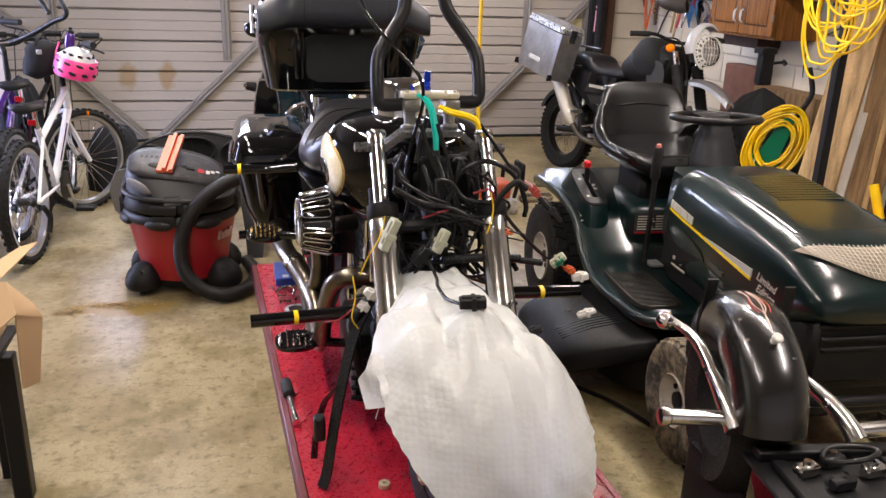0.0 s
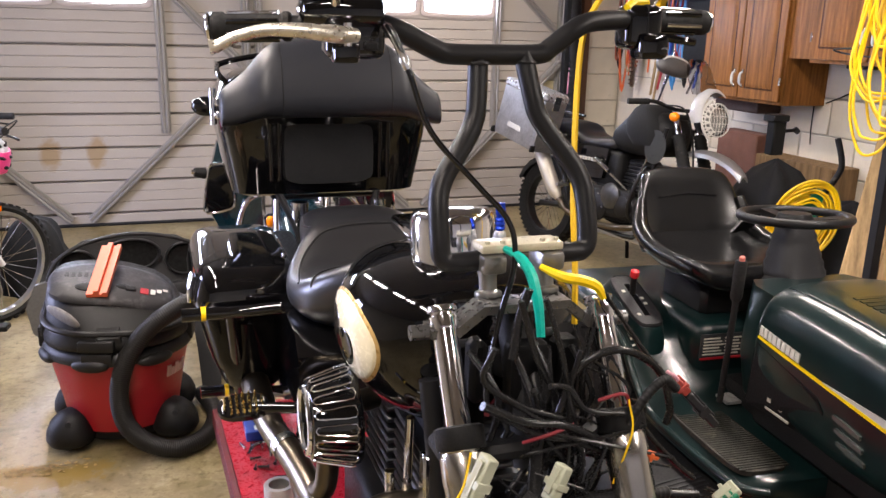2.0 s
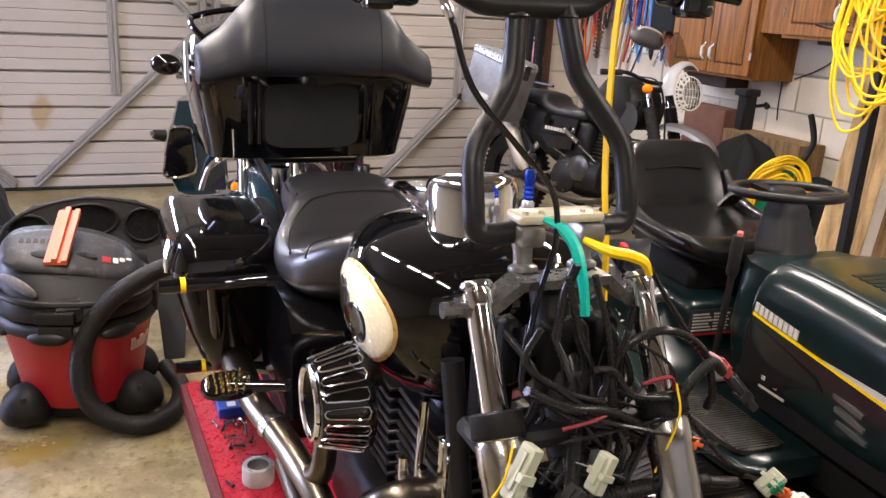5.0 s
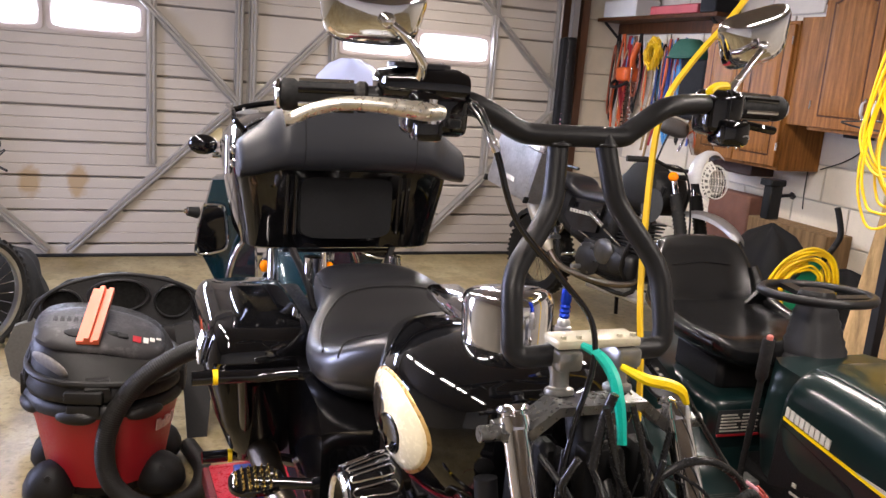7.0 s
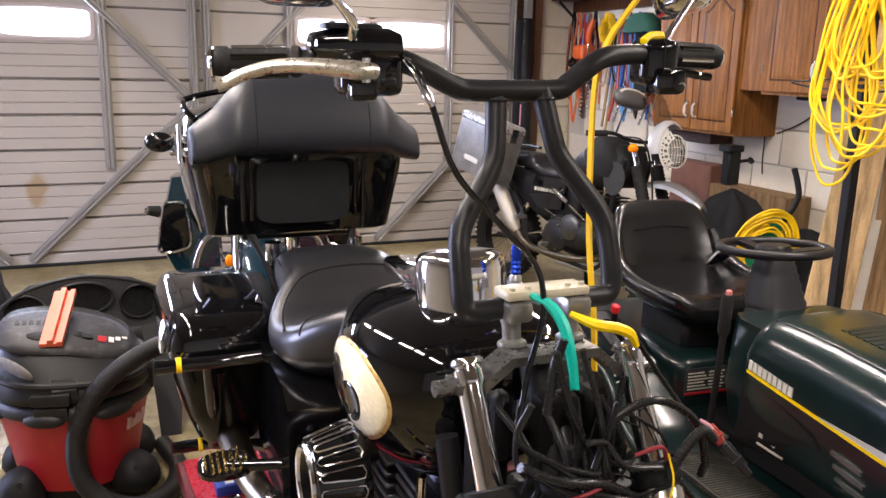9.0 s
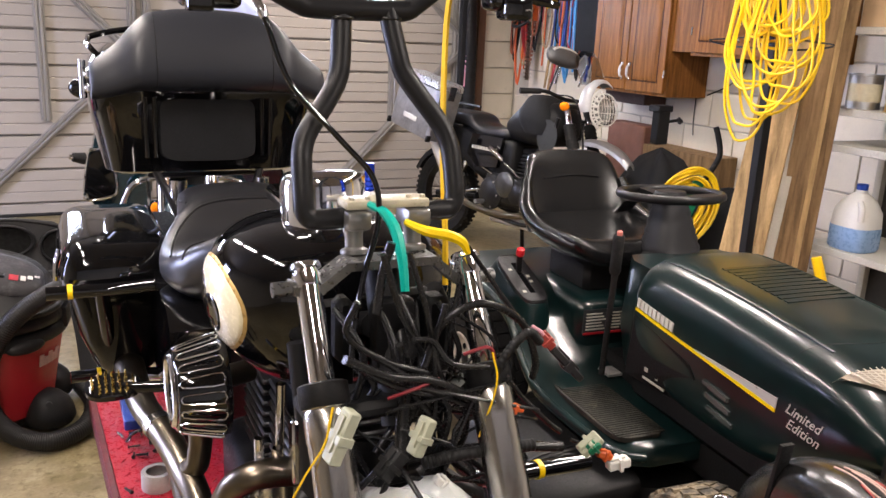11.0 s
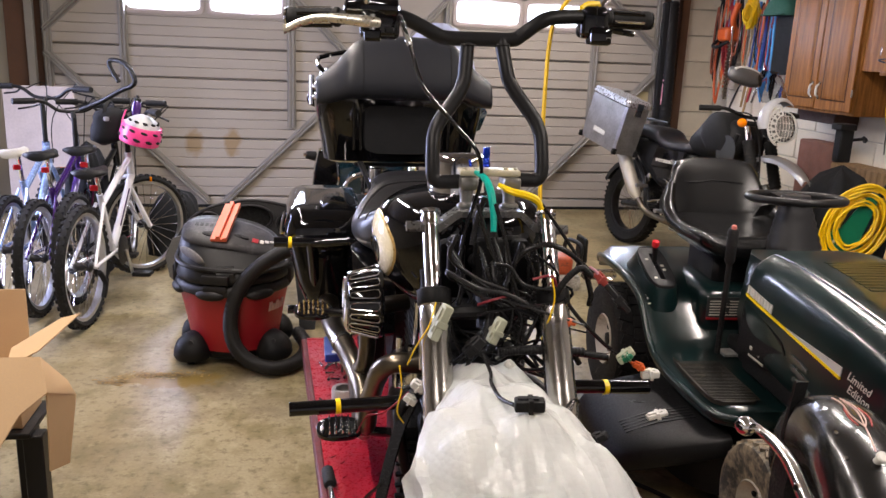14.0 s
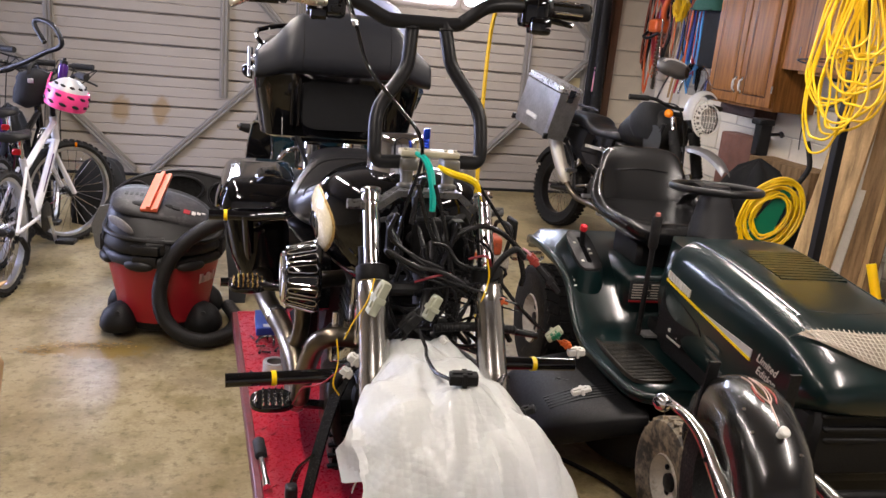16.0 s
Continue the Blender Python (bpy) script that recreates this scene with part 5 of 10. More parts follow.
plug((0.814, 1.749, 0.826), (0.832, 1.746, 0.842), 0.022, 0.014, GREENPL)
plug((0.865, 1.76, 0.785), (0.905, 1.755, 0.79), 0.022, 0.02, WHITE, "white plug")
plug((0.845, 1.765, 0.81), (0.872, 1.76, 0.80), 0.014, 0.014, ORANGE)
plug((0.885, 1.75, 0.685), (0.93, 1.745, 0.70), 0.024, 0.012, WHITE, "white plug")
plug((0.775, 1.86, 0.995), (0.80, 1.855, 0.97), 0.022, 0.018, mat("rusty_red_plug", (0.3, 0.04, 0.03), 0.5))
plug((0.80, 1.855, 0.968), (0.86, 1.85, 0.905), 0.020, 0.016, GREY_PLASTIC)
plug((0.685, 1.80, 0.905), (0.715, 1.795, 0.895), 0.012, 0.010, ORANGE)
plug((0.555, 1.775, 0.82), (0.575, 1.77, 0.80), 0.02, 0.016, WHITE)
part("tape_tail", tube(B(), [(0.505, 1.955, 1.208), (0.520, 1.925, 1.200), (0.528, 1.90, 1.18), (0.532, 1.885, 1.15), (0.534, 1.875, 1.12), (0.533, 1.865, 1.09)], [0.005, 0.008, 0.009, 0.0085, 0.0075, 0.007], 7, 4), TEALTAPE, loom, "turquoise tape tail")
part("tape_tail", tube(B(), [(0.553, 1.92, 1.185), (0.575, 1.89, 1.176), (0.61, 1.885, 1.168), (0.632, 1.88, 1.158), (0.645, 1.88, 1.138)], [0.005, 0.008, 0.0085, 0.008, 0.005], 7, 4), YTAPE, loom, "yellow tape tail")
cable = part("clutch_cable", tube(B(), [(0.33, 2.04, 1.545), (0.335, 2.0, 1.53), (0.351, 1.975, 1.479), (0.383, 1.965, 1.392), (0.455, 1.955, 1.312), (0.508, 1.945, 1.250), (0.512, 1.93, 1.185), (0.488, 1.92, 1.11), (0.47, 1.91, 1.04)], 0.0046, 10, 6), GLOSS, hb, "black control cable")
part("cable_end", tube(B(), [(0.332, 2.03, 1.54), (0.336, 1.998, 1.520), (0.341, 1.986, 1.505), (0.346, 1.979, 1.492), (0.350, 1.976, 1.482)], [0.008, 0.005, 0.0055, 0.0075, 0.0065], 12, 4), CHROME, cable)
# yellow webbing from the rafters to the bar
strap = thing("ratchet_strap", (0.72, 2.5, CEILING), "yellow webbing strap hanging from the ceiling to the bike", "strap")
part("webbing", tube(B(), [(1.62, 2.5, CEILING), (1.15, 2.30, 2.0), (0.90, 2.2, 1.74), (0.80, 2.17, 1.645), (0.74, 2.15, 1.58), (0.715, 2.14, 1.52), (0.707, 2.13, 1.40), (0.703, 2.11, 1.24), (0.695, 2.07, 1.12), (0.69, 2.05, 1.03)], 0, 4, 5, flat=(0.009, 0.006)), YELLOW_WEB, strap)

# front wheel and fender under a sheet of foam wrap
fw = Matrix.Translation((0.54, 1.70, LIFT_Z + 0.275)) @ pose(0, 0, 0, 0, 90, 0)
wheelf = part("front_wheel", turn(B(), [(0.19, -0.05), (0.25, -0.062), (0.27, -0.045), (0.275, 0), (0.27, 0.045), (0.25, 0.062), (0.19, 0.05)], fw, 44), RUBBER, moto)
part("rim", lathe(B(), [(0.03, -0.045), (0.05, -0.05), (0.055, -0.03), (0.17, -0.035), (0.195, -0.05), (0.195, 0.05), (0.17, 0.035), (0.055, 0.03), (0.05, 0.05), (0.03, 0.045)], fw, 36), DARK_METAL, wheelf)
part("brake_disc", turn(B(), [(0.08, -0.072), (0.145, -0.072), (0.145, -0.066), (0.08, -0.066)], fw, 36), CHROME, wheelf)
bm = B()
rings = []
for k in range(13):
    a = radians(15 + 140 * k / 12)
    c = Vector((0.54, 1.70 + 0.30 * math.cos(a), LIFT_Z + 0.275 + 0.30 * math.sin(a)))
    o = Vector((0, math.cos(a), math.sin(a)))
    rings.append([c + o * h + Vector((w, 0, 0)) for w, h in ((-0.085, -0.09), (-0.08, -0.02), (-0.05, 0.0), (0.05, 0.0), (0.08, -0.02), (0.085, -0.09), (0.075, -0.09), (0.045, -0.01), (-0.045, -0.01), (-0.075, -0.09))])
part("front_fender", loft(bm, rings), GLOSS, moto)

def crinkle(bm, grid, thick):
    for j in range(len(grid) - 1):
        for k in range(len(grid[0]) - 1):
            bm.faces.new((grid[j][k], grid[j][k + 1], grid[j + 1][k + 1], grid[j + 1][k]))
    bmesh.ops.solidify(bm, geom=bm.faces[:], thickness=thick)
    return bm


def folds(p, rnd):
    """Sharp, straight creases laid over one another."""
    h = 0.0
    for nx, ny, off, amp, per in rnd:
        t = (p.x * nx + p.y * ny + off) / per
        h += amp * abs(2 * (t - math.floor(t)) - 1) * (0.35 + abs(noise.noise(Vector((p.x * 7, p.y * 7, off)))) * 2.2)
    return h


rng = random.Random(11)
CREASES = []
for k in range(9):
    a = rng.uniform(0, math.pi)
    CREASES.append((math.cos(a), math.sin(a), rng.uniform(0, 1), rng.uniform(0.003, 0.010), rng.uniform(0.07, 0.24)))
bm = B()
NU, NV = 60, 70
spine = catmull([(0.50, 1.82, 0.795), (0.52, 1.66, 0.825), (0.54, 1.50, 0.822), (0.565, 1.38, 0.775), (0.58, 1.30, 0.69), (0.595, 1.25, 0.59), (0.60, 1.23, 0.50)], 12)
left = catmull([(0.445, 0, 0.0), (0.385, 0, 0.07), (0.325, 0, 0.075), (0.335, 0, 0.11), (0.375, 0, 0.10), (0.45, 0, 0.07), (0.54, 0, 0.03)], 12)
right = catmull([(0.575, 0, 0.01), (0.66, 0, 0.08), (0.735, 0, 0.15), (0.765, 0, 0.15), (0.755, 0, 0.11), (0.735, 0, 0.07), (0.70, 0, 0.03)], 12)
noise.seed_set(3)
grid = []
for j in range(NV + 1):
    f = j / NV * (len(spine) - 1)
    i = min(int(f), len(spine) - 2)
    t = f - i
    s, l, r = spine[i].lerp(spine[i + 1], t), left[i].lerp(left[i + 1], t), right[i].lerp(right[i + 1], t)
    row = []
    for k in range(NU + 1):
        u = 2 * k / NU - 1
        e = l if u < 0 else r
        rag = 1 + 0.05 * noise.noise(Vector((j * 0.35, 3.0 if u < 0 else 8.0, 0))) * abs(u) ** 3
        x = s.x + (e.x - s.x) * abs(u) * rag
        # a flat top that folds over an angular shoulder
        z = s.z - e.z * (0.25 * abs(u) + 0.75 * max(0.0, (abs(u) - 0.42) / 0.58) ** 1.3)
        q = Vector((x, s.y + 0.02 * abs(u) ** 2, z))
        q.z += folds(Vector((x, s.y + 0.5 * (0.8 - z), 0)), CREASES) - 0.023 + noise.noise(Vector((x * 40, s.y * 36, 4))) * 0.002
        q.y += 0.006 * noise.noise(Vector((x * 18, z * 18, 5)))
        q.x += 0.004 * noise.noise(Vector((s.y * 30, z * 30, u)))
        row.append(bm.verts.new(q))
    grid.append(row)
solo("foam_wrap", crinkle(bm, grid, 0.003), WRAP, "crinkled white bubble wrap over the front wheel", "packing sheet", sharp=14)
bm = B()
grid = []
for j in range(13):
    row = []
    for k in range(13):
        u, v = k / 12, j / 12
        q = Vector((0.335 + 0.05 * u + 0.012 * v, 1.77 - 0.03 * v, 0.535 - 0.055 * v + 0.10 * u * (1 - v)))
        q.y += folds(Vector((q.x * 1.4, q.z * 1.4, 0)), CREASES) - 0.02
        row.append(bm.verts.new(q))
    grid.append(row)
solo("foam_wrap", crinkle(bm, grid, 0.002), WRAP, "torn scrap of bubble wrap tucked under the fork", "packing sheet", sharp=14)

# the lift
lift = thing("motorcycle_lift", (0.58, 2.5, 0), "low red diamond-plate motorcycle lift table", "lift table", rz=2.6)
LM = pose(0.575, 2.55, 0, 0, 0, 2.6)
part("platform", block(B(), (-0.405, -1.15, LIFT_Z - 0.03), (0.405, 1.13, LIFT_Z), 0.004, LM), RED_LIFT, lift)
for s in (-1, 1):
    part("side_rail", block(B(), (s * 0.405 - 0.012, -1.15, LIFT_Z - 0.055), (s * 0.405 + 0.012, 1.13, LIFT_Z + 0.004), 0.004, LM), mat("chipped_dark_edge", (0.10, 0.01, 0.015), 0.5, 0, 0.4, 30, 200) if s < 0 else RED_LIFT, lift)
part("end_rail", block(B(), (-0.393, 1.118, LIFT_Z - 0.055), (0.393, 1.142, LIFT_Z + 0.003), 0.004, LM), RED_LIFT, lift)
bm = B()
for i in range(52):
    for j in range(16):
        x, y = -0.385 + 0.05 * j + (0.025 if i % 2 else 0), -1.13 + 0.0435 * i
        q = LM @ Matrix.Translation((x, y, LIFT_Z)) @ pose(0, 0, 0, 0, 0, 45 if (i + j) % 2 else -45)
        loft(bm, [[q @ Vector((px * g, py * g, z)) for px, py in ((-0.014, 0), (-0.006, -0.004), (0.006, -0.004), (0.014, 0), (0.006, 0.004), (-0.006, 0.004))] for z, g in ((-0.001, 1.05), (0.0024, 0.75))])
tagged(part("tread_plate", bm, RED_LIFT, lift), kind="stuff")
for s in (-1, 1):
    part("base_frame", block(B(), (s * 0.30 - 0.03, -1.1, 0), (s * 0.30 + 0.03, 1.1, 0.05), 0.004, LM), MATT, lift)
    part("scissor_arm", tube(B(), [LM @ Vector((s * 0.25, -0.7, 0.04)), LM @ Vector((s * 0.25, 0.5, 0.135))], 0, flat=(0.02, 0.05)), MATT, lift)
bm = B()
tube(bm, [(0.50, 1.36, LIFT_Z + 0.01), (0.46, 1.30, LIFT_Z + 0.10), (0.46, 1.28, LIFT_Z + 0.22)], 0.02, 8, 3)
tube(bm, [(0.58, 1.36, LIFT_Z + 0.01), (0.62, 1.30, LIFT_Z + 0.10), (0.62, 1.28, LIFT_Z + 0.22)], 0.02, 8, 3)
block(bm, (0.40, 1.40, LIFT_Z + 0.002), (0.68, 1.55, LIFT_Z + 0.03), 0.006)
part("wheel_chock", bm, MATT, lift)
# tie-down straps and small things on the lift
tie = thing("tie_down_strap", (0.29, 1.95, LIFT_Z), "black webbing tie-down strap hooked to the lift", "strap")
part("webbing", tube(B(), [(0.40, 2.0, 0.66), (0.35, 1.96, 0.58), (0.31, 1.92, 0.45), (0.285, 1.90, 0.33), (0.265, 1.88, 0.22), (0.25, 1.87, LIFT_Z + 0.006)], 0, 4, 4, flat=(0.032, 0.006)), SLEEVE, tie)
part("webbing", tube(B(), [(0.31, 1.93, 0.45), (0.27, 1.97, 0.38), (0.245, 1.95, 0.30), (0.235, 1.92, 0.24)], 0, 4, 4, flat=(0.028, 0.006)), SLEEVE, tie)
part("buckle", block(B(), (0.235, 1.90, 0.30), (0.265, 1.935, 0.37), 0.005), DARK_METAL, tie)
bm = B()
lathe(bm, [(0.016, 0), (0.019, 0.005), (0.019, 0.085), (0.015, 0.09)], axis((0.19, 2.46, LIFT_Z + 0.019), (0.196, 2.37, LIFT_Z + 0.019)), 14)
torch = thing("nut_driver", (0.195, 2.33, LIFT_Z), "black and chrome ratchet driver lying on the lift", "hand tool")
part("handle", bm, RUBBER, torch)
part("shaft", rod(B(), (0.196, 2.37, LIFT_Z + 0.016), (0.207, 2.21, LIFT_Z + 0.014), 0.009), CHROME, torch)
part("socket", rod(B(), (0.2055, 2.24, LIFT_Z + 0.014), (0.208, 2.20, LIFT_Z + 0.014), 0.0125), CHROME, torch)
box_b = thing("small_box", (0.25, 3.50, LIFT_Z), "small dark blue box on the lift", "box")
part("box_body", block(B(), (0.205, 3.38, LIFT_Z), (0.29, 3.60, LIFT_Z + 0.035), 0.003), BLUE, box_b)
part("sticker", block(B(), (0.235, 3.395, LIFT_Z + 0.035), (0.262, 3.425, LIFT_Z + 0.0362)), WHITE, box_b)
cup = thing("tape_roll", (0.265, 3.0, LIFT_Z), "grey roll of tape standing on the lift", "tape roll")
bm = B()
lathe(bm, [(0.03, 0), (0.044, 0), (0.045, 0.004), (0.045, 0.05), (0.043, 0.053), (0.031, 0.053), (0.03, 0.05)], Matrix.Translation((0.265, 3.0, LIFT_Z)), 28, cap=False)
part("roll", bm, mat("grey_tape", (0.42, 0.40, 0.37), 0.5, 0, 0.15, 20, 150), cup)
rng = random.Random(11)
for k in range(16):
    x, y = rng.uniform(0.19, 0.33), rng.uniform(2.95, 3.38)
    a = rng.uniform(0, math.pi)
    n = rng.uniform(0.015, 0.05)
    d = Vector((math.cos(a), math.sin(a), 0))
    p = Vector((x, y, LIFT_Z + 0.007))
    bm = B()
    rod(bm, p, p + d * n, 0.0035, seg=8)
    rod(bm, p - d * 0.005, p, 0.006, seg=6)
    solo("bolt", bm, rng.choice((CHROME, STEEL, DARK_METAL)), "loose steel bolt on the red lift", "bolt", "loose bolts")
bm = B()
tube(bm, [(0.20, 3.28, LIFT_Z + 0.008), (0.225, 3.33, LIFT_Z + 0.012), (0.265, 3.34, LIFT_Z + 0.014), (0.275, 3.30, LIFT_Z + 0.012), (0.27, 3.24, LIFT_Z + 0.008)], 0.006, 8, 4)
solo("hex_key", bm, CHROME, "bent steel tool lying on the lift", "hand tool")
for k, (x, y, w, l, h) in enumerate(((0.36, 1.72, 0.05, 0.09, 0.025), (0.44, 1.66, 0.06, 0.07, 0.03), (0.33, 1.60, 0.04, 0.10, 0.02), (0.27, 1.66, 0.05, 0.06, 0.03))):
    bm = B()
    block(bm, (x - w / 2, y - l / 2, LIFT_Z + 0.002), (x + w / 2, y + l / 2, LIFT_Z + h), 0.006)
    rod(bm, (x, y - l / 2, LIFT_Z + h * 0.6), (x + 0.01, y - l * 0.9, LIFT_Z + h * 0.5), 0.008)
    solo("bracket", bm, MATT if k % 2 else DARK_METAL, "loose black metal bracket lying on the lift", "bracket", "loose brackets")
bm = B()
lathe(bm, [(0.016, 0), (0.016, 0.012), (0.006, 0.013), (0.006, 0.02)], Matrix.Translation((0.415, 1.85, LIFT_Z + 0.001)), 14)
solo("nut", bm, mat("pale_brass", (0.6, 0.52, 0.36), 0.4, 0.5), "pale metal nut on the lift", "nut")

# ---- green lawn tractor ----
mower = thing("lawn_tractor", (1.90, 2.70, 0), "dark green riding lawn tractor with a black seat", "lawn mower", rz=-4, local=True)


def hood_ring(y, hw, zb, zt, p=4.0, n=40, edge=0.0):
    """One cross-section of the bonnet: flat flanks, rounded shoulders."""
    out = []
    for k in range(n):
        a = k * math.tau / n
        c, s = math.cos(a), math.sin(a)
        x = hw * math.copysign(abs(c) ** (2 / p), c)
        z = (zb + zt) / 2 + (zt - zb) / 2 * math.copysign(abs(s) ** (2 / p), s)
        if s > 0:
            x *= 1 - 0.10 * s
        out.append(Vector((x, y, z)))
    return out


rings = [hood_ring(*r) for r in ((-0.02, 0.235, 0.52, 0.80, 3.2), (-0.04, 0.25, 0.48, 0.835, 4.2), (-0.10, 0.255, 0.44, 0.845, 4.6), (-0.30, 0.258, 0.42, 0.84, 4.6), (-0.55, 0.26, 0.42, 0.82, 4.6), (-0.72, 0.260, 0.46, 0.80, 4.6), (-0.82, 0.258, 0.52, 0.778, 4.4), (-0.90, 0.25, 0.565, 0.742, 3.6), (-0.955, 0.225, 0.59, 0.70, 3.0), (-0.975, 0.18, 0.605, 0.67, 2.6))]
dense = [list(r) for r in zip(*[catmull([r[k] for r in rings], 3) for k in range(40)])]
bm = loft(B(), dense)
HOOD_TREE = BVHTree.FromBMesh(bm)
hood = part("hood", bm, GREEN, mower, "dark green bonnet with scuffed paint", sharp=60)


def on_hood(y, z, off=0.002, side=-1):
    hit = HOOD_TREE.ray_cast(Vector((side * 1.0, y, z)), Vector((-side, 0, 0)))[0]
    return Vector((hit.x + side * off if hit else side * 0.255, y, z))


def hood_patch(name, outline, off, material, label=""):
    """A thin decal lying on the bonnet's left flank."""
    ring = [on_hood(y, z, off) for y, z in outline]
    rim = [on_hood(y, z, 0.0) for y, z in outline]
    bm = loft(B(), [rim, ring])
    return part(name, bm, material, hood, label, sharp=30)


def band(p, q, w0, w1, n=10):
    """A strip's outline from p to q in (y, z), w wide."""
    up = [(p[0] + (q[0] - p[0]) * k / n, p[1] + (q[1] - p[1]) * k / n + w0 + (w1 - w0) * k / n) for k in range(n + 1)]
    lo = [(p[0] + (q[0] - p[0]) * k / n, p[1] + (q[1] - p[1]) * k / n) for k in range(n + 1)]
    return lo + up[::-1]


hood_patch("side_panel", [(-0.03, 0.46), (-0.03, 0.63), (-0.05, 0.66), (-0.33, 0.61), (-0.36, 0.58), (-0.30, 0.46)], 0.0025, MATT, "black engine side panel")
hood_patch("silver_band", band((-0.34, 0.656), (-0.66, 0.630), 0.004, 0.028), 0.003, SILVER, "silver decal band")
hood_patch("yellow_stripe", band((-0.05, 0.676), (-0.66, 0.622), 0.008, 0.009), 0.0045, YTAPE, "thin yellow stripe")
# maker's name as plain bars
for k in range(9):
    y = -0.055 - 0.021 * k
    hood_patch("logo_bar", [(y, 0.688 - 0.09 * (0.021 * k)), (y - 0.016, 0.687 - 0.09 * (0.021 * k)), (y - 0.016, 0.714 - 0.09 * (0.021 * k)), (y, 0.716 - 0.09 * (0.021 * k))], 0.004, WHITE)


def flank(y, z, tilt=0):
    """A pose on the left flank for lettering: x runs to the front, y up."""
    p = on_hood(y, z, 0.0028)
    m = Matrix(((0, 0, -1, p.x), (-1, 0, 0, p.y), (0, 1, 0, p.z), (0, 0, 0, 1)))
    return m @ pose(0, 0, 0, 0, 0, tilt)


letters("20.5", 0.025, flank(-0.175, 0.508, -5), GREYPAINT, hood)
letters("Limited", 0.036, flank(-0.745, 0.645, -5), WHITE, hood, shear=0.3)
letters("Edition", 0.036, flank(-0.75, 0.610, -5), WHITE, hood, shear=0.3)
part("badge_bar", block(B(), (-0.2605, -0.235, 0.485), (-0.2575, -0.13, 0.492)), GREYPAINT, hood)
part("badge_bar", block(B(), (-0.2605, -0.150, 0.510), (-0.2575, -0.135, 0.522)), GREYPAINT, hood)
for k in range(3):
    bm = B()
    z = 0.585 - 0.032 * k
    loft(bm, [[on_hood(-0.40 - 0.012 * k - 0.10 * u, z - 0.012 * u + h, o) for u, h in ((0, 0), (0.5, -0.002), (1, 0), (1, 0.011), (0.5, 0.013), (0, 0.011))] for o in (-0.002, 0.007)])
    part("louvre", bm, LOUVRE, hood)
# pressed creases along the bonnet and the seam behind the nose
for x0, x1, w in ((-0.172, -0.172, 0.0068), (0.172, 0.172, 0.0068)):
    pts = []
    for k in range(19):
        y = -0.06 - 0.66 * k / 18
        q = HOOD_TREE.ray_cast(Vector((x0 + (x1 - x0) * k / 18, y, 2)), Vector((0, 0, -1)))[0]
        pts.append(q + Vector((0, 0, -w * 0.45)))
    part("crease", tube(B(), pts, w, 8), GREEN, hood)
pts = []
for k in range(25):
    x = -0.235 + 0.47 * k / 24
    q = HOOD_TREE.ray_cast(Vector((x, -0.66 - 0.06 * math.cos(x / 0.235 * math.pi / 2), 2)), Vector((0, 0, -1)))[0]
    pts.append(q + Vector((0, 0, -0.0005)))
part("nose_seam", tube(B(), pts, 0.0016, 6), MATT, hood)
# slotted grille in the bonnet's top
for k in range(11):
    y = -0.22 - 0.025 * k
    bm = B()
    z = HOOD_TREE.ray_cast(Vector((0.05, y, 2)), Vector((0, 0, -1)))[0].z
    loft(bm, [[Vector((x, y + a, z + b)) for a, b in ((-0.010, -0.006), (-0.010, 0.001), (0.004, 0.0032), (0.006, -0.006))] for x in (-0.09, 0.145)])
    part("hood_slat", bm, GREEN, hood)
# headlamp lens, wrapped over the nose
bm = B()
lens = []
for u in [k / 16 for k in range(17)]:
    row = []
    for v in [k / 8 for k in range(9)]:
        bow = math.sin(math.pi * (0.5 + (u - 0.5) * 0.985))
        x = (-0.240 + 0.480 * u) * (1 - 0.07 * v)
        y = -0.782 - 0.052 * bow ** 0.8 - 0.112 * bow ** 0.6 * v
        hit = HOOD_TREE.ray_cast(Vector((x, y, 2)), Vector((0, 0, -1)))[0]
        row.append(Vector((x, y, (hit.z if hit else 0.66) + 0.010)))
    lens.append(row)
vs = [[bm.verts.new(q) for q in r] for r in lens]
for i in range(16):
    for j in range(8):
        bm.faces.new((vs[i][j], vs[i + 1][j], vs[i + 1][j + 1], vs[i][j + 1]))
bmesh.ops.solidify(bm, geom=bm.faces[:], thickness=0.008)
headlamp = part("headlamp", bm, LENS, mower, "yellowed ribbed headlamp lens", sharp=50)
for k in range(30):
    i = 1.2 + k / 29 * 13.6
    u = int(i)
    pts = [lens[u][j].lerp(lens[u + 1][j], i - u) + Vector((0, 0, 0.0055)) for j in range(9)]
    part("lens_rib", tube(B(), pts, 0.0011, 5), LENS_RIB, headlamp)
for j in (1, 2, 3, 4, 5, 6, 7):
    part("lens_rib", tube(B(), [lens[i][j] + Vector((0, 0, 0.0048)) for i in range(1, 16)], 0.0009, 5), LENS_RIB, headlamp)
bm = B()
for k in range(5):
    block(bm, (-0.20 + 0.008 * k, -0.955 + 0.008 * abs(k - 1), 0.575 - 0.035 * k), (0.20 - 0.008 * k, -0.93, 0.592 - 0.035 * k), 0.005)
block(bm, (-0.21, -0.94, 0.40), (0.21, -0.90, 0.60), 0.015)
block(bm, (-0.232, -0.925, 0.37), (0.232, -0.66, 0.585), 0.02, seg=2)
part("nose_grille", bm, MATT, mower)
bm = B()
tube(bm, [(-0.24, -0.84, 0.35), (-0.23, -0.96, 0.37), (-0.15, -1.0, 0.38), (0.15, -1.0, 0.38), (0.23, -0.96, 0.37), (0.24, -0.84, 0.35)], 0.016, 10, 4)
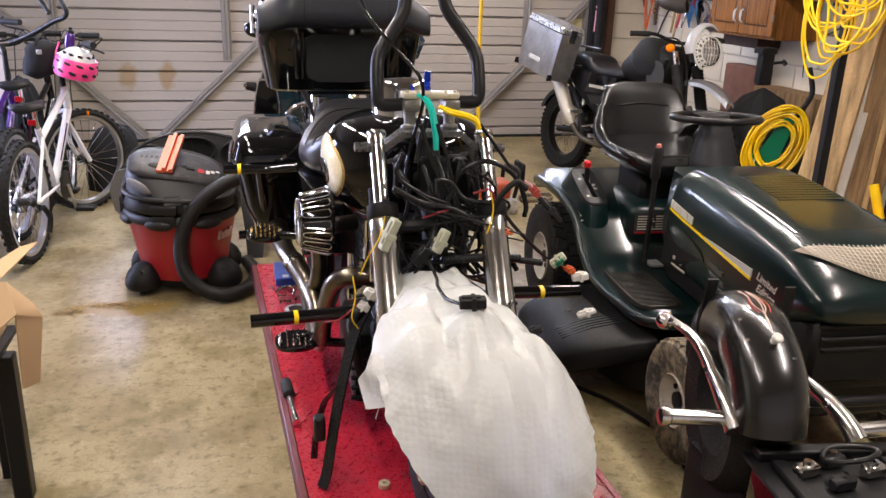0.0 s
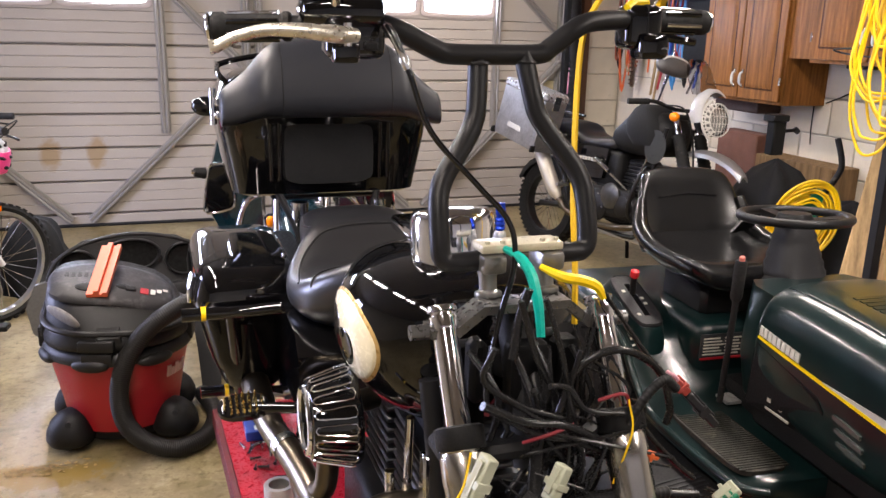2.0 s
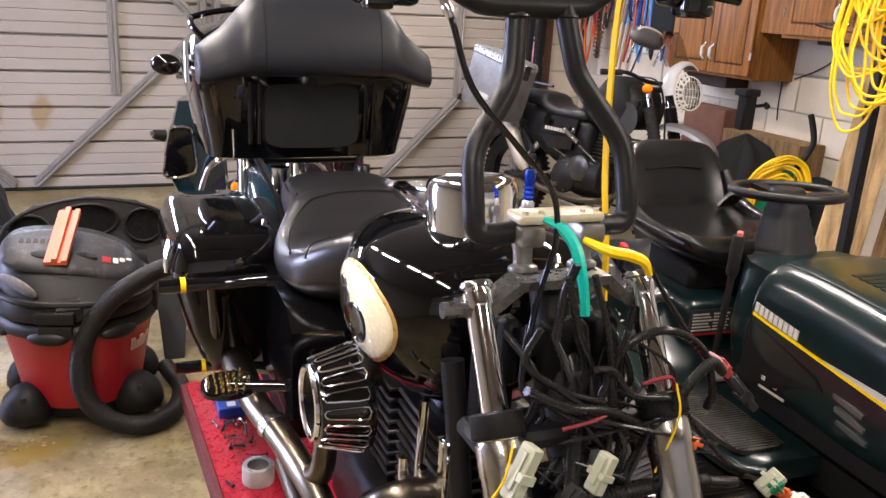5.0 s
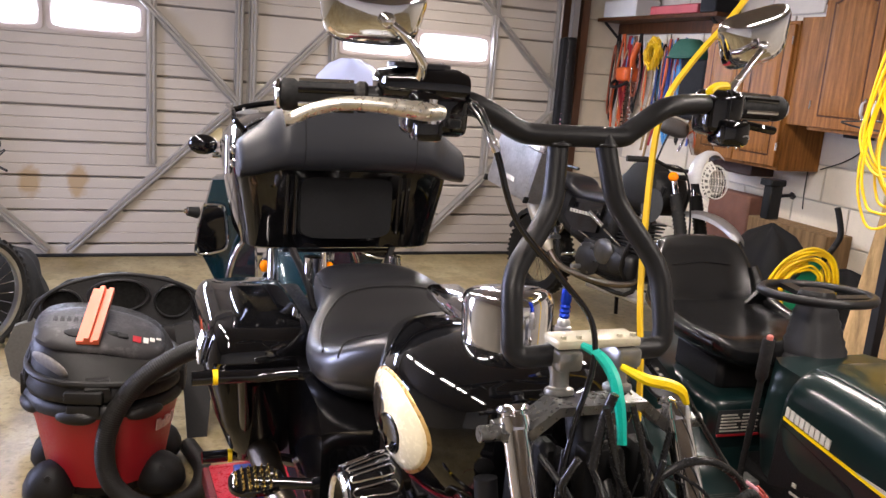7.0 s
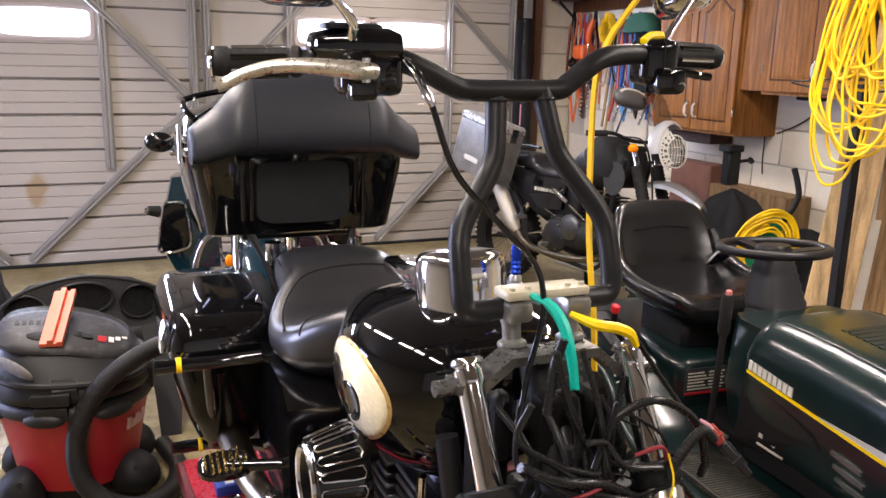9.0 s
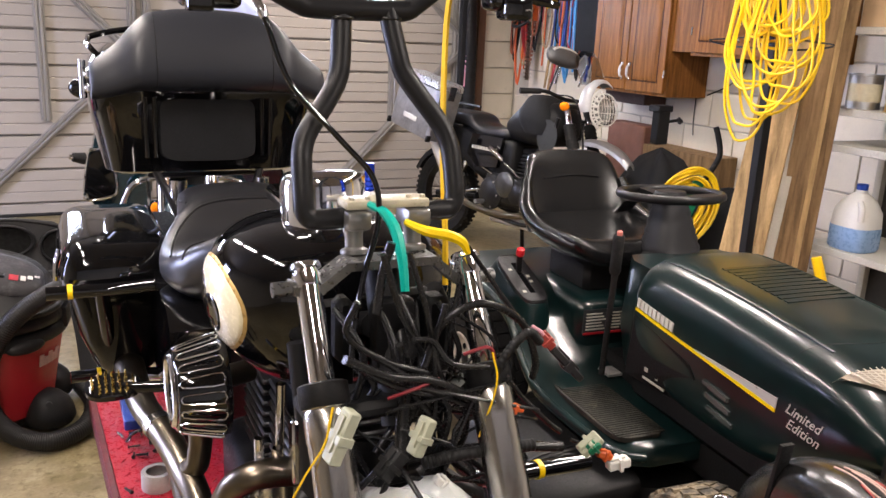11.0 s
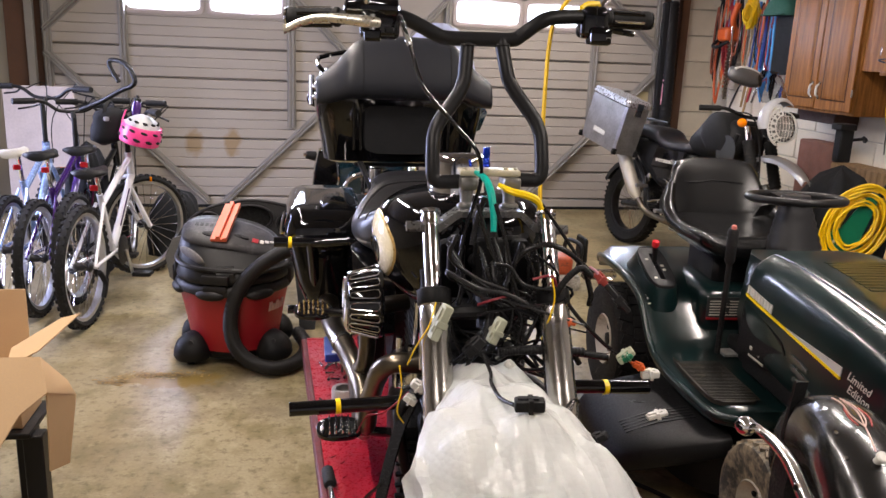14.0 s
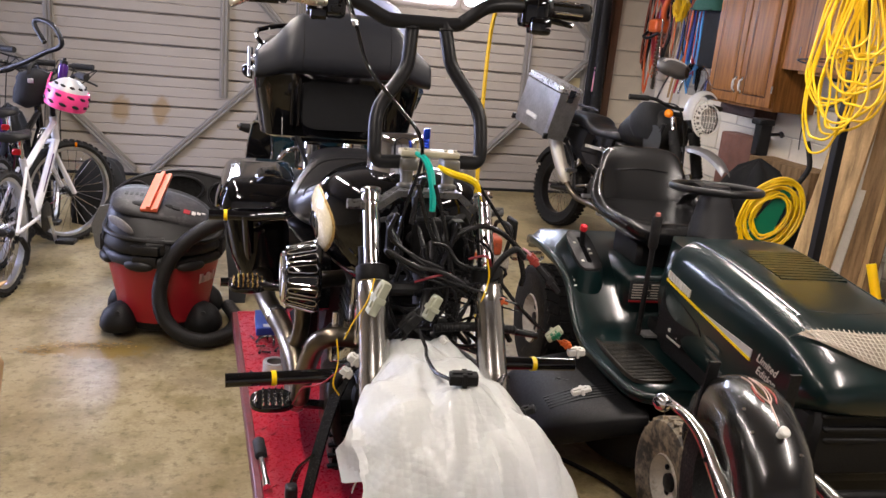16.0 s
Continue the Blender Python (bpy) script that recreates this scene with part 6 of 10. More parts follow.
part("bumper", bm, SATIN, mower)
part("chassis", block(B(), (-0.19, -0.88, 0.25), (0.19, 0.75, 0.44), 0.02), MATT, mower)
part("engine_block", block(B(), (-0.235, -0.70, 0.38), (0.235, -0.02, 0.56), 0.03), MATT, mower)

# fender deck with running boards
MATPAD = mat("dusty_mat_rubber", (0.020, 0.019, 0.016), 0.6, 0, 0.35, 14, 160, bump=0.0006, dirt=(0.07, 0.06, 0.045), dirt_at=0.6)
bm = B()
sections = []
for y, z_in, z_out, xo in ((-0.34, 0.372, 0.352, 0.375), (-0.30, 0.375, 0.355, 0.44), (-0.15, 0.38, 0.358, 0.465), (0.05, 0.39, 0.362, 0.475), (0.16, 0.41, 0.38, 0.48), (0.24, 0.47, 0.44, 0.485), (0.32, 0.555, 0.53, 0.49), (0.42, 0.595, 0.575, 0.495), (0.55, 0.615, 0.595, 0.50), (0.75, 0.62, 0.595, 0.50), (0.92, 0.61, 0.575, 0.49), (0.99, 0.585, 0.535, 0.47)):
    ring = []
    pts = [(-xo, z_out - 0.035), (-xo, z_out - 0.008), (-xo + 0.018, z_out + 0.006), (-xo + 0.05, z_in), (-0.22, z_in), (0.22, z_in), (xo - 0.05, z_in), (xo - 0.018, z_out + 0.006), (xo, z_out - 0.008), (xo, z_out - 0.035), (xo - 0.02, z_out - 0.04), (-xo + 0.02, z_out - 0.04)]
    sections.append([Vector((x, y, z)) for x, z in pts])
dense = [list(r) for r in zip(*[catmull([r[k] for r in sections], 3) for k in range(12)])]
fdeck = part("fender_deck", loft(bm, dense), GREEN, mower, "dark green fender deck and running boards", sharp=50)
for i in (1, 8):
    part("rolled_lip", tube(B(), [r[i] for r in dense], 0.0125, 10), GREEN, fdeck)
bm = B()
loft(bm, [[Vector((x * w, y, z)) for x, z in ((-0.20, 0.44), (-0.235, 0.58), (-0.21, 0.80), (0.21, 0.80), (0.235, 0.58), (0.20, 0.44))] for y, w in ((-0.04, 1.0), (0.06, 0.96), (0.12, 0.8))])
part("dash_tower", bm, GREEN, mower, sharp=30)
part("seat_pedestal", block(B(), (-0.29, 0.22, 0.40), (0.29, 0.62, 0.615), 0.05, seg=3), GREEN, mower)
label = part("warning_label", block(B(), (-0.27, 0.2125, 0.50), (-0.11, 0.2165, 0.585)), mat("dark_label", (0.03, 0.032, 0.034), 0.4), mower, "black warning label with pale bars")
for k in range(6):
    part("text_bar", block(B(), (-0.26, 0.2085, 0.568 - 0.011 * k), (-0.20 + 0.008 * (k % 3), 0.212, 0.572 - 0.011 * k)), GREYPAINT, label)
    part("text_bar", block(B(), (-0.18, 0.2085, 0.568 - 0.011 * k), (-0.12 - 0.008 * (k % 2), 0.212, 0.572 - 0.011 * k)), GREYPAINT, label)
part("text_bar", block(B(), (-0.27, 0.2075, 0.497), (-0.11, 0.212, 0.504)), RED_VAC, label)
for s in (-1, 1):
    mat_pad = part("foot_mat", loft(B(), [oval(s * 0.355, -0.08, z, 0.088 * g, 0.215 * g, 32, 5) for z, g in ((0.372, 1.0), (0.386, 1.0), (0.388, 0.98))]), MATPAD, mower, "dusty ribbed black rubber foot mat", sharp=40)
    for k in range(34):
        part("mat_rib", block(B(), (s * 0.355 - 0.080, -0.285 + 0.0122 * k, 0.387), (s * 0.355 + 0.080, -0.280 + 0.0122 * k, 0.3905)), MATPAD, mat_pad)
part("info_label", block(B(), (-0.245, 0.07, 0.398), (-0.192, 0.135, 0.4085), 0.001, pose(0, 0, 0, 0, 0, 0)), mat("worn_silver_label", (0.42, 0.42, 0.41), 0.35, 0.5, 0.4, 60, 200), mower, "worn silver label on the footwell")
# print along the fender's edge
for k in range(9):
    y = 0.455 - 0.019 * k
    z = numpy.interp(y, (0.24, 0.32, 0.42, 0.55), (0.462, 0.545, 0.588, 0.608))
    part("text_bar", block(B(), (-0.006, -0.013 + 0.004 * (k % 3), 0.0), (0.006, 0.0, 0.003), 0, Matrix.Translation((-0.466, y, z + 0.003)) @ pose(0, 0, 0, 30 if y < 0.40 else 12, -14, 0)), GREYPAINT, fdeck)
# shift gate and its lever
gm = Matrix.Translation((-0.407, 0.42, 0.652)) @ pose(0, 0, 0, 19)
gate = part("shift_gate", loft(B(), [oval(0, 0, z, 0.053 * g, 0.142 * g, 28, 4, gm) for z, g in ((-0.014, 1.0), (-0.006, 1.0), (-0.003, 0.98), (0.0, 0.93), (0.0, 0.3))]), GREY_PLASTIC, mower, "dusty grey shift gate with a slot")
part("gate_hump", loft(B(), [oval(0, 0, z, 0.060 * g, 0.150 * g, 32, 3.2, gm) for z, g in ((-0.10, 1.30), (-0.05, 1.12), (-0.022, 1.03), (-0.012, 0.97), (-0.010, 0.5))]), GREEN, gate)
part("gate_rim", tube(B(), [q + Vector((0, 0, 0.0005)) for q in oval(0, 0, -0.003, 0.051, 0.138, 28, 4, gm)], 0.003, 6, closed=True), MATT, gate)
part("gate_slot", block(B(), (-0.010, -0.095, 0.0), (0.010, 0.085, 0.002), 0.0008, gm), GLOSS, gate)
for yy, xx in ((-0.085, -0.028), (-0.03, 0.022), (0.0, 0.022), (0.045, -0.028)):
    part("text_bar", block(B(), (xx - 0.006, yy - 0.006, 0.0), (xx + 0.006, yy + 0.006, 0.0016), 0, gm), GREYPAINT, gate)
bm = B()
rod(bm, gm @ Vector((0, 0.03, 0)), gm @ Vector((-0.01, 0.035, 0.072)), 0.011)
part("shift_stalk", bm, MATT, gate)
part("shift_knob", lathe(B(), [(0.014, 0), (0.016, 0.01), (0.014, 0.024), (0.006, 0.028)], axis(gm @ Vector((-0.01, 0.035, 0.070)), gm @ Vector((-0.012, 0.037, 0.2))), 14), mat("red_knob", (0.6, 0.02, 0.03), 0.3), gate, "red knob")

# seat
SX = -0.085
rings = []
for y, w, z, h in ((0.20, 0.12, 0.762, 0.02), (0.215, 0.195, 0.768, 0.038), (0.25, 0.232, 0.772, 0.046), (0.36, 0.245, 0.764, 0.046), (0.50, 0.24, 0.760, 0.044), (0.62, 0.225, 0.780, 0.047), (0.70, 0.21, 0.80, 0.042)):
    ring = []
    for k in range(32):
        b = k * math.tau / 32
        cx, sx = math.cos(b), math.sin(b)
        x = w * math.copysign(abs(cx) ** 0.6, cx)
        ring.append(Vector((SX + x, y, z + h * math.copysign(abs(sx) ** 0.7, sx) + 0.03 * (abs(x) / 0.21) ** 4)))
    rings.append(ring)
dense = [list(r) for r in zip(*[catmull([r[k] for r in rings], 3) for k in range(32)])]
mseat = part("mower_seat", loft(B(), dense), VINYL, mower, "shiny black vinyl bucket seat", sharp=70)
rings = []
for z, w, y, d in ((0.76, 0.20, 0.665, 0.035), (0.80, 0.222, 0.675, 0.045), (0.88, 0.218, 0.70, 0.045), (0.96, 0.20, 0.725, 0.042), (1.01, 0.182, 0.74, 0.038), (1.037, 0.155, 0.748, 0.03), (1.05, 0.09, 0.75, 0.015)):
    ring = []
    for k in range(32):
        b = k * math.tau / 32
        cx, sx = math.cos(b), math.sin(b)
        x = w * math.copysign(abs(cx) ** 0.62, cx)
        ring.append(Vector((SX + x, y + d * math.copysign(abs(sx) ** 0.7, sx) - 0.045 * (abs(x) / 0.205) ** 4, z)))
    rings.append(ring)
dense = [list(r) for r in zip(*[catmull([r[k] for r in rings], 3) for k in range(32)])]
part("seat_back", loft(B(), dense), VINYL, mseat, sharp=70)
part("back_seam", tube(B(), [(SX - 0.12, 0.672, 0.955), (SX, 0.678, 0.965), (SX + 0.12, 0.672, 0.955)], 0.003, 6, 4), VINYL, mseat)
for s in (-1, 1):
    part("seat_bolster", tube(B(), [(SX + s * 0.214, 0.245, 0.800), (SX + s * 0.232, 0.36, 0.808), (SX + s * 0.232, 0.50, 0.818), (SX + s * 0.224, 0.61, 0.86), (SX + s * 0.205, 0.66, 0.95)], [0.018, 0.024, 0.03, 0.03, 0.018], 12, 4), VINYL, mseat)
for k in range(5):
    part("pleat", tube(B(), [(SX + 0.14, 0.585 - 0.012 * k, 0.835 + 0.012 * k), (SX + 0.17, 0.56 - 0.012 * k, 0.85 + 0.012 * k), (SX + 0.195, 0.545 - 0.012 * k, 0.865 + 0.012 * k)], 0.010, 8, 3), VINYL, mseat)
part("seat_base", block(B(), (-0.21, 0.32, 0.60), (0.07, 0.60, 0.725), 0.02), MATT, mower)

# steering wheel and column
col = pose(0.02, 0.175, 0.78, -9)
bm = B()
loft(bm, [oval(0, 0, z, r, r * 0.9, 24, 3, col) for z, r in [(-0.06, 0.11), (0.0, 0.10)] + [(0.01 + 0.0145 * k, 0.092 - 0.0035 * k + (0.004 if k % 2 else 0)) for k in range(12)]])
part("steering_column", bm, GREY_PLASTIC, mower, "grey-black steering column boot")
sw = col @ Matrix.Translation((0, 0, 0.20)) @ pose(0, 0, 0, 5)
bm = B()
tube(bm, [sw @ Vector((0.168 * math.cos(k * math.tau / 40), 0.168 * math.sin(k * math.tau / 40), 0.0)) for k in range(40)], 0.0145, 10, closed=True)
wheel = part("steering_wheel", bm, SATIN, mower, "black plastic steering wheel")
for a in (90, 210, 330):
    part("spoke", tube(B(), [sw @ Vector((0.04 * math.cos(radians(a)), 0.04 * math.sin(radians(a)), -0.015)), sw @ Vector((0.15 * math.cos(radians(a)), 0.15 * math.sin(radians(a)), -0.002))], 0, flat=(0.045, 0.016)), SATIN, wheel)
part("hub", lathe(B(), [(0.055, -0.03), (0.06, -0.01), (0.05, 0.012), (0.02, 0.016)], sw, 20), SATIN, wheel)
# tall attachment lever beside the bonnet
bm = B()
rod(bm, (-0.28, 0.06, 0.42), (-0.30, 0.01, 0.80), 0.010)
lathe(bm, [(0.014, 0), (0.018, 0.01), (0.018, 0.12), (0.014, 0.128)], axis((-0.299, 0.015, 0.775), (-0.305, 0.0, 0.93)), 14)
lev = part("deck_lever", bm, RUBBER, mower, "black lever with rubber grip")
part("lever_button", lathe(B(), [(0.009, 0), (0.009, 0.012), (0.006, 0.015)], axis((-0.3045, 0.0, 0.90), (-0.306, -0.004, 0.95)), 12), mat("faded_red", (0.55, 0.16, 0.13), 0.5), lev)


def tyre(name, cx, cy, r, w, rim_r, lugs, material, tilt=0):
    m = Matrix.Translation((cx, cy, r)) @ pose(0, 0, tilt, 0, 90, 0)
    t = part(name, turn(B(), [(rim_r, -w * 0.40), (r * 0.86, -w * 0.5), (r * 0.95, -w * 0.46), (r * 0.985, -w * 0.34), (r * 0.985, w * 0.34), (r * 0.95, w * 0.46), (r * 0.86, w * 0.5), (rim_r, w * 0.40), (rim_r * 0.96, 0)], m, 48), material, mower, "dusty turf tyre")
    lug = B()
    for k in range(lugs):
        a = k * math.tau / lugs
        for row in (-1, 0, 1):
            aa = a + (0.5 * math.tau / lugs if row == 0 else 0)
            q = m @ Matrix.Rotation(aa, 4, "Z") @ Matrix.Translation((r * 0.985, 0, row * w * 0.27)) @ pose(0, 0, 0, 20 * row, 0, 0)
            block(lug, (-0.004, -r * 2.45 / lugs, -w * 0.122), (0.006, r * 2.45 / lugs, w * 0.122), 0.0, q)
    tagged(part("tread", lug, material, t), kind="stuff")
    rim = part("rim", lathe(B(), [(rim_r * 1.02, -w * 0.41), (rim_r * 0.98, -w * 0.44), (rim_r * 0.9, -w * 0.36), (rim_r * 0.55, -w * 0.16), (rim_r * 0.3, -w * 0.15), (rim_r * 0.28, -w * 0.3), (0.012, -w * 0.31)], m, 36, cap=False), mat("grimy_cream_rim", (0.5, 0.46, 0.38), 0.5, 0, 0.25, 9, 90, dirt=(0.2, 0.16, 0.11), dirt_at=0.6), t, "grimy off-white rim")
    for k in range(4):
        q = m @ Matrix.Rotation(k * math.tau / 4 + 0.5, 4, "Z")
        part("rim_hole", ball(B(), (0, 0, 0), (rim_r * 0.15, rim_r * 0.15, 0.006), q @ Matrix.Translation((rim_r * 0.66, 0, -w * 0.215)), 12), UNLIT_BLACK, rim)
    part("hub_cap", lathe(B(), [(0.03, -w * 0.27), (0.028, -w * 0.34), (0.010, -w * 0.36)], m, 14), MATT, rim)


tyre("front_wheel", -0.385, -0.635, 0.20, 0.165, 0.088, 34, DUSTY_RUBBER)
tyre("front_wheel", 0.385, -0.635, 0.20, 0.165, 0.088, 26, DUSTY_RUBBER)
tyre("rear_wheel", -0.44, 0.66, 0.25, 0.20, 0.11, 30, RUBBER)
tyre("rear_wheel", 0.44, 0.66, 0.25, 0.20, 0.11, 30, RUBBER)
part("front_axle", rod(B(), (-0.37, -0.635, 0.2), (0.37, -0.635, 0.2), 0.02), MATT, mower)
# cutting deck and side chute
bm = B()
loft(bm, [oval(-0.02, 0.05, z, rx, ry, 40, 3.6) for z, rx, ry in ((0.06, 0.50, 0.42), (0.19, 0.49, 0.41), (0.22, 0.46, 0.38), (0.225, 0.30, 0.25))])
part("mower_deck", bm, MATT, mower)
bm = B()
rings = []
for x, z0, y0, y1, d in ((-0.38, 0.290, -0.34, 0.25, 0.10), (-0.48, 0.283, -0.34, 0.25, 0.11), (-0.58, 0.266, -0.325, 0.245, 0.12), (-0.66, 0.244, -0.305, 0.235, 0.12), (-0.715, 0.218, -0.28, 0.22, 0.11), (-0.745, 0.188, -0.24, 0.20, 0.08), (-0.753, 0.162, -0.19, 0.17, 0.05)):
    yc, hy = (y0 + y1) / 2, (y1 - y0) / 2
    rings.append([Vector((x, yc + hy * math.copysign(abs(math.cos(a)) ** 0.4, math.cos(a)), z0 - d / 2 + d / 2 * math.copysign(abs(math.sin(a)) ** 0.4, math.sin(a)))) for a in [k * math.tau / 36 for k in range(36)]])
loft(bm, rings)
chute = part("discharge_chute", bm, MATT, mower, "dusty black discharge chute cover")
for k in range(5):
    bm = B()
    loft(bm, [[Vector((x, y0 + 0.02 * k, z)) for y0, z in ((-0.20, z0 + 0.0065), (-0.192, z0 + 0.0065), (-0.192, z0 - 0.004), (-0.20, z0 - 0.004))] for x, z0 in ((-0.45, 0.2825), (-0.58, 0.2635), (-0.69, 0.2275))])
    part("chute_rib", bm, GREY_PLASTIC, chute)
letters("42", 0.07, Matrix.Translation((-0.60, -0.02, 0.2635)) @ pose(0, 0, 0, 0, -15, -90), MATT, chute)

# ---- shop vacuum ----
VX, VY = -0.205, 3.98
vac = thing("shop_vacuum", (VX, VY, 0), "red and dark grey shop vacuum with a fat black hose", "vacuum cleaner")
VM = Matrix.Translation((VX, VY, 0))
part("drum", lathe(B(), [(0.170, 0.06), (0.190, 0.068), (0.200, 0.12), (0.222, 0.24), (0.243, 0.335), (0.246, 0.345), (0.236, 0.35)], VM, 48), RED_VAC, vac, "red plastic drum")
# added black plug that stands for the shadow under the drum between the casters
part("drum_underside_shade", lathe(B(), [(0.15, 0.022), (0.172, 0.03), (0.18, 0.055), (0.176, 0.075), (0.12, 0.08)], VM, 36), MATT, vac)
head = part("motor_head", lathe(B(), [(0.246, 0.330), (0.255, 0.334), (0.259, 0.343), (0.258, 0.358), (0.250, 0.372), (0.236, 0.378), (0.20, 0.38)], VM, 48), LID, vac, "dusty dark grey motor head")
# sloping upper housing with a shoulder, a waist and a tilted top
bm = B()
rings = []
for z, rx, ry, p, dx, dy, tilt in ((0.374, 0.226, 0.222, 2.3, 0, 0, 0), (0.386, 0.246, 0.238, 2.4, 0, -0.004, 0), (0.408, 0.248, 0.240, 2.5, 0, -0.004, 0), (0.44, 0.236, 0.228, 2.5, 0, 0, 0.01), (0.475, 0.230, 0.212, 2.6, -0.004, 0.006, 0.03), (0.515, 0.222, 0.190, 2.8, -0.008, 0.014, 0.06), (0.545, 0.208, 0.165, 3.0, -0.012, 0.02, 0.085), (0.560, 0.190, 0.140, 3.0, -0.014, 0.024, 0.095)):
    rings.append([Vector((q.x, q.y, q.z - tilt * (q.x - VX) - 1.7 * tilt * max(0.0, q.x - VX) + 1.9 * tilt * (q.y - VY))) for q in oval(VX + dx, VY + dy, z, rx, ry, 48, p)])
loft(bm, rings)
part("upper_housing", bm, LID, head, sharp=55)
bm = B()
rings = []
for z, rx, ry, p, dx, dy in ((0.548, 0.205, 0.125, 3.2, -0.012, -0.03), (0.562, 0.205, 0.128, 3.2, -0.012, -0.028), (0.574, 0.190, 0.115, 3.0, -0.012, -0.02), (0.580, 0.150, 0.09, 2.8, -0.012, -0.015), (0.581, 0.04, 0.03, 2.4, -0.012, -0.01)):
    rings.append([Vector((q.x, q.y, q.z - 0.10 * (q.x - VX) - 0.17 * max(0.0, q.x - VX) + 0.20 * (q.y - VY))) for q in oval(VX + dx, VY + dy, z, rx, ry, 44, p)])
loft(bm, rings)
# paler than the lid: dust and scuffs, plus overhead sheen put into the grey
cover = part("top_cover", bm, mat("scuffed_sheen_cover", (0.028, 0.027, 0.029), 0.5, 0, 0.35, 9, 120, bump=0.0003, dirt=(0.09, 0.082, 0.086), dirt_at=0.6), head, "scuffed dusty top cover, lighter grey for the sheen on it", sharp=60)


def on_lid(x, y, up=0.0):
    """A pose on the vacuum's tilted top cover."""
    return Matrix.Translation((VX + x, VY + y, 0.579 - 0.10 * x - 0.17 * max(0.0, x) + 0.20 * y + up)) @ pose(0, 0, 0, 11, 15 if x > 0 else 5.7, 0)


part("grip_recess", ball(B(), (0, 0, 0), (0.052, 0.030, 0.007), on_lid(-0.075, -0.088), 18), UNLIT_BLACK, cover)
part("grip_recess", ball(B(), (0, 0, 0), (0.030, 0.020, 0.006), on_lid(0.035, -0.075), 18), UNLIT_BLACK, cover)
for k in range(6):
    part("grille_slot", block(B(), (-0.007, -0.016, 0), (0.007, 0.016, 0.0022), 0.001, on_lid(-0.155 + 0.021 * k, -0.005)), MATT, cover)
# overhanging lip round the shoulder and the ridge down to the latch
lip = oval(VX, VY, 0.452, 0.243, 0.232, 40, 2.5)
part("shoulder_lip", tube(B(), [q + Vector((0, 0, -0.05 * (q.x - VX) + 0.05 * (q.y - VY))) for q in lip], 0.011, 8, closed=True), LID, head)
part("front_ridge", loft(B(), [[Vector((VX - 0.02 + x, VY + y, z)) for x, z in ((-0.045, z0), (0.045, z0), (0.036, z1), (-0.036, z1))] for y, z0, z1 in ((-0.243, 0.40, 0.43), (-0.228, 0.40, 0.455), (-0.15, 0.40, 0.47))]), LID, head, sharp=25)
part("switch", block(B(), (-0.018, -0.013, 0), (0.018, 0.013, 0.008), 0.003, on_lid(0.055, -0.085)), MATT, cover)
part("badge_bar", block(B(), (-0.014, -0.02, 0), (0.014, 0.02, 0.002), 0.0008, on_lid(0.100, -0.082)), RED_VAC, cover)
for k in range(3):
    part("badge_bar", block(B(), (-0.008, -0.018 + 0.006 * k, 0), (0.009, 0.016 - 0.004 * k, 0.002), 0.0008, on_lid(0.128 + 0.021 * k, -0.078 + 0.012 * k)), WHITE, cover)
# front latch, its catch, dusty side vent and grip bulges
for a, w, z0, z1 in ((256, 0.06, 0.385, 0.425), (256, 0.052, 0.345, 0.382), (176, 0.05, 0.345, 0.42), (352, 0.05, 0.345, 0.42)):
    c, t = math.cos(radians(a)), math.sin(radians(a))
    part("latch", block(B(), (-w, -0.016, z0), (w, 0.02, z1), 0.008, Matrix.Translation((VX + 0.248 * c, VY + 0.244 * t, 0)) @ pose(0, 0, 0, 0, 0, a + 90), 2), LID, head)
for a in (250, 300, 200):
    c, t = math.cos(radians(a)), math.sin(radians(a))
    part("grip_bulge", ball(B(), (0, 0, 0), (0.066, 0.026, 0.024), Matrix.Translation((VX + 0.248 * c, VY + 0.248 * t, 0.338)) @ pose(0, 0, 0, 0, 0, a + 90), 20), LID, head)
a = radians(224)
part("side_vent", ball(B(), (0, 0, 0), (0.082, 0.014, 0.034), Matrix.Translation((VX + 0.226 * math.cos(a), VY + 0.222 * math.sin(a), 0.490)) @ pose(0, 0, 0, 0, 0, 314) @ pose(0, 0, 0, 24, 12, 0), 20), mat("dusty_vent_mesh", (0.16, 0.15, 0.14), 0.85, 0, 0.4, 60, 300, bump=0.001), head, "dusty grey side vent")
for k in range(5):
    b = radians(196 - 9 * k)
    part("vent_fold", tube(B(), [(VX + r * math.cos(b), VY + r * math.sin(b), z) for r, z in ((0.250, 0.40), (0.246, 0.44), (0.232, 0.49), (0.214, 0.535))], 0.010, 8, 3), LID, head)
for k in range(5):
    part("logo_bar", block(B(), (-0.012, -0.003, 0), (0.006, 0.003, 0.042 - 0.012 * (k % 2)), 0.001, Matrix.Translation((VX + 0.231 * math.cos(radians(316 + 5 * k)), VY + 0.231 * math.sin(radians(316 + 5 * k)), 0.245)) @ pose(0, 0, 0, 0, 0, 46 + 5 * k) @ pose(0, 0, 0, 10)), mat("faded_pink_print", (0.5, 0.3, 0.28), 0.5), vac)
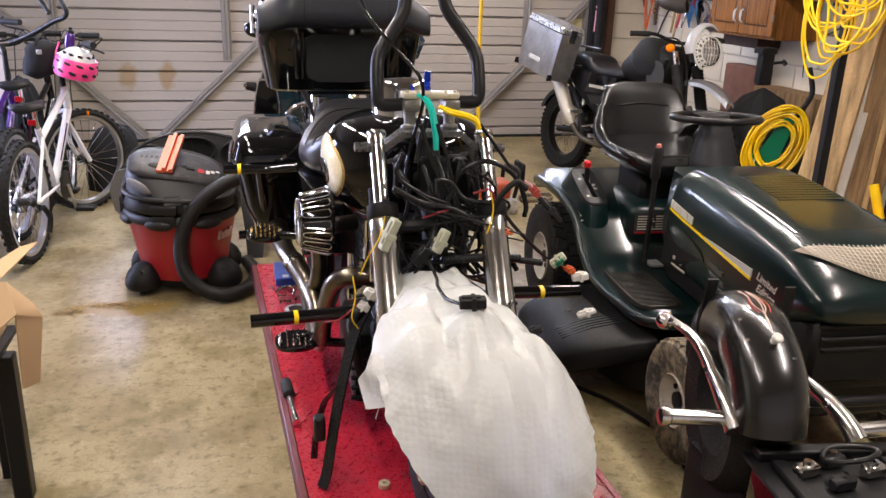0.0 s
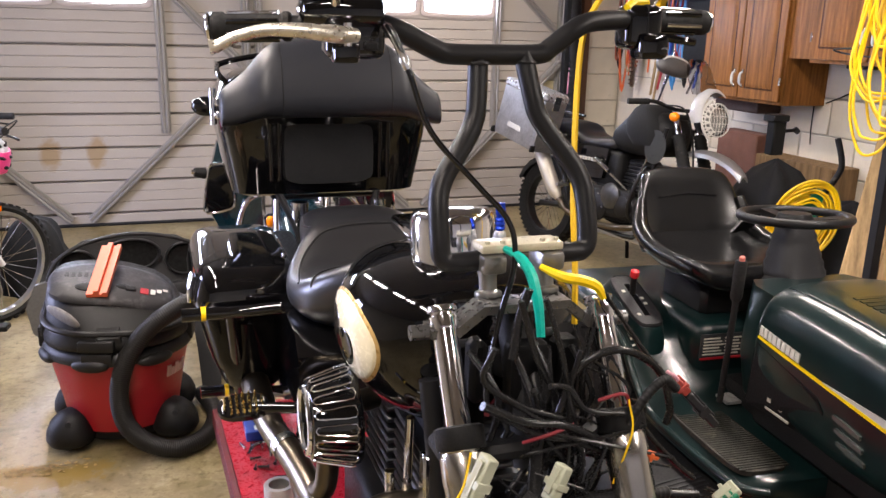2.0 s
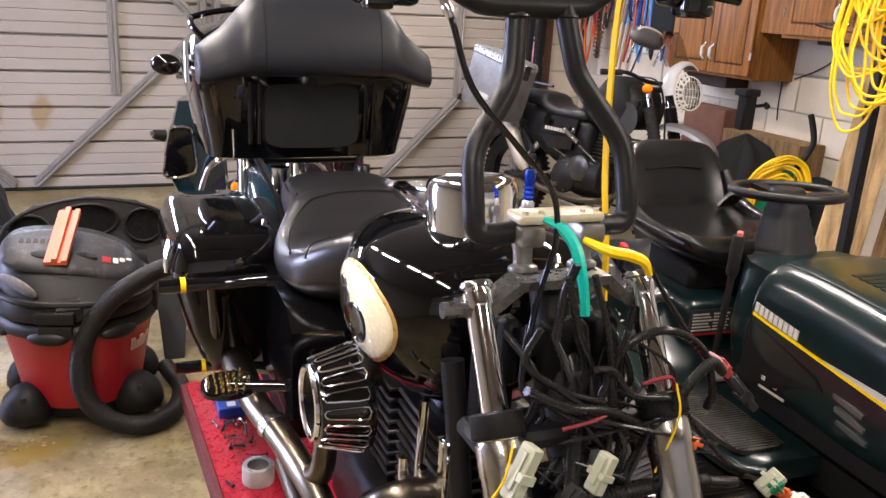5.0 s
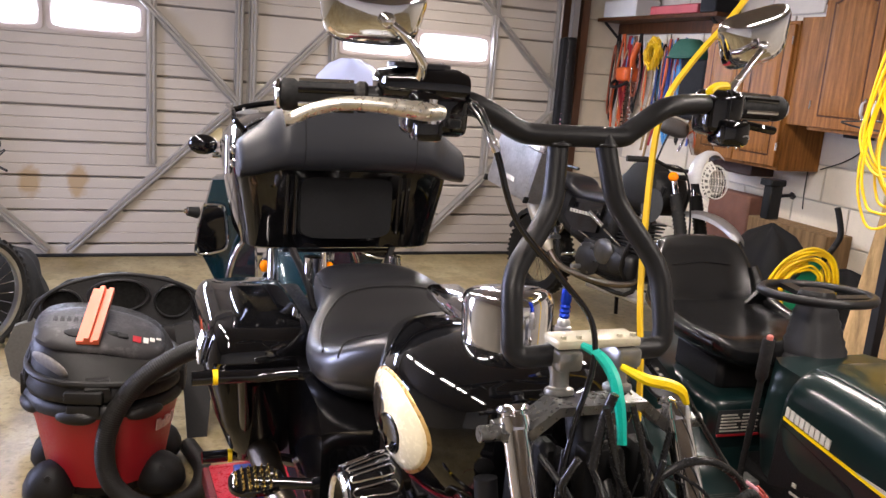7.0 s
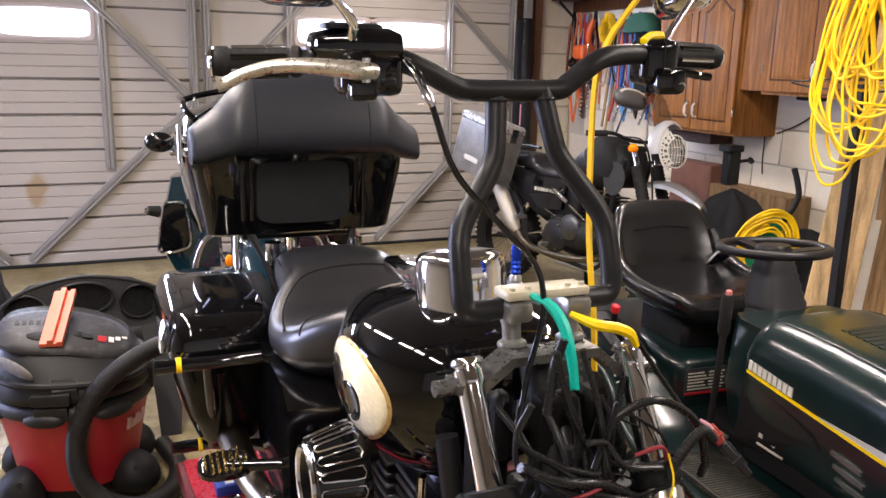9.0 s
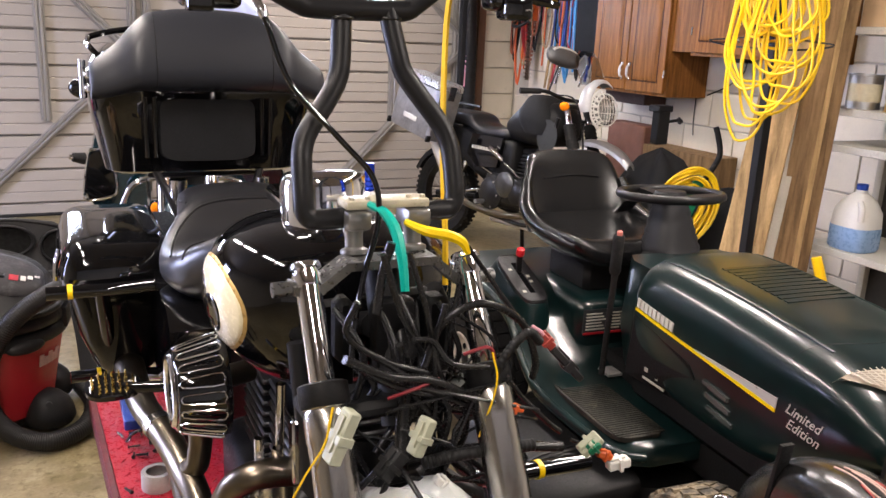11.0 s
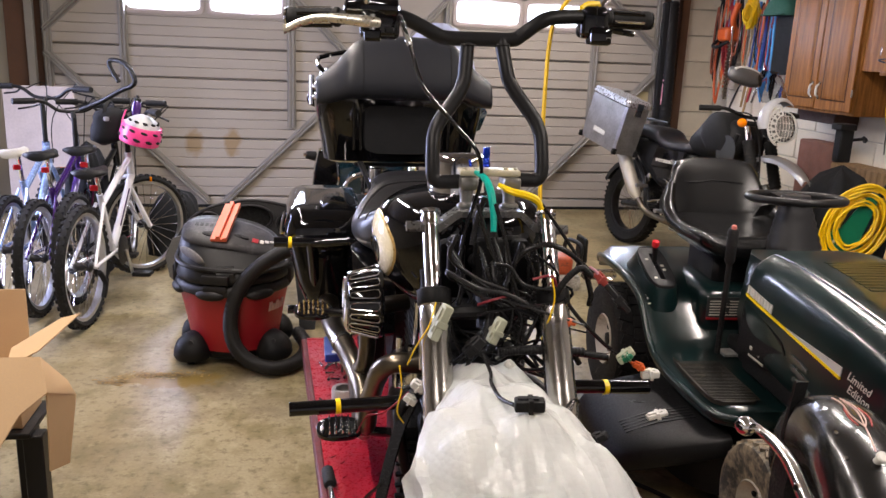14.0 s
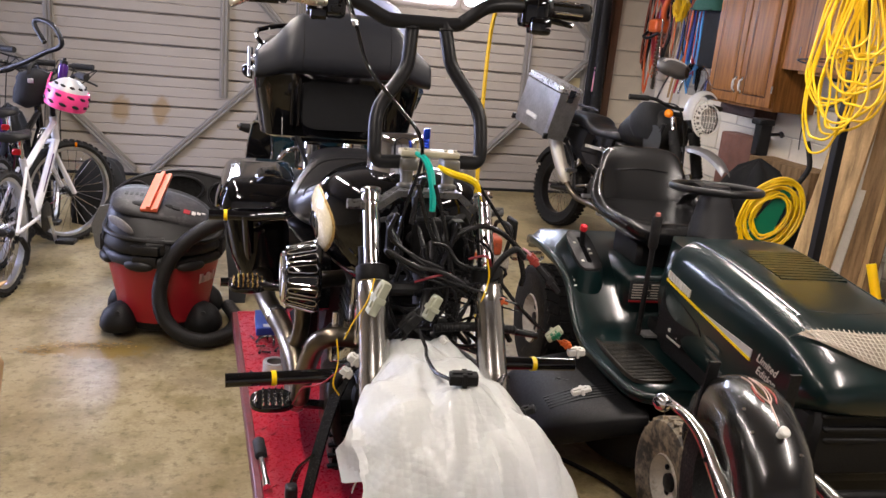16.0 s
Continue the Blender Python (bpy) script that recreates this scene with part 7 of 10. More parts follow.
for a in (218, 322, 38, 142):
    c, t = math.cos(radians(a)), math.sin(radians(a))
    bm = B()
    loft(bm, [oval(VX + 0.225 * c * (1 - 1.2 * max(0.0, z - 0.10)), VY + 0.205 * t, z, r, r, 28, 2.2) for z, r in ((0.030, 0.074), (0.048, 0.083), (0.075, 0.080), (0.105, 0.068), (0.13, 0.048), (0.143, 0.028), (0.147, 0.010))])
    foot = part("caster_foot", bm, MATT, vac)
    part("foot_screw", rod(B(), (VX + 0.225 * c, VY + 0.21 * t - 0.048, 0.112), (VX + 0.225 * c, VY + 0.21 * t - 0.066, 0.117), 0.010, seg=12), DARK_METAL, foot)
    part("caster", rod(B(), (VX + 0.235 * c - 0.014, VY + 0.22 * t, 0.024), (VX + 0.235 * c + 0.014, VY + 0.22 * t, 0.024), 0.024, seg=16), RUBBER, foot)
vac.matrix_basis = VM @ Matrix.Diagonal((1.04, 1.04, 1.07, 1))
hose_pts = catmull([(0.17, 3.80, 0.565), (0.10, 3.77, 0.575), (0.0, 3.74, 0.545), (-0.10, 3.73, 0.475), (-0.175, 3.72, 0.37), (-0.205, 3.71, 0.25), (-0.185, 3.69, 0.14), (-0.11, 3.67, 0.065), (-0.01, 3.66, 0.04), (0.09, 3.74, 0.04), (0.13, 3.92, 0.04), (0.09, 4.12, 0.04)], 64)
bm = B()
tube(bm, hose_pts, [0.0335 if k % 4 < 2 else 0.0325 for k in range(len(hose_pts))], 16)
part("hose", bm, LID, vac, "ribbed black suction hose", sharp=70)
part("hose_cuff", rod(B(), (0.16, 3.795, 0.567), (0.22, 3.85, 0.55), 0.036, seg=18), MATT, vac)
scr = thing("plastic_channel", (-0.235, 3.96, 0.63), "salmon-orange plastic channel piece lying on the vacuum", "plastic piece")
om = Matrix.Translation((-0.235, 3.95, 0.648)) @ pose(0, 0, 0, 22, 0, -10)
bm = B()
loft(bm, [[om @ Vector((x, y, z)) for x, z in ((-0.036, -0.006), (-0.036, 0.008), (-0.012, 0.008), (-0.010, 0.022), (0.006, 0.022), (0.008, 0.006), (0.018, 0.006), (0.020, 0.014), (0.036, 0.014), (0.036, -0.006))] for y in (-0.145, 0.145)])
part("channel", bm, PALE_ORANGE, scr, sharp=20)

# inner fairing leaning behind the vacuum
fair = thing("inner_fairing", (-0.15, 4.45, 0), "removed black inner fairing with round speaker holes", "fairing")
FM = Matrix.Translation((-0.165, 4.53, 0)) @ pose(0, 0, 0, -8, 0, 4) @ Matrix.Diagonal((1, 1, 0.94, 1))
bm = B()
outer = [(-0.40, 0.24), (-0.41, 0.38), (-0.38, 0.47), (-0.33, 0.555), (-0.20, 0.645), (0.0, 0.675), (0.20, 0.645), (0.33, 0.57), (0.37, 0.44), (0.37, 0.02), (0.28, 0.0), (0.24, 0.28), (0.10, 0.33), (-0.10, 0.33), (-0.24, 0.30), (-0.30, 0.20), (-0.38, 0.20)]
holes = [(-0.225, 0.525, 0.075, 0.072), (0.0, 0.565, 0.115, 0.07), (0.225, 0.53, 0.075, 0.072)]
plate(bm, outer, 0.02, FM @ Matrix.Translation((0, 0.03, 0)))
body = part("panel", bm, mat("dusty_black_panel", (0.040, 0.040, 0.041), 0.5, 0, 0.3, 9, 120), fair)
for cx, cz, rx, rz in holes:
    bm = B()
    rings = []
    for y, g in ((0.03, 1.14), (0.012, 1.12), (0.008, 1.05), (0.012, 1.0), (0.028, 0.96)):
        rings.append([FM @ Vector((cx + rx * g * math.cos(k * math.tau / 32), y, cz + rz * g * math.sin(k * math.tau / 32))) for k in range(32)])
    loft(bm, rings, cap=False)
    part("speaker_ring", bm, GREY_PLASTIC, body)
    bm = B()
    loft(bm, [[FM @ Vector((cx + rx * 0.985 * math.cos(k * math.tau / 32), y, cz + rz * 0.985 * math.sin(k * math.tau / 32))) for k in range(32)] for y in (0.024, 0.0285)])
    part("hole", bm, mat("deep_black", (0.004, 0.004, 0.004), 0.9), body)
for pts in ([(-0.36, -0.01, 0.34), (-0.35, -0.02, 0.46), (-0.30, -0.02, 0.57), (-0.18, -0.02, 0.64), (0.0, -0.02, 0.67), (0.18, -0.02, 0.64), (0.32, -0.02, 0.57), (0.37, -0.02, 0.45), (0.37, -0.02, 0.2), (0.36, 0, 0.03)],):
    part("edge_roll", tube(B(), [FM @ Vector(p) for p in pts], 0.009, 10, 4), GREY_PLASTIC, body)
part("side_wing", loft(B(), [[FM @ Vector((x, y, z)) for x, z in ((-0.42, 0.24), (-0.44, 0.36), (-0.40, 0.46), (-0.33, 0.48), (-0.28, 0.40), (-0.30, 0.22), (-0.38, 0.20))] for y in (-0.035, -0.02, 0.028)]), mat("scuffed_grey_wing", (0.10, 0.10, 0.097), 0.45, 0, 0.3, 7, 100), body, "scuffed grey side wing")
part("lower_leg", loft(B(), [[Vector((x, y + dy, z)) for x, y, z in ((0.05, 4.50, 0.42), (0.205, 4.50, 0.44), (0.20, 4.36, 0.20), (0.175, 4.27, 0.0), (0.095, 4.27, 0.0), (0.085, 4.34, 0.16))] for dy in (0.0, 0.03)]), MATT, body)
part("dash_box", block(B(), (-0.12, -0.03, 0.36), (0.12, 0.03, 0.47), 0.012, FM, 2), MATT, body)
part("dash_box", block(B(), (0.16, -0.03, 0.33), (0.34, 0.03, 0.42), 0.012, FM, 2), GREY_PLASTIC, body)
part("dash_box", block(B(), (-0.34, -0.03, 0.33), (-0.16, 0.03, 0.42), 0.012, FM, 2), GREY_PLASTIC, body)

# ---- cabinets and right-hand wall ----
def wood(name, colour, rough, ring=9.0):
    """Wood grain running along the object's z."""
    m = mat(name, colour, rough, 0, 0.16, 3, 70, bump=0.0005)
    n, l = m.node_tree.nodes, m.node_tree.links
    bs = n["Principled BSDF"]
    bs.inputs["Specular IOR Level"].default_value = 0.14
    base = bs.inputs["Base Color"].links[0].from_socket
    co = n.new("ShaderNodeTexCoord")
    mp = n.new("ShaderNodeMapping")
    mp.inputs["Scale"].default_value = (ring * 3, ring * 3, ring * 0.22)
    l.new(co.outputs["Object"], mp.inputs["Vector"])
    g = n.new("ShaderNodeTexNoise")
    g.inputs["Scale"].default_value = 1.6
    g.inputs["Detail"].default_value = 6
    g.inputs["Roughness"].default_value = 0.65
    l.new(mp.outputs[0], g.inputs["Vector"])
    r = n.new("ShaderNodeMapRange")
    r.inputs["From Min"].default_value, r.inputs["From Max"].default_value = 0.32, 0.7
    r.inputs["To Min"].default_value, r.inputs["To Max"].default_value = 0.5, 1.3
    l.new(g.outputs["Fac"], r.inputs["Value"])
    s = n.new("ShaderNodeVectorMath")
    s.operation = "SCALE"
    l.new(base, s.inputs[0])
    l.new(r.outputs[0], s.inputs["Scale"])
    l.new(s.outputs[0], bs.inputs["Base Color"])
    return m


OAK = wood("stained_oak", (0.245, 0.101, 0.024), 0.44)
PINE = wood("raw_pine", (0.46, 0.31, 0.15), 0.65, 6)
OLD_PINE = wood("weathered_board", (0.26, 0.165, 0.085), 0.7, 7)
# dark shelf wood, also used for the shade in the door grooves
WALNUT = wood("dark_wood_groove_shade", (0.07, 0.026, 0.009), 0.4)
CAB_X = 3.60


def cabinet(y0, y1, z0, z1, doors):
    """A wall cabinet whose arched-panel doors face the room."""
    cab = thing("wall_cabinet", (3.77, (y0 + y1) / 2, z0), "brown stained oak wall cabinet with arched raised-panel doors", "cabinet", "oak wall cabinets")
    part("carcass", block(B(), (CAB_X + 0.022, y0, z0), (X_WALL, y1, z1), 0.002), OAK, cab)
    w = (y1 - y0 - 0.03) / doors
    for k in range(doors):
        a = y0 + 0.015 + w * k + 0.004
        b = a + w - 0.008
        bm = B()
        block(bm, (CAB_X, a, z0 + 0.02), (CAB_X + 0.02, b, z1 - 0.02), 0.004)
        d = part("door", bm, OAK, cab)
        # arched raised panel
        ins = 0.062
        mid, hw = (a + b) / 2, (b - a) / 2 - ins
        zt, zb = z1 - 0.13, z0 + 0.085

        def arch(g):
            pts = []
            pts += [(mid - hw + g, zb + g), (mid + hw - g, zb + g), (mid + hw - g, zt - 0.02)]
            for i in range(17):
                u = 1 - 2 * i / 16
                rise = 0.075 * (math.cos(u * math.pi) + 1) / 2 if abs(u) < 1 else 0
                pts.append((mid + u * (hw - g), zt + rise - g))
            pts.append((mid - hw + g, zt - 0.02))
            return pts
        # nearly flush dark strip: the groove's shade is put into its colour
        bm = B()
        loft(bm, [[Vector((CAB_X + dx, y, z)) for y, z in arch(g)] for dx, g in ((0.001, -0.004), (-0.0012, 0.0), (0.0, 0.008), (0.0, 0.010))], cap=False)
        part("groove_shade", bm, WALNUT, d)
        bm = B()
        loft(bm, [[Vector((CAB_X + dx, y, z)) for y, z in arch(g)] for dx, g in ((0.002, 0.012), (-0.001, 0.013), (-0.006, 0.035), (-0.0065, 0.04))])
        part("raised_panel", bm, OAK, d, sharp=15)
        hy = b - 0.035 if k % 2 == 0 else a + 0.035
        bm = B()
        tube(bm, [(CAB_X, hy, z0 + 0.10), (CAB_X - 0.022, hy, z0 + 0.115), (CAB_X - 0.024, hy, z0 + 0.145), (CAB_X - 0.022, hy, z0 + 0.175), (CAB_X, hy, z0 + 0.19)], [0.005, 0.007, 0.0095, 0.007, 0.005], 10, 3)
        part("handle", bm, WHITE, d, "white ceramic pull")
        for zz in (z0 + 0.095, z0 + 0.195):
            part("backplate", ball(B(), (CAB_X - 0.003, hy, zz), (0.006, 0.009, 0.012), seg=8), CHROME, d)
        for zz in (z0 + 0.12, z1 - 0.14):
            part("hinge", block(B(), (CAB_X - 0.006, (a if k % 2 == 0 else b) - 0.006, zz), (CAB_X + 0.002, (a if k % 2 == 0 else b) + 0.006, zz + 0.05), 0.002), CHROME, d)
    return cab


cabinet(4.98, 5.80, 1.13, 2.03, 2)
cabinet(3.90, 4.80, 1.40, 2.25, 2)
part("spacer", block(B(), (CAB_X + 0.03, 4.80, 1.42), (X_WALL, 4.98, 2.05)), OAK, bpy.data.objects["wall_cabinet"])
# cable tails below the cabinets
for pts in ([(3.92, 4.62, 1.40), (3.93, 4.66, 1.30), (3.935, 4.78, 1.22), (3.935, 4.95, 1.15)], [(3.935, 5.05, 1.13), (3.935, 5.05, 0.98), (3.935, 5.04, 0.88)]):
    solo("cable", tube(B(), pts, 0.004, 6, 5), MATT, "thin dark cable along the block wall", "cable", "wall cables")
pl = thing("power_strip", (3.85, 4.62, 1.375), "small dark power adapter under a cabinet", "adapter")
part("adapter_body", block(B(), (3.80, 4.55, 1.372), (3.90, 4.70, 1.40), 0.006), MATT, pl)

# shelf with hanging tools by the garage door
shelf = thing("tool_shelf", (3.80, 6.7, 2.05), "dark wooden shelf with hooks on the block wall", "shelf")
part("board", block(B(), (3.68, 5.85, 2.09), (X_WALL, 7.45, 2.12), 0.003), WALNUT, shelf)
part("hook_rail", block(B(), (3.90, 5.85, 2.0), (X_WALL, 7.45, 2.09), 0.003), WALNUT, shelf)
for y in (5.95, 7.38):
    part("bracket", tube(B(), [(X_WALL - 0.01, y, 1.90), (3.72, y, 2.085)], 0, flat=(0.03, 0.012)), MATT, shelf)
for y0, y1, h, mt, lab in ((6.9, 7.4, 0.14, WHITE, "white carton with a red corner"), (6.1, 6.7, 0.07, mat("red_lid", (0.45, 0.08, 0.09), 0.4), "flat red plastic case"), (5.9, 6.08, 0.1, CLOTH, "dark folded cloth on the shelf")):
    solo("carton", block(B(), (3.70, y0, 2.121), (3.93, y1, 2.12 + h), 0.008), mt, lab, "box", "things on the shelf")


def hung(name, pts, r, material, label, cat, smooth=5, flat=None, closed=False):
    return solo(name, tube(B(), pts, r, 8, smooth, closed=closed, flat=flat), material, label, cat, "tools hung on the wall")


rng = random.Random(5)
WX = 3.87
for y, zt, zb, mt in ((7.36, 2.0, 1.25, SLEEVE), (7.28, 2.0, 1.05, ORANGE), (7.18, 1.98, 1.32, RED_VAC), (7.10, 1.98, 1.18, mat("brown_cord", (0.2, 0.06, 0.03), 0.6)), (7.02, 2.0, 1.35, SLEEVE), (6.60, 1.95, 1.30, BLUE), (6.52, 1.95, 1.12, mat("light_blue_rope", (0.05, 0.25, 0.55), 0.7)), (6.45, 1.9, 1.28, mat("dark_red_cord", (0.3, 0.015, 0.02), 0.6)), (6.36, 1.95, 1.15, SLEEVE)):
    for k in range(3):
        o = rng.uniform(-0.02, 0.02)
        hung("hanging_cord", [(WX, y, zt), (WX - 0.02 + o, y - 0.05 - 0.01 * k, (zt + zb) / 2), (WX - 0.03, y - 0.03, zb + 0.02 * k), (WX - 0.02 - o, y + 0.04, (zt * 0.4 + zb * 0.6)), (WX, y + 0.02, zt)], 0.008, mt, "looped cord hung on a wall hook", "cord")
saw = thing("hedge_trimmer", (3.80, 7.1, 1.2), "orange hedge trimmer hanging on the wall", "hedge trimmer")
part("trimmer_body", block(B(), (3.74, 7.0, 1.60), (3.90, 7.17, 1.72), 0.03, None, 3), ORANGE, saw)
part("trimmer_grip", tube(B(), [(3.82, 7.02, 1.70), (3.78, 6.98, 1.80), (3.80, 6.95, 1.92)], 0.025, 10, 4), ORANGE, saw)
part("guard_loop", tube(B(), [(3.76, 6.98, 1.60), (3.70, 7.05, 1.55), (3.72, 7.18, 1.56), (3.80, 7.22, 1.62)], 0.014, 10, 4), MATT, saw)
part("blade", block(B(), (3.83, 7.05, 1.10), (3.845, 7.11, 1.60), 0.002), STEEL, saw)
for k in range(14):
    part("tooth", block(B(), (3.826, 7.028, 1.12 + 0.034 * k), (3.85, 7.132, 1.132 + 0.034 * k), 0.001), CHROME, saw)
bm = B()
for k in range(46):
    c = Vector((3.80, 6.72, 1.85))
    a, b = rng.uniform(0, math.tau), rng.uniform(0, math.tau)
    p = [c + Vector((0.04 * rng.uniform(-1, 1), 0.10 * math.cos(a + i * 1.3) * rng.uniform(0.5, 1), 0.13 * math.sin(a + i * 1.3) * rng.uniform(0.5, 1.1) - 0.02)) for i in range(4)]
    tube(bm, p, 0.0045, 5, 4)
solo("rope_tangle", bm, YELLOW, "tangled bundle of thin yellow rope hung on the wall", "rope")
cap = thing("green_cap", (3.8, 6.3, 1.85), "dark green cap hung on the wall", "cap")
bm = B()
loft(bm, [oval(3.82, 6.30, z, rx, ry, 24, 2.3) for z, rx, ry in ((1.80, 0.10, 0.19), (1.84, 0.10, 0.19), (1.90, 0.085, 0.16), (1.945, 0.05, 0.10), (1.95, 0.02, 0.04))])
part("crown", bm, mat("green_cloth", (0.02, 0.09, 0.06), 0.85), cap)
part("brim", block(B(), (3.72, 6.15, 1.80), (3.80, 6.45, 1.812), 0.004), mat("green_brim", (0.02, 0.09, 0.06), 0.8), cap)
solo("black_coat", block(B(), (3.80, 6.05, 1.35), (3.93, 6.35, 1.80), 0.03, None, 3), CLOTH, "dark cloth bag hanging on the wall", "bag")
for y, z0, z1, mt in ((6.85, 1.05, 1.55, PINE), (6.78, 1.0, 1.5, PINE), (6.68, 1.10, 1.62, RED_VAC), (6.25, 1.15, 1.5, BLUE), (6.2, 1.1, 1.45, STEEL), (6.58, 1.1, 1.5, STEEL)):
    solo("hand_tool", rod(B(), (3.93, y, z1), (3.86, y + rng.uniform(-0.12, 0.12), z0), 0.014, 0.01, 10), mt, "long-handled hand tool hung on the wall", "hand tool", "hand tools")
SHADES = [SLEEVE, mat("navy_cord", (0.02, 0.05, 0.2), 0.6), mat("sky_rope", (0.08, 0.3, 0.6), 0.7), mat("rust_cord", (0.28, 0.07, 0.03), 0.6), mat("maroon_cord", (0.2, 0.015, 0.02), 0.6), ORANGE, mat("tan_rope", (0.4, 0.28, 0.15), 0.8), GREYPAINT, STEEL]
for k in range(34):
    y = 5.95 + 1.42 * k / 34 + rng.uniform(-0.02, 0.02)
    zt, ln = rng.uniform(1.86, 2.0), rng.uniform(0.25, 0.75)
    x0 = rng.uniform(3.80, 3.92)
    if k % 3:
        pts = [(x0, y, zt), (x0 - 0.01, y + rng.uniform(-0.04, 0.04), zt - ln * 0.5), (x0, y + rng.uniform(-0.05, 0.05), zt - ln)]
        hung("hanging_cord", pts, rng.uniform(0.006, 0.012), SHADES[k % len(SHADES)], "narrow cord hanging straight from a hook", "cord")
    else:
        w = rng.uniform(0.03, 0.07)
        pts = [(x0, y, zt), (x0, y - w, zt - ln * 0.4), (x0 - 0.01, y - w * 0.8, zt - ln * 0.9), (x0 - 0.01, y, zt - ln), (x0, y + w, zt - ln * 0.8), (x0, y + w * 0.8, zt - ln * 0.35)]
        hung("hanging_cord", pts, 0.007, SHADES[(k * 2) % len(SHADES)], "closed loop of cord hung on a wall hook", "cord", closed=True)
sleeve = thing("rod_sleeve", (3.40, 7.36, 0.35), "tall black corrugated tube leaning by the door", "tube")
pts = catmull([(3.40, 7.34, 0.0), (3.405, 7.35, 1.0), (3.39, 7.38, 1.93)], 60)
part("tube", tube(B(), pts, [0.062 if k % 3 else 0.056 for k in range(len(pts))], 18), MATT, sleeve, sharp=75)
part("sleeve_flap", block(B(), (3.30, 7.33, 0.4), (3.35, 7.39, 1.92), 0.01), CLOTH, sleeve)
part("red_stripe", rod(B(), (3.345, 7.32, 1.02), (3.37, 7.345, 1.52), 0.006), mat("pink_stripe", (0.75, 0.35, 0.45), 0.4), sleeve, "pink strip")

# lumber, post with coiled cord
for x, y, tx, w, d, mt, face in ((2.978, 3.672, 3.345, 0.155, 0.022, PINE, (0.6, -0.8)), (3.062, 3.59, 3.345, 0.045, 0.09, PINE, (0.6, -0.8)), (3.112, 3.57, 3.37, 0.05, 0.035, GREYPAINT, (0.6, -0.8)), (3.19, 3.53, 3.315, 0.10, 0.03, OLD_PINE, (0.6, -0.8)), (3.235, 3.50, 3.345, 0.05, 0.04, PINE, (0.7, -0.7)), (3.275, 3.52, 3.40, 0.12, 0.025, OLD_PINE, (0.6, -0.8)), (3.30, 3.66, 3.52, 0.16, 0.03, OLD_PINE, (0.6, -0.8))):
    wide = Vector((face[0], face[1], 0)).normalized() * w / 2
    thick = Vector((-face[1], face[0], 0)).normalized() * d / 2
    bm = loft(B(), [[Vector((cx, y, z)) + wide * i + thick * j for i, j in ((-1, -0.8), (-0.97, -1), (0.97, -1), (1, -0.8), (1, 0.8), (0.97, 1), (-0.97, 1), (-1, 0.8))] for cx, z in ((x, 0.0), (tx, 2.3))])
    ob = new("lumber", mesh_of("lumber", bm, mt))
    tagged(ob, {PINE: "pale raw pine board leaning by the post", OLD_PINE: "weathered brown timber board leaning by the rack"}.get(mt, "grey painted timber board leaning by the post"), "board", "leaning timber")
post = thing("steel_post", (3.0, 3.56, 0), "black steel post holding a coiled yellow cord", "post")
part("pole", block(B(), (2.977, 3.533, 0), (3.023, 3.58, CEILING - 0.001), 0.004), SATIN, post)
part("base_plate", block(B(), (2.92, 3.48, 0), (3.08, 3.64, 0.012), 0.003), SATIN, post)
part("hook", tube(B(), [(2.99, 3.53, 1.90), (2.95, 3.50, 1.90), (2.90, 3.49, 1.905), (2.88, 3.48, 1.94)], 0.008, 8, 3), SATIN, post)
for s in (-1, 1):
    part("hook_wire", tube(B(), [(2.98, 3.55, 1.52), (2.95 + 0.05 * s, 3.55 - 0.22 * s, 1.50), (2.95 + 0.06 * s, 3.55 - 0.30 * s, 1.49), (2.97 + 0.04 * s, 3.55 - 0.2 * s, 1.47), (2.985, 3.55, 1.46)], 0.004, 6, 4), SATIN, post)
coil = thing("extension_cord", (2.90, 3.53, 1.07), "long yellow extension cord hung in loops on a post", "extension cord")
rng = random.Random(9)
for k in range(23):
    w0, drop = rng.uniform(0.08, 0.145), rng.uniform(0.34, 0.84)
    oy = rng.uniform(-0.06, 0.06)
    ox = rng.uniform(-0.05, 0.03)
    top = Vector((2.93 + ox * 0.3, 3.475 + oy * 0.3, 1.915))
    low = 1.915 - drop
    lean = Vector((0.25, -0.43, 0)).normalized()
    pts = []
    for a, f in ((0, 1), (0.55, 0.8), (0.95, 0.45), (1.0, 0.2), (0.6, 0.03), (0.0, -0.01), (-0.6, 0.03), (-1.0, 0.2), (-0.95, 0.45), (-0.55, 0.8)):
        wob = Vector((rng.uniform(-0.012, 0.012), rng.uniform(-0.012, 0.012), rng.uniform(-0.012, 0.012)))
        pts.append(Vector((top.x + ox, top.y + oy, 0)) + lean * (a * w0) + Vector((-0.03 * (1 - abs(a)), 0, low + drop * f)) + wob * (0.3 if f == 1 else 1))
    part("loop", tube(B(), pts, 0.0062, 7, 5, closed=True), YELLOW, coil)

# storage rack with a jug, tins
rack = thing("storage_rack", (3.68, 3.0, 0), "pale grey painted wooden storage rack", "shelf unit")
for y in (2.35, 3.585):
    for x in (3.44, 3.90):
        part("upright", block(B(), (x - 0.02, y - 0.02, 0), (x + 0.02, y + 0.02, 2.3), 0.003), GREYPAINT, rack)
for z in (0.10, 0.51, 1.005, 1.175, 1.545):
    part("shelf", block(B(), (3.418, 2.34, z), (3.92, 3.607, z + 0.035), 0.003), GREYPAINT, rack)
part("back_panel", block(B(), (3.925, 2.34, 0), (3.94, 3.607, 2.3)), mat("dark_panel", (0.05, 0.048, 0.045), 0.8), rack)
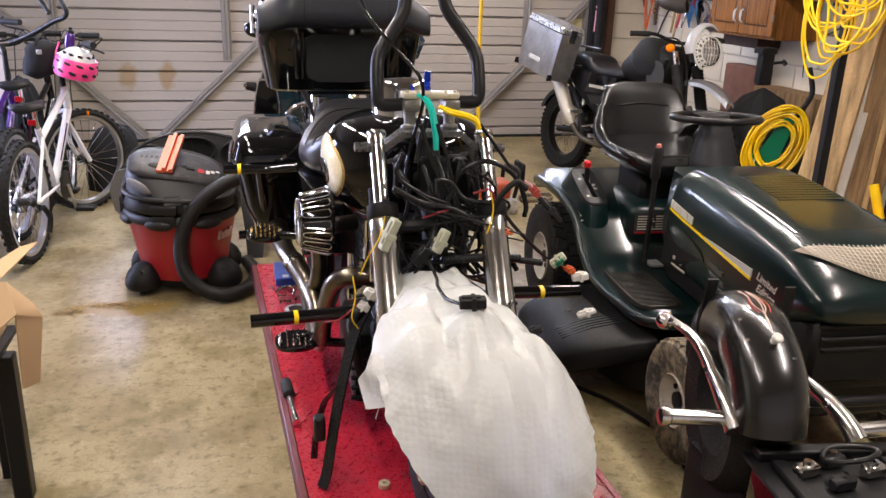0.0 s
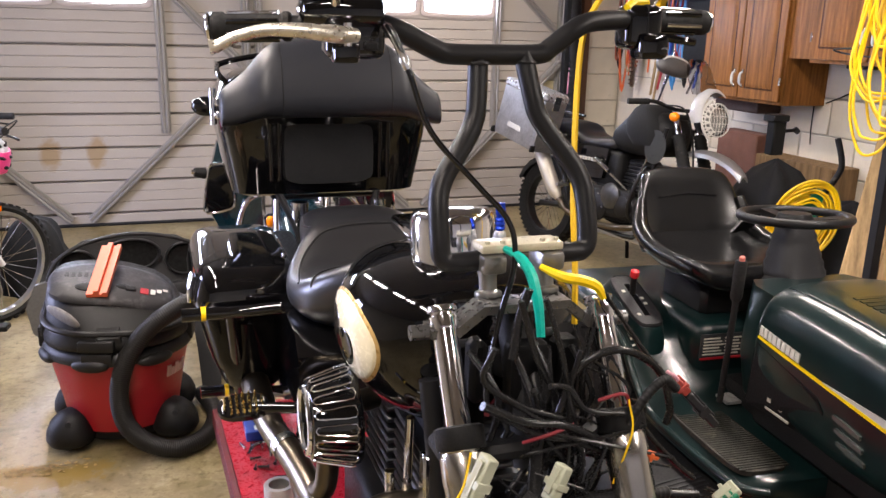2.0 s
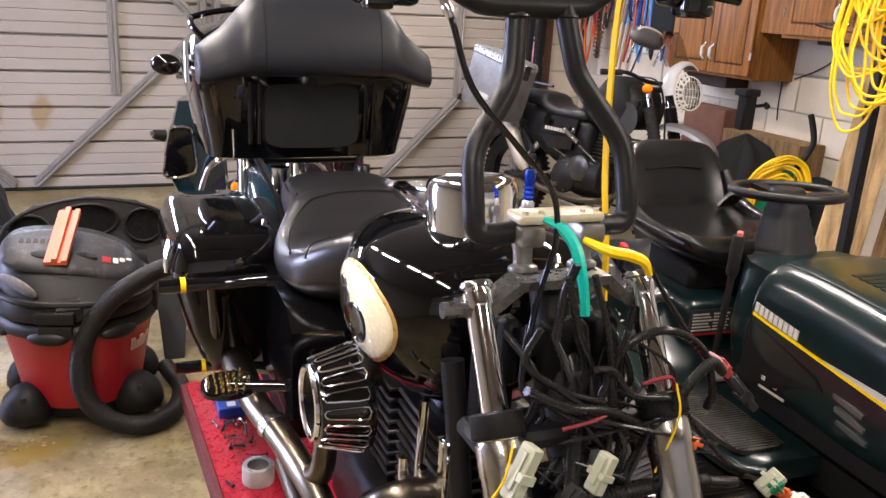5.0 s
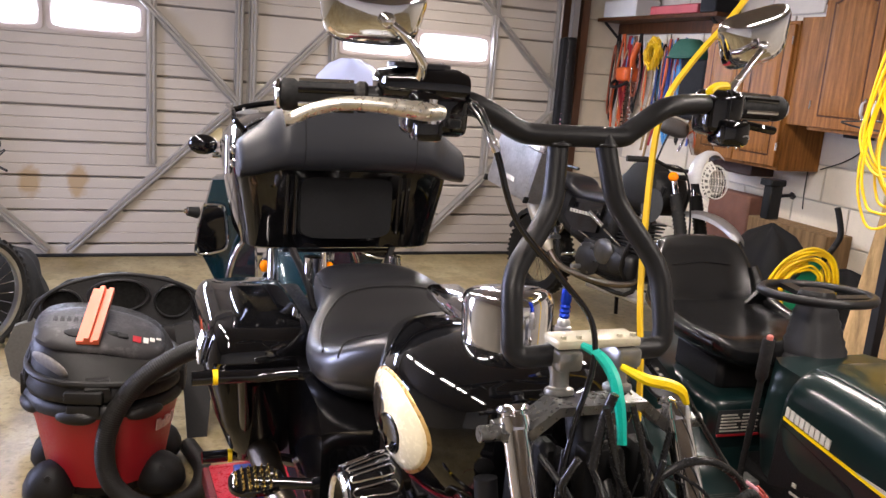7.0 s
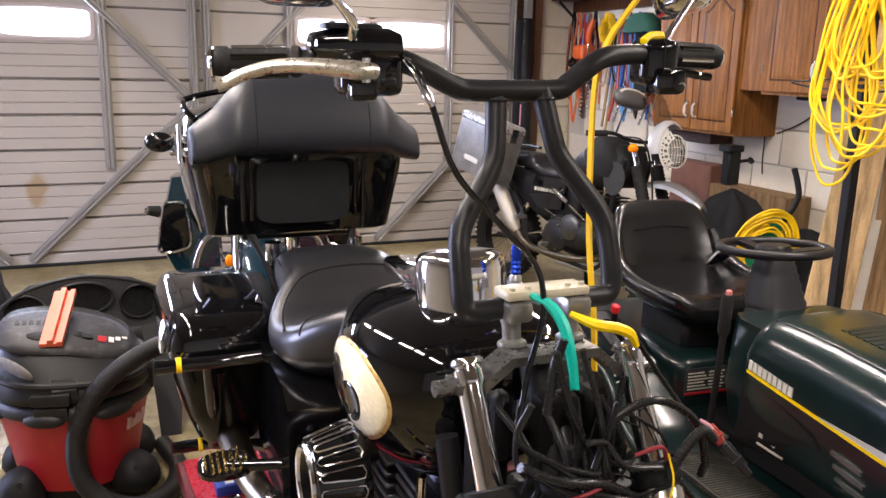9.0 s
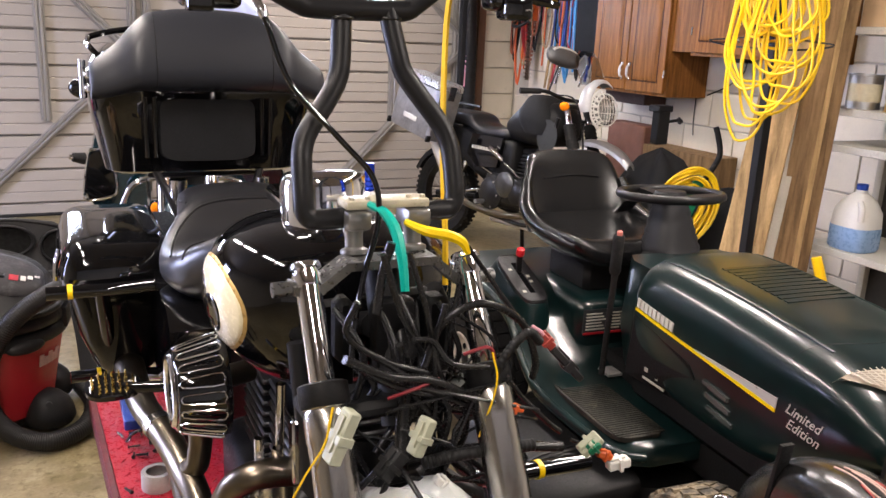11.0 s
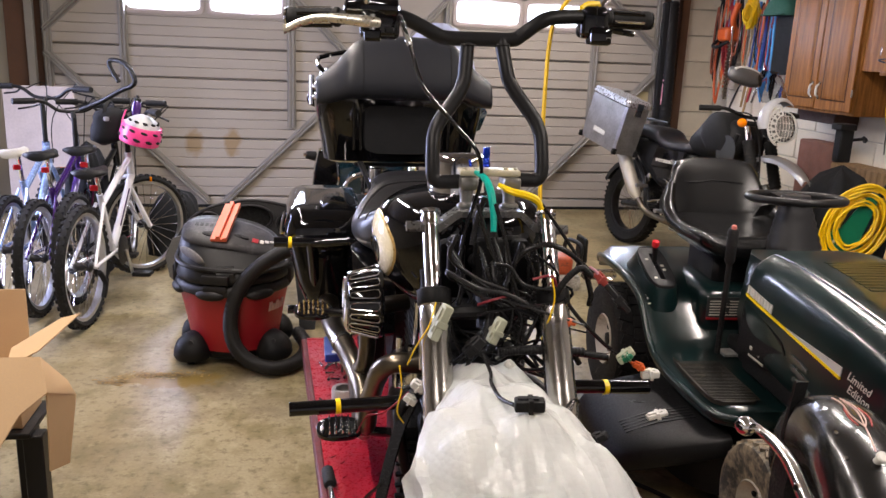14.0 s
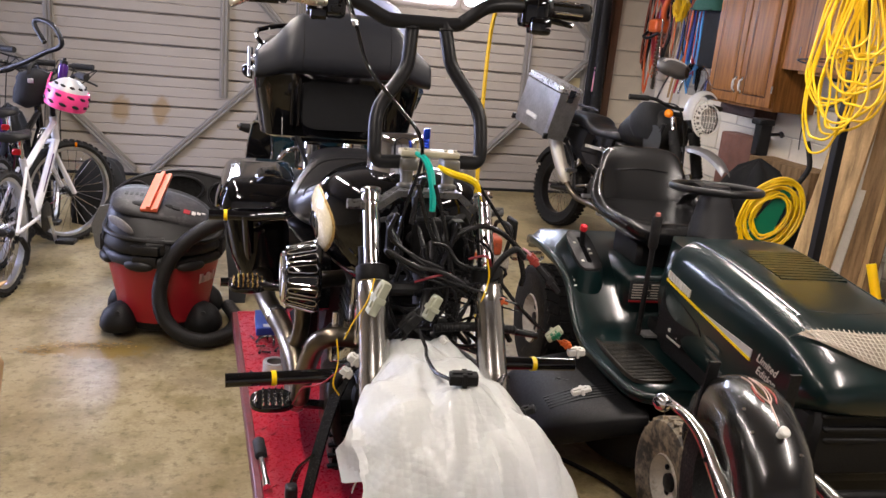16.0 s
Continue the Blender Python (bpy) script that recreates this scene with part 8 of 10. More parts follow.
jug = thing("washer_jug", (3.53, 3.40, 0.545), "translucent white plastic jug half full of blue fluid", "jug")
part("jug_lower", loft(B(), [oval(3.53, 3.40, z, rx, ry, 24, 3.2) for z, rx, ry in ((0.546, 0.085, 0.095), (0.56, 0.095, 0.105), (0.66, 0.095, 0.105))]), mat("blue_washer_fluid", (0.22, 0.35, 0.55), 0.3), jug, "blue fluid in the lower half")
part("jug_upper", loft(B(), [oval(3.53, 3.40, z, rx, ry, 24, 3.0) for z, rx, ry in ((0.661, 0.095, 0.105), (0.73, 0.09, 0.10), (0.79, 0.06, 0.065), (0.82, 0.026, 0.026), (0.835, 0.025, 0.025))]), WHITE, jug)
part("cap", lathe(B(), [(0.026, 0), (0.026, 0.025), (0.022, 0.028)], Matrix.Translation((3.53, 3.40, 0.835)), 18), BLUE, jug)
part("handle", tube(B(), [(3.47, 3.35, 0.785), (3.45, 3.32, 0.755), (3.455, 3.32, 0.70)], 0.014, 10, 3), WHITE, jug)
for y, r, h, z, mt, lab in ((3.47, 0.075, 0.16, 1.211, ALU, "bare metal paint tin on the rack"), (3.27, 0.07, 0.15, 1.211, mat("ochre_tin", (0.35, 0.22, 0.06), 0.5), "ochre paint tin on the rack")):
    tin = thing("paint_tin", (3.52, y, z), lab, "tin", "paint tins")
    part("tin_body", lathe(B(), [(r, 0), (r, h - 0.01), (r * 1.04, h - 0.008), (r * 1.04, h), (r * 0.9, h), (r * 0.88, h - 0.006)], Matrix.Translation((3.52, y, z)), 24), mt, tin)
    part("tin_label", lathe(B(), [(r * 1.004, 0.035), (r * 1.006, 0.036), (r * 1.006, h - 0.045), (r * 1.004, h - 0.044)], Matrix.Translation((3.52, y, z)), 24, cap=False), mat("pale_label", (0.6, 0.55, 0.4), 0.6), tin)
solo("carton", block(B(), (3.50, 3.18, 1.581), (3.85, 3.54, 1.87), 0.004), CARDBOARD, "brown cardboard carton on the rack", "box")
tray = thing("red_jack", (2.95, 3.05, 0), "red trolley jack with a yellow handle sleeve", "jack")
part("jack_body", block(B(), (2.72, 2.85, 0.04), (3.18, 3.10, 0.44), 0.05, None, 3), mat("glossy_red", (0.5, 0.02, 0.03), 0.3, coat=0.5), tray)
for x in (2.78, 3.12):
    for y in (2.90, 3.05):
        part("caster", rod(B(), (x - 0.02, y, 0.03), (x + 0.02, y, 0.03), 0.03, seg=16), MATT, tray)
part("jack_handle", rod(B(), (2.98, 3.05, 0.42), (2.95, 3.12, 0.62), 0.022), YELLOW, tray, "yellow sleeve")
part("handle_base", rod(B(), (2.985, 3.04, 0.40), (2.975, 3.06, 0.47), 0.03), MATT, tray)

# reel stand, covered engine and boards by the wall
reel = thing("cord_reel", (3.20, 4.28, 0), "green cord holder wound with yellow cable on a dark stand", "cord reel")
RC = Vector((3.22, 4.25, 0.58))
face = pose(RC.x, RC.y, RC.z, 0, 0, -38) @ pose(0, 0, 0, 0, 22, 0)
rng = random.Random(3)
for k in range(24):
    g = rng.uniform(0.45, 1.0)
    rx, rz = 0.165 * g, 0.24 * g + 0.01
    off = rng.uniform(-0.05, 0.05)
    part("winding", tube(B(), [face @ Vector((rx * math.cos(a) + rng.uniform(-0.006, 0.006), off + rng.uniform(-0.012, 0.012), rz * math.sin(a) + rng.uniform(-0.006, 0.006))) for a in [i * math.tau / 14 for i in range(14)]], 0.0068, 7, 3, closed=True), YELLOW, reel)
bm = B()
loft(bm, [[face @ Vector((x * w, y, z)) for x, y in ((-1, -0.02), (1, -0.02), (1, 0.02), (-1, 0.02))] for z, w in ((-0.20, 0.085), (-0.08, 0.09), (-0.06, 0.06), (0.06, 0.045), (0.17, 0.028), (0.20, 0.02))])
part("holder", bm, GREENPL, reel, "green plastic holder")
for k in range(4):
    part("text_bar", block(B(), (-0.06 + 0.026 * k, -0.0235, -0.15), (-0.045 + 0.026 * k, -0.0205, -0.125), 0, face), GREYPAINT, reel)
part("crook", tube(B(), [face @ Vector((0.02, 0.0, 0.17)), face @ Vector((0.03, 0.0, 0.30)), face @ Vector((0.02, 0, 0.36)), face @ Vector((-0.03, 0, 0.43)), face @ Vector((-0.065, 0, 0.47))], 0.016, 10, 4), RUBBER, reel, "bent black handle")
part("stem", rod(B(), (3.22, 4.25, 0.0), (3.22, 4.25, 0.42), 0.02), SATIN, reel)
part("foot", lathe(B(), [(0.15, 0), (0.15, 0.015), (0.04, 0.03)], Matrix.Translation((3.22, 4.25, 0)), 24), SATIN, reel)


def draped(name, cx, cy, rx, ry, h, seed, label, power=3.0, lean=0.0):
    """A covered heap with folds."""
    bm = B()
    rings = []
    noise.seed_set(seed)
    for j in range(15):
        t = j / 14
        z = h * t
        s = (1 - t ** 3.2) ** 0.5 if t < 1 else 0.02
        ring = []
        for k in range(48):
            a = k * math.tau / 48
            c, sn = math.cos(a), math.sin(a)
            f = 1 + 0.22 * noise.noise(Vector((c * 2.2, sn * 2.2, t * 2.5))) + 0.10 * abs(math.sin(4.5 * a + 3 * noise.noise(Vector((c, sn, 5 + t))))) * (1 - 0.6 * t)
            ring.append(Vector((cx + lean * t + rx * max(s, 0.02) * f * math.copysign(abs(c) ** (2 / power), c), cy + ry * max(s, 0.02) * f * math.copysign(abs(sn) ** (2 / power), sn), z * (1 + 0.04 * noise.noise(Vector((c * 2, sn * 2, 3)))))))
        rings.append(ring)
    loft(bm, rings)
    return solo(name, bm, CLOTH, label, "covered gear", sharp=70)


draped("covered_outboard", 3.62, 4.32, 0.24, 0.42, 0.66, 2, "dark charcoal cloth cover over gear by the wall")
draped("covered_gear", 3.46, 4.72, 0.24, 0.30, 0.84, 6, "dark nylon cover hanging over a stand", 2.4, -0.05)
bracket = thing("camera_mount", (3.46, 4.80, 0.86), "black clamp bracket on top of a covered stand", "clamp")
part("clamp_body", block(B(), (3.41, 4.77, 0.86), (3.50, 4.84, 1.09), 0.008), MATT, bracket)
part("clamp_jaw", block(B(), (3.385, 4.75, 1.06), (3.50, 4.85, 1.10), 0.006), MATT, bracket)
part("clamp_screw", rod(B(), (3.50, 4.79, 1.0), (3.57, 4.77, 1.01), 0.010), DARK_METAL, bracket)
part("clamp_knob", rod(B(), (3.565, 4.772, 1.0), (3.58, 4.77, 1.012), 0.022, seg=10), DARK_METAL, bracket)
stack = thing("wooden_box", (3.80, 4.95, 0), "stained wooden box standing against the block wall", "wooden box")
part("box_body", block(B(), (3.74, 4.62, 0.52), (3.945, 5.30, 0.79), 0.004), OLD_PINE, stack)
part("box_lid", block(B(), (3.70, 4.55, 0.47), (3.945, 5.34, 0.50), 0.004), PINE, stack)
part("box_base", block(B(), (3.72, 4.60, 0), (3.945, 5.32, 0.47), 0.004), OLD_PINE, stack)
solo("wooden_crate", block(B(), (3.80, 5.38, 0), (3.94, 5.80, 0.90), 0.01), mat("dull_red_brown", (0.16, 0.07, 0.05), 0.8, 0, 0.25, 12, 90), "dull red-brown crate against the wall", "crate")
# dark slab added for the band of shade below the wall cabinet
solo("under_cabinet_shade", block(B(), (3.74, 5.34, 1.045), (3.935, 5.79, 1.1285), 0.006), mat("cabinet_shade_umber", (0.055, 0.030, 0.024), 0.75, 0, 0.3, 7, 60), "dark brown slab standing for the shade under the wall cabinet", "box")

# concrete blocks of the long wall and the return beside the door
HB, LB = 0.232, 0.464
unit = mesh_of("block", block(B(), (-0.012, -LB / 2 + 0.005, 0.005), (0.0, LB / 2 - 0.005, HB - 0.005), 0.004), BLOCK_PAINT)
for r in range(11):
    for k in range(13):
        y = 1.9 + LB * k + (LB / 2 if r % 2 else 0)
        if y + LB / 2 > DOOR_Y:
            continue
        ob = new("block", unit)
        ob.parent = wall_east
        ob.location = (X_WALL + 0.008, y, 0.02 + HB * r)
wall_return = bpy.data.objects["wall_return"]
unit2 = mesh_of("block", block(B(), (0.004, -0.012, 0.005), (0.345, 0.0, HB - 0.005), 0.004), BLOCK_PAINT)
for r in range(11):
    ob = new("block", unit2)
    ob.parent = wall_return
    ob.location = (DOOR_R + 0.229, DOOR_Y + 0.01, 0.02 + HB * r)

# ---- adventure motorcycle by the wall ----
AM = (2.85, 5.52, 0)
adv = thing("adventure_motorcycle", AM, "black adventure motorcycle with a silver aluminium pannier", "motorcycle", rz=1, local=True)
adv.matrix_world = pose(*AM) @ Matrix.Rotation(radians(14.5), 4, "Z") @ Matrix.Rotation(radians(5), 4, "Y")
STEER = Matrix.Translation((0, -0.45, 1.05)) @ Matrix.Rotation(radians(-3), 4, Vector((0, 0.42, 0.91))) @ Matrix.Translation((0, 0.45, -1.05))


def spoked(parent, cy, r, w, rim_r, spokes, name="wheel", rubber=RUBBER, rim_mat=DARK_METAL, steer=0.0, cx=0.0, lugs=36, spoke_mat=CHROME):
    """A wire wheel in the y-z plane."""
    m = Matrix.Translation((cx, cy, r)) @ pose(0, 0, 0, 0, 0, steer) @ pose(0, 0, 0, 0, 90, 0)
    t = part(name, turn(B(), [(rim_r + 0.006, -w * 0.36), (r * 0.93, -w * 0.5), (r * 0.985, -w * 0.32), (r, 0), (r * 0.985, w * 0.32), (r * 0.93, w * 0.5), (rim_r + 0.006, w * 0.36), (rim_r + 0.004, 0)], m, 48), rubber, parent)
    lug = B()
    for k in range(lugs):
        for row in (-0.3, 0.3):
            q = m @ Matrix.Rotation((k + (0.5 if row > 0 else 0)) * math.tau / lugs, 4, "Z") @ Matrix.Translation((r * 0.985, 0, row * w))
            block(lug, (-0.004, -r * 1.5 / lugs, -w * 0.13), (0.007, r * 1.5 / lugs, w * 0.13), 0.0, q)
    tagged(part("tread", lug, rubber, t), kind="stuff")
    part("rim", turn(B(), [(rim_r + 0.008, -w * 0.34), (rim_r - 0.012, -w * 0.30), (rim_r - 0.016, 0), (rim_r - 0.012, w * 0.30), (rim_r + 0.008, w * 0.34), (rim_r, 0)], m, 48), rim_mat, t)
    part("hub", lathe(B(), [(0.012, -0.05), (0.028, -0.035), (0.02, -0.02), (0.02, 0.02), (0.028, 0.035), (0.012, 0.05)], m, 18), DARK_METAL, t)
    wires = B()
    for k in range(spokes):
        a = k * math.tau / spokes
        b = a + (0.35 if k % 2 else -0.35)
        tube(wires, [m @ Vector((0.024 * math.cos(b), 0.024 * math.sin(b), 0.03 if k % 4 < 2 else -0.03)), m @ Vector(((rim_r - 0.012) * math.cos(a), (rim_r - 0.012) * math.sin(a), 0))], 0.0016, 4)
    tagged(part("spokes", wires, spoke_mat, t), kind="stuff")
    return t


adv_front = spoked(adv, -0.74, 0.335, 0.09, 0.265, 32)
spoked(adv, 0.72, 0.315, 0.105, 0.225, 32, lugs=52)
# fork, gaiters, high front fender
for x in (-0.09, 0.09):
    part("fork_leg", rod(B(), (x, -0.75, 0.33), (x, -0.56, 0.72), 0.026), DARK_METAL, adv)
    pts = catmull([(x, -0.59, 0.66), (x, -0.47, 0.95)], 26)
    part("fork_gaiter", tube(B(), pts, [0.042 if k % 2 else 0.034 for k in range(len(pts))], 14), RUBBER, adv, sharp=70)
    part("fork_tube", rod(B(), (x, -0.47, 0.95), (x, -0.43, 1.05), 0.021), CHROME, adv)
bm = B()
rings = []
beak = catmull([(0, -0.49, 0.845), (0, -0.587, 0.868), (0, -0.69, 0.868), (0, -0.79, 0.845), (0, -0.87, 0.808), (0, -0.925, 0.765)], 3)
for k, c in enumerate(beak):
    u = k / (len(beak) - 1)
    w = 0.062 - 0.028 * u * u
    rings.append([c + Vector((v * w, 0, h)) for v, h in ((-1, -0.035), (-0.92, -0.012), (-0.5, 0.004), (0, 0.009), (0.5, 0.004), (0.92, -0.012), (1, -0.035), (0.9, -0.034), (0.4, -0.006), (-0.4, -0.006), (-0.9, -0.034))])
part("front_fender", loft(bm, rings), mat("dull_silver_paint", (0.33, 0.33, 0.335), 0.3, 0.6, 0.06, 6, 40, rvary=0), adv, "silver high front fender")
# headlamp with stone guard, small screen
hm = Matrix.Translation((-0.05, -0.69, 1.06)) @ pose(0, 0, 0, 80, 0, -6)
part("headlamp_shell", lathe(B(), [(0.03, -0.13), (0.065, -0.10), (0.09, -0.03), (0.095, 0.01), (0.085, 0.012)], hm, 28), MATT, adv)
lampg = part("headlamp_lens", lathe(B(), [(0.088, 0.0), (0.083, 0.014), (0.055, 0.028), (0.0, 0.034)], hm, 28), mat("clear_lens", (0.55, 0.55, 0.54), 0.16, 0.7, 0.45, 30, 70, coat=0.5), adv, "clear round headlamp")
for k in range(7):
    o = -0.066 + 0.022 * k
    h = math.sqrt(max(0.0, 0.094 ** 2 - o * o))
    part("guard_bar", tube(B(), [hm @ Vector((o, -h, 0.03)), hm @ Vector((o, 0, 0.048)), hm @ Vector((o, h, 0.03))], 0.0012, 5, 3), WHITE, lampg)
    if k % 2 == 0:
        part("guard_bar", tube(B(), [hm @ Vector((-h, o, 0.03)), hm @ Vector((0, o, 0.048)), hm @ Vector((h, o, 0.03))], 0.0012, 5, 3), WHITE, lampg)
part("guard_ring", tube(B(), [hm @ Vector((0.096 * math.cos(k * math.tau / 24), 0.096 * math.sin(k * math.tau / 24), 0.028)) for k in range(24)], 0.004, 6, closed=True), WHITE, lampg)
# cut-out side plate of the guard
lune = [hm @ Vector((0.106 * math.cos(radians(105 + 11 * k)), 0.118 * math.sin(radians(105 + 11 * k)), 0.012)) for k in range(14)]
inner = [hm @ Vector((0.070 * math.cos(radians(105 + 11 * k)), 0.078 * math.sin(radians(105 + 11 * k)), 0.038)) for k in range(14)]
part("guard_ring", tube(B(), lune, 0.0075, 6), WHITE, lampg)
part("guard_ring", tube(B(), inner, 0.0045, 6), WHITE, lampg)
for k in range(0, 13):
    part("guard_bar", tube(B(), [lune[k], inner[k + 1 if k % 2 else k]], 0.0055, 5), WHITE, lampg)
bm = B()
rings = []
for d, g in ((-0.075, 1.05), (-0.035, 1.14), (0.0, 1.10), (0.018, 0.98)):
    arc = [radians(55 + 130 * k / 20) for k in range(21)]
    out = [hm @ Vector((0.118 * g * math.cos(a), 0.130 * g * math.sin(a) + 0.04 * math.sin(a), d)) for a in arc]
    inn = [hm @ Vector((0.110 * g * math.cos(a), 0.122 * g * math.sin(a) + 0.04 * math.sin(a), d)) for a in arc]
    rings.append(out + inn[::-1])
loft(bm, rings)
part("lamp_cowl", bm, mat("smoky_grey_plastic", (0.42, 0.42, 0.425), 0.28, 0, 0.1, 8, 60, coat=0.4, rvary=0), adv, "smoky grey headlamp cowl", sharp=60)
bm = B()
rings = []
for z, w, y in ((1.20, 0.105, -0.60), (1.28, 0.115, -0.56), (1.36, 0.10, -0.52), (1.40, 0.06, -0.50)):
    rings.append([Vector((w * u, y + 0.05 * u * u, z)) for u in (-1, -0.6, -0.2, 0.2, 0.6, 1)] + [Vector((w * u, y + 0.005 + 0.05 * u * u, z)) for u in (1, 0.6, 0.2, -0.2, -0.6, -1)])
part("windscreen", loft(bm, rings), glass("smoked_screen", (0.55, 0.57, 0.6), 0.05, 1.2), adv)
# bars, mirrors, hand guards, indicators
part("handlebar", tube(B(), [(-0.40, -0.34, 1.13), (-0.26, -0.40, 1.14), (-0.12, -0.44, 1.10), (0.12, -0.44, 1.10), (0.26, -0.40, 1.14), (0.40, -0.34, 1.13)], 0.012, 10, 4), SATIN, adv)
for s in (-1, 1):
    part("grip", rod(B(), (s * 0.29, -0.39, 1.138), (s * 0.41, -0.335, 1.13), 0.018), RUBBER, adv)
    if s < 0:
        part("mirror_stem", tube(B(), [(s * 0.24, -0.41, 1.14), (s * 0.215, -0.42, 1.24), (s * 0.165, -0.415, 1.34)], 0.006, 8, 4), SATIN, adv)
        bm = B()
        mmm = Matrix.Translation((s * 0.155, -0.42, 1.350)) @ pose(0, 0, 0, 74, s * -8, 0) @ Matrix.Diagonal((1.4, 0.95, 1.4, 1))
        loft(bm, [oval(0, 0, z, 0.10 * g, 0.06 * g, 24, 3, mmm) for z, g in ((0.03, 0.35), (0.02, 0.8), (0.0, 1), (-0.012, 0.98), (-0.012, 0.9))])
        mir = part("mirror", bm, mat("silver_grey_mirror_shell", (0.10, 0.10, 0.105), 0.35, 0.2, 0.2, 9, 80), adv, "silver-grey mirror shell")
        # white arc in place of the highlight along the mirror's underside
        part("mirror_glint", tube(B(), [mmm @ Vector((0.088 * math.cos(radians(20 + 14 * k)), 0.050 * math.sin(radians(20 + 14 * k)), 0.016)) for k in range(11)], 0.010, 6), WHITE, mir)
    if s > 0:
        continue
    ind = part("indicator_stalk", rod(B(), (s * 0.06, -0.58, 1.06), (s * 0.25, -0.57, 1.065), 0.016), MATT, adv)
    bm = B()
    ball(bm, (s * 0.262, -0.58, 1.065), (0.028, 0.034, 0.028), seg=14)
    part("indicator", bm, AMBER, ind, "amber indicator")
# tank, bag, seats
bm = B()
rings = []
for y, hw, zb, zt in ((-0.42, 0.08, 0.86, 1.0), (-0.36, 0.15, 0.80, 1.06), (-0.22, 0.17, 0.78, 1.08), (-0.05, 0.15, 0.78, 1.04), (0.06, 0.11, 0.80, 0.95)):
    rings.append(hood_ring(y, hw, zb, zt, 3.0, 28))
part("fuel_tank", loft(bm, rings), MATT, adv, "matt black fuel tank", sharp=60)
bm = B()
loft(bm, [oval(-0.03, -0.20 + 0.3 * (z - 1.04), z, rx, ry, 28, 3.0) for z, rx, ry in ((0.86, 0.155, 0.12), (0.93, 0.175, 0.16), (1.0, 0.17, 0.15), (1.05, 0.14, 0.11), (1.085, 0.12, 0.08), (1.105, 0.09, 0.05), (1.11, 0.04, 0.02))])
part("tank_bag", bm, CLOTH, adv, "black cloth tank bag")
bm = B()
loft(bm, [[Vector((-0.16 - 0.012 * g, -0.37 + 0.085 * g * math.cos(a), 0.86 + 0.105 * g * math.sin(a))) for a in [k * math.tau / 24 for k in range(24)]] for g in (1.0, 0.98, 0.5)])
part("tank_roundel", bm, mat("dull_grey_panel", (0.035, 0.037, 0.036), 0.35), adv, "grey round side panel")
bm = B()
rings = []
for y, hw, zb, zt in ((0.0, 0.10, 0.80, 0.86), (0.06, 0.14, 0.78, 0.875), (0.25, 0.155, 0.78, 0.86), (0.36, 0.145, 0.80, 0.89), (0.42, 0.14, 0.82, 0.94), (0.66, 0.13, 0.85, 0.945), (0.74, 0.10, 0.88, 0.93)):
    rings.append(hood_ring(y, hw, zb, zt, 3.2, 28))
dense = [list(r) for r in zip(*[catmull([r[k] for r in rings], 3) for k in range(28)])]
part("seat", loft(bm, dense), LEATHER, adv, sharp=70)
bm = B()
plate(bm, [(0.05, 0.60), (0.02, 0.80), (0.32, 0.80), (0.36, 0.66), (0.25, 0.58)], 0.03, pose(-0.17, 0, 0, 0, 0, 0) @ Matrix(((0, 1, 0, 0), (1, 0, 0, 0), (0, 0, 1, 0), (0, 0, 0, 1))))
panel = part("side_panel", bm, GLOSS, adv)
for k in range(9):
    part("logo_bar", block(B(), (-0.1745, 0.31 - 0.028 * k - 0.018, 0.70), (-0.1695, 0.31 - 0.028 * k, 0.722)), GREYPAINT, panel)
# engine, frame, exhaust
bm = B()
block(bm, (-0.15, -0.28, 0.33), (0.15, 0.22, 0.52), 0.05, None, 3)
lathe(bm, [(0.11, 0), (0.11, 0.02), (0.09, 0.035), (0.0, 0.04)], Matrix.Translation((-0.15, 0.08, 0.42)) @ pose(0, 0, 0, 0, -90, 0), 28)
lathe(bm, [(0.07, 0), (0.07, 0.02), (0.05, 0.03), (0.0, 0.032)], Matrix.Translation((-0.15, -0.16, 0.45)) @ pose(0, 0, 0, 0, -90, 0), 28)
part("crankcase", bm, DARK_METAL, adv)
for k in range(9):
    part("fin", block(B(), (-0.095, -0.24 - 0.008 * k, 0.53 + 0.024 * k), (0.095, -0.04 - 0.008 * k, 0.54 + 0.024 * k), 0.004), DARK_METAL, adv)
part("cylinder", block(B(), (-0.07, -0.25, 0.50), (0.07, -0.07, 0.75), 0.015), DARK_METAL, adv)
bm = B()
for s in (-1, 1):
    tube(bm, [(s * 0.12, -0.40, 0.98), (s * 0.14, -0.35, 0.70), (s * 0.14, -0.32, 0.30), (s * 0.13, 0.0, 0.27), (s * 0.13, 0.35, 0.32), (s * 0.14, 0.45, 0.55), (s * 0.13, 0.75, 0.84)], 0.015, 8, 4)
    tube(bm, [(s * 0.09, 0.30, 0.36), (s * 0.09, 0.72, 0.315)], 0.022, 8)
part("frame", bm, SATIN, adv)
part("rear_body", loft(B(), [hood_ring(y, hw, zb, zt, 3.0, 24) for y, hw, zb, zt in ((0.18, 0.10, 0.52, 0.80), (0.26, 0.135, 0.48, 0.82), (0.45, 0.14, 0.56, 0.86), (0.62, 0.12, 0.68, 0.90), (0.80, 0.09, 0.78, 0.92), (0.88, 0.05, 0.82, 0.90))]), MATT, adv, sharp=60)
bm = B()
rings = []
for k in range(9):
    a = radians(25 + 115 * k / 8)
    o = Vector((0, math.cos(a), math.sin(a)))
    c = Vector((0, 0.72, 0.315)) + o * 0.345
    rings.append([c + o * h + Vector((x, 0, 0)) for x, h in ((-0.075, -0.04), (-0.07, 0), (0.07, 0), (0.075, -0.04), (0.06, -0.012), (-0.06, -0.012))])
part("rear_fender", loft(bm, rings), MATT, adv)
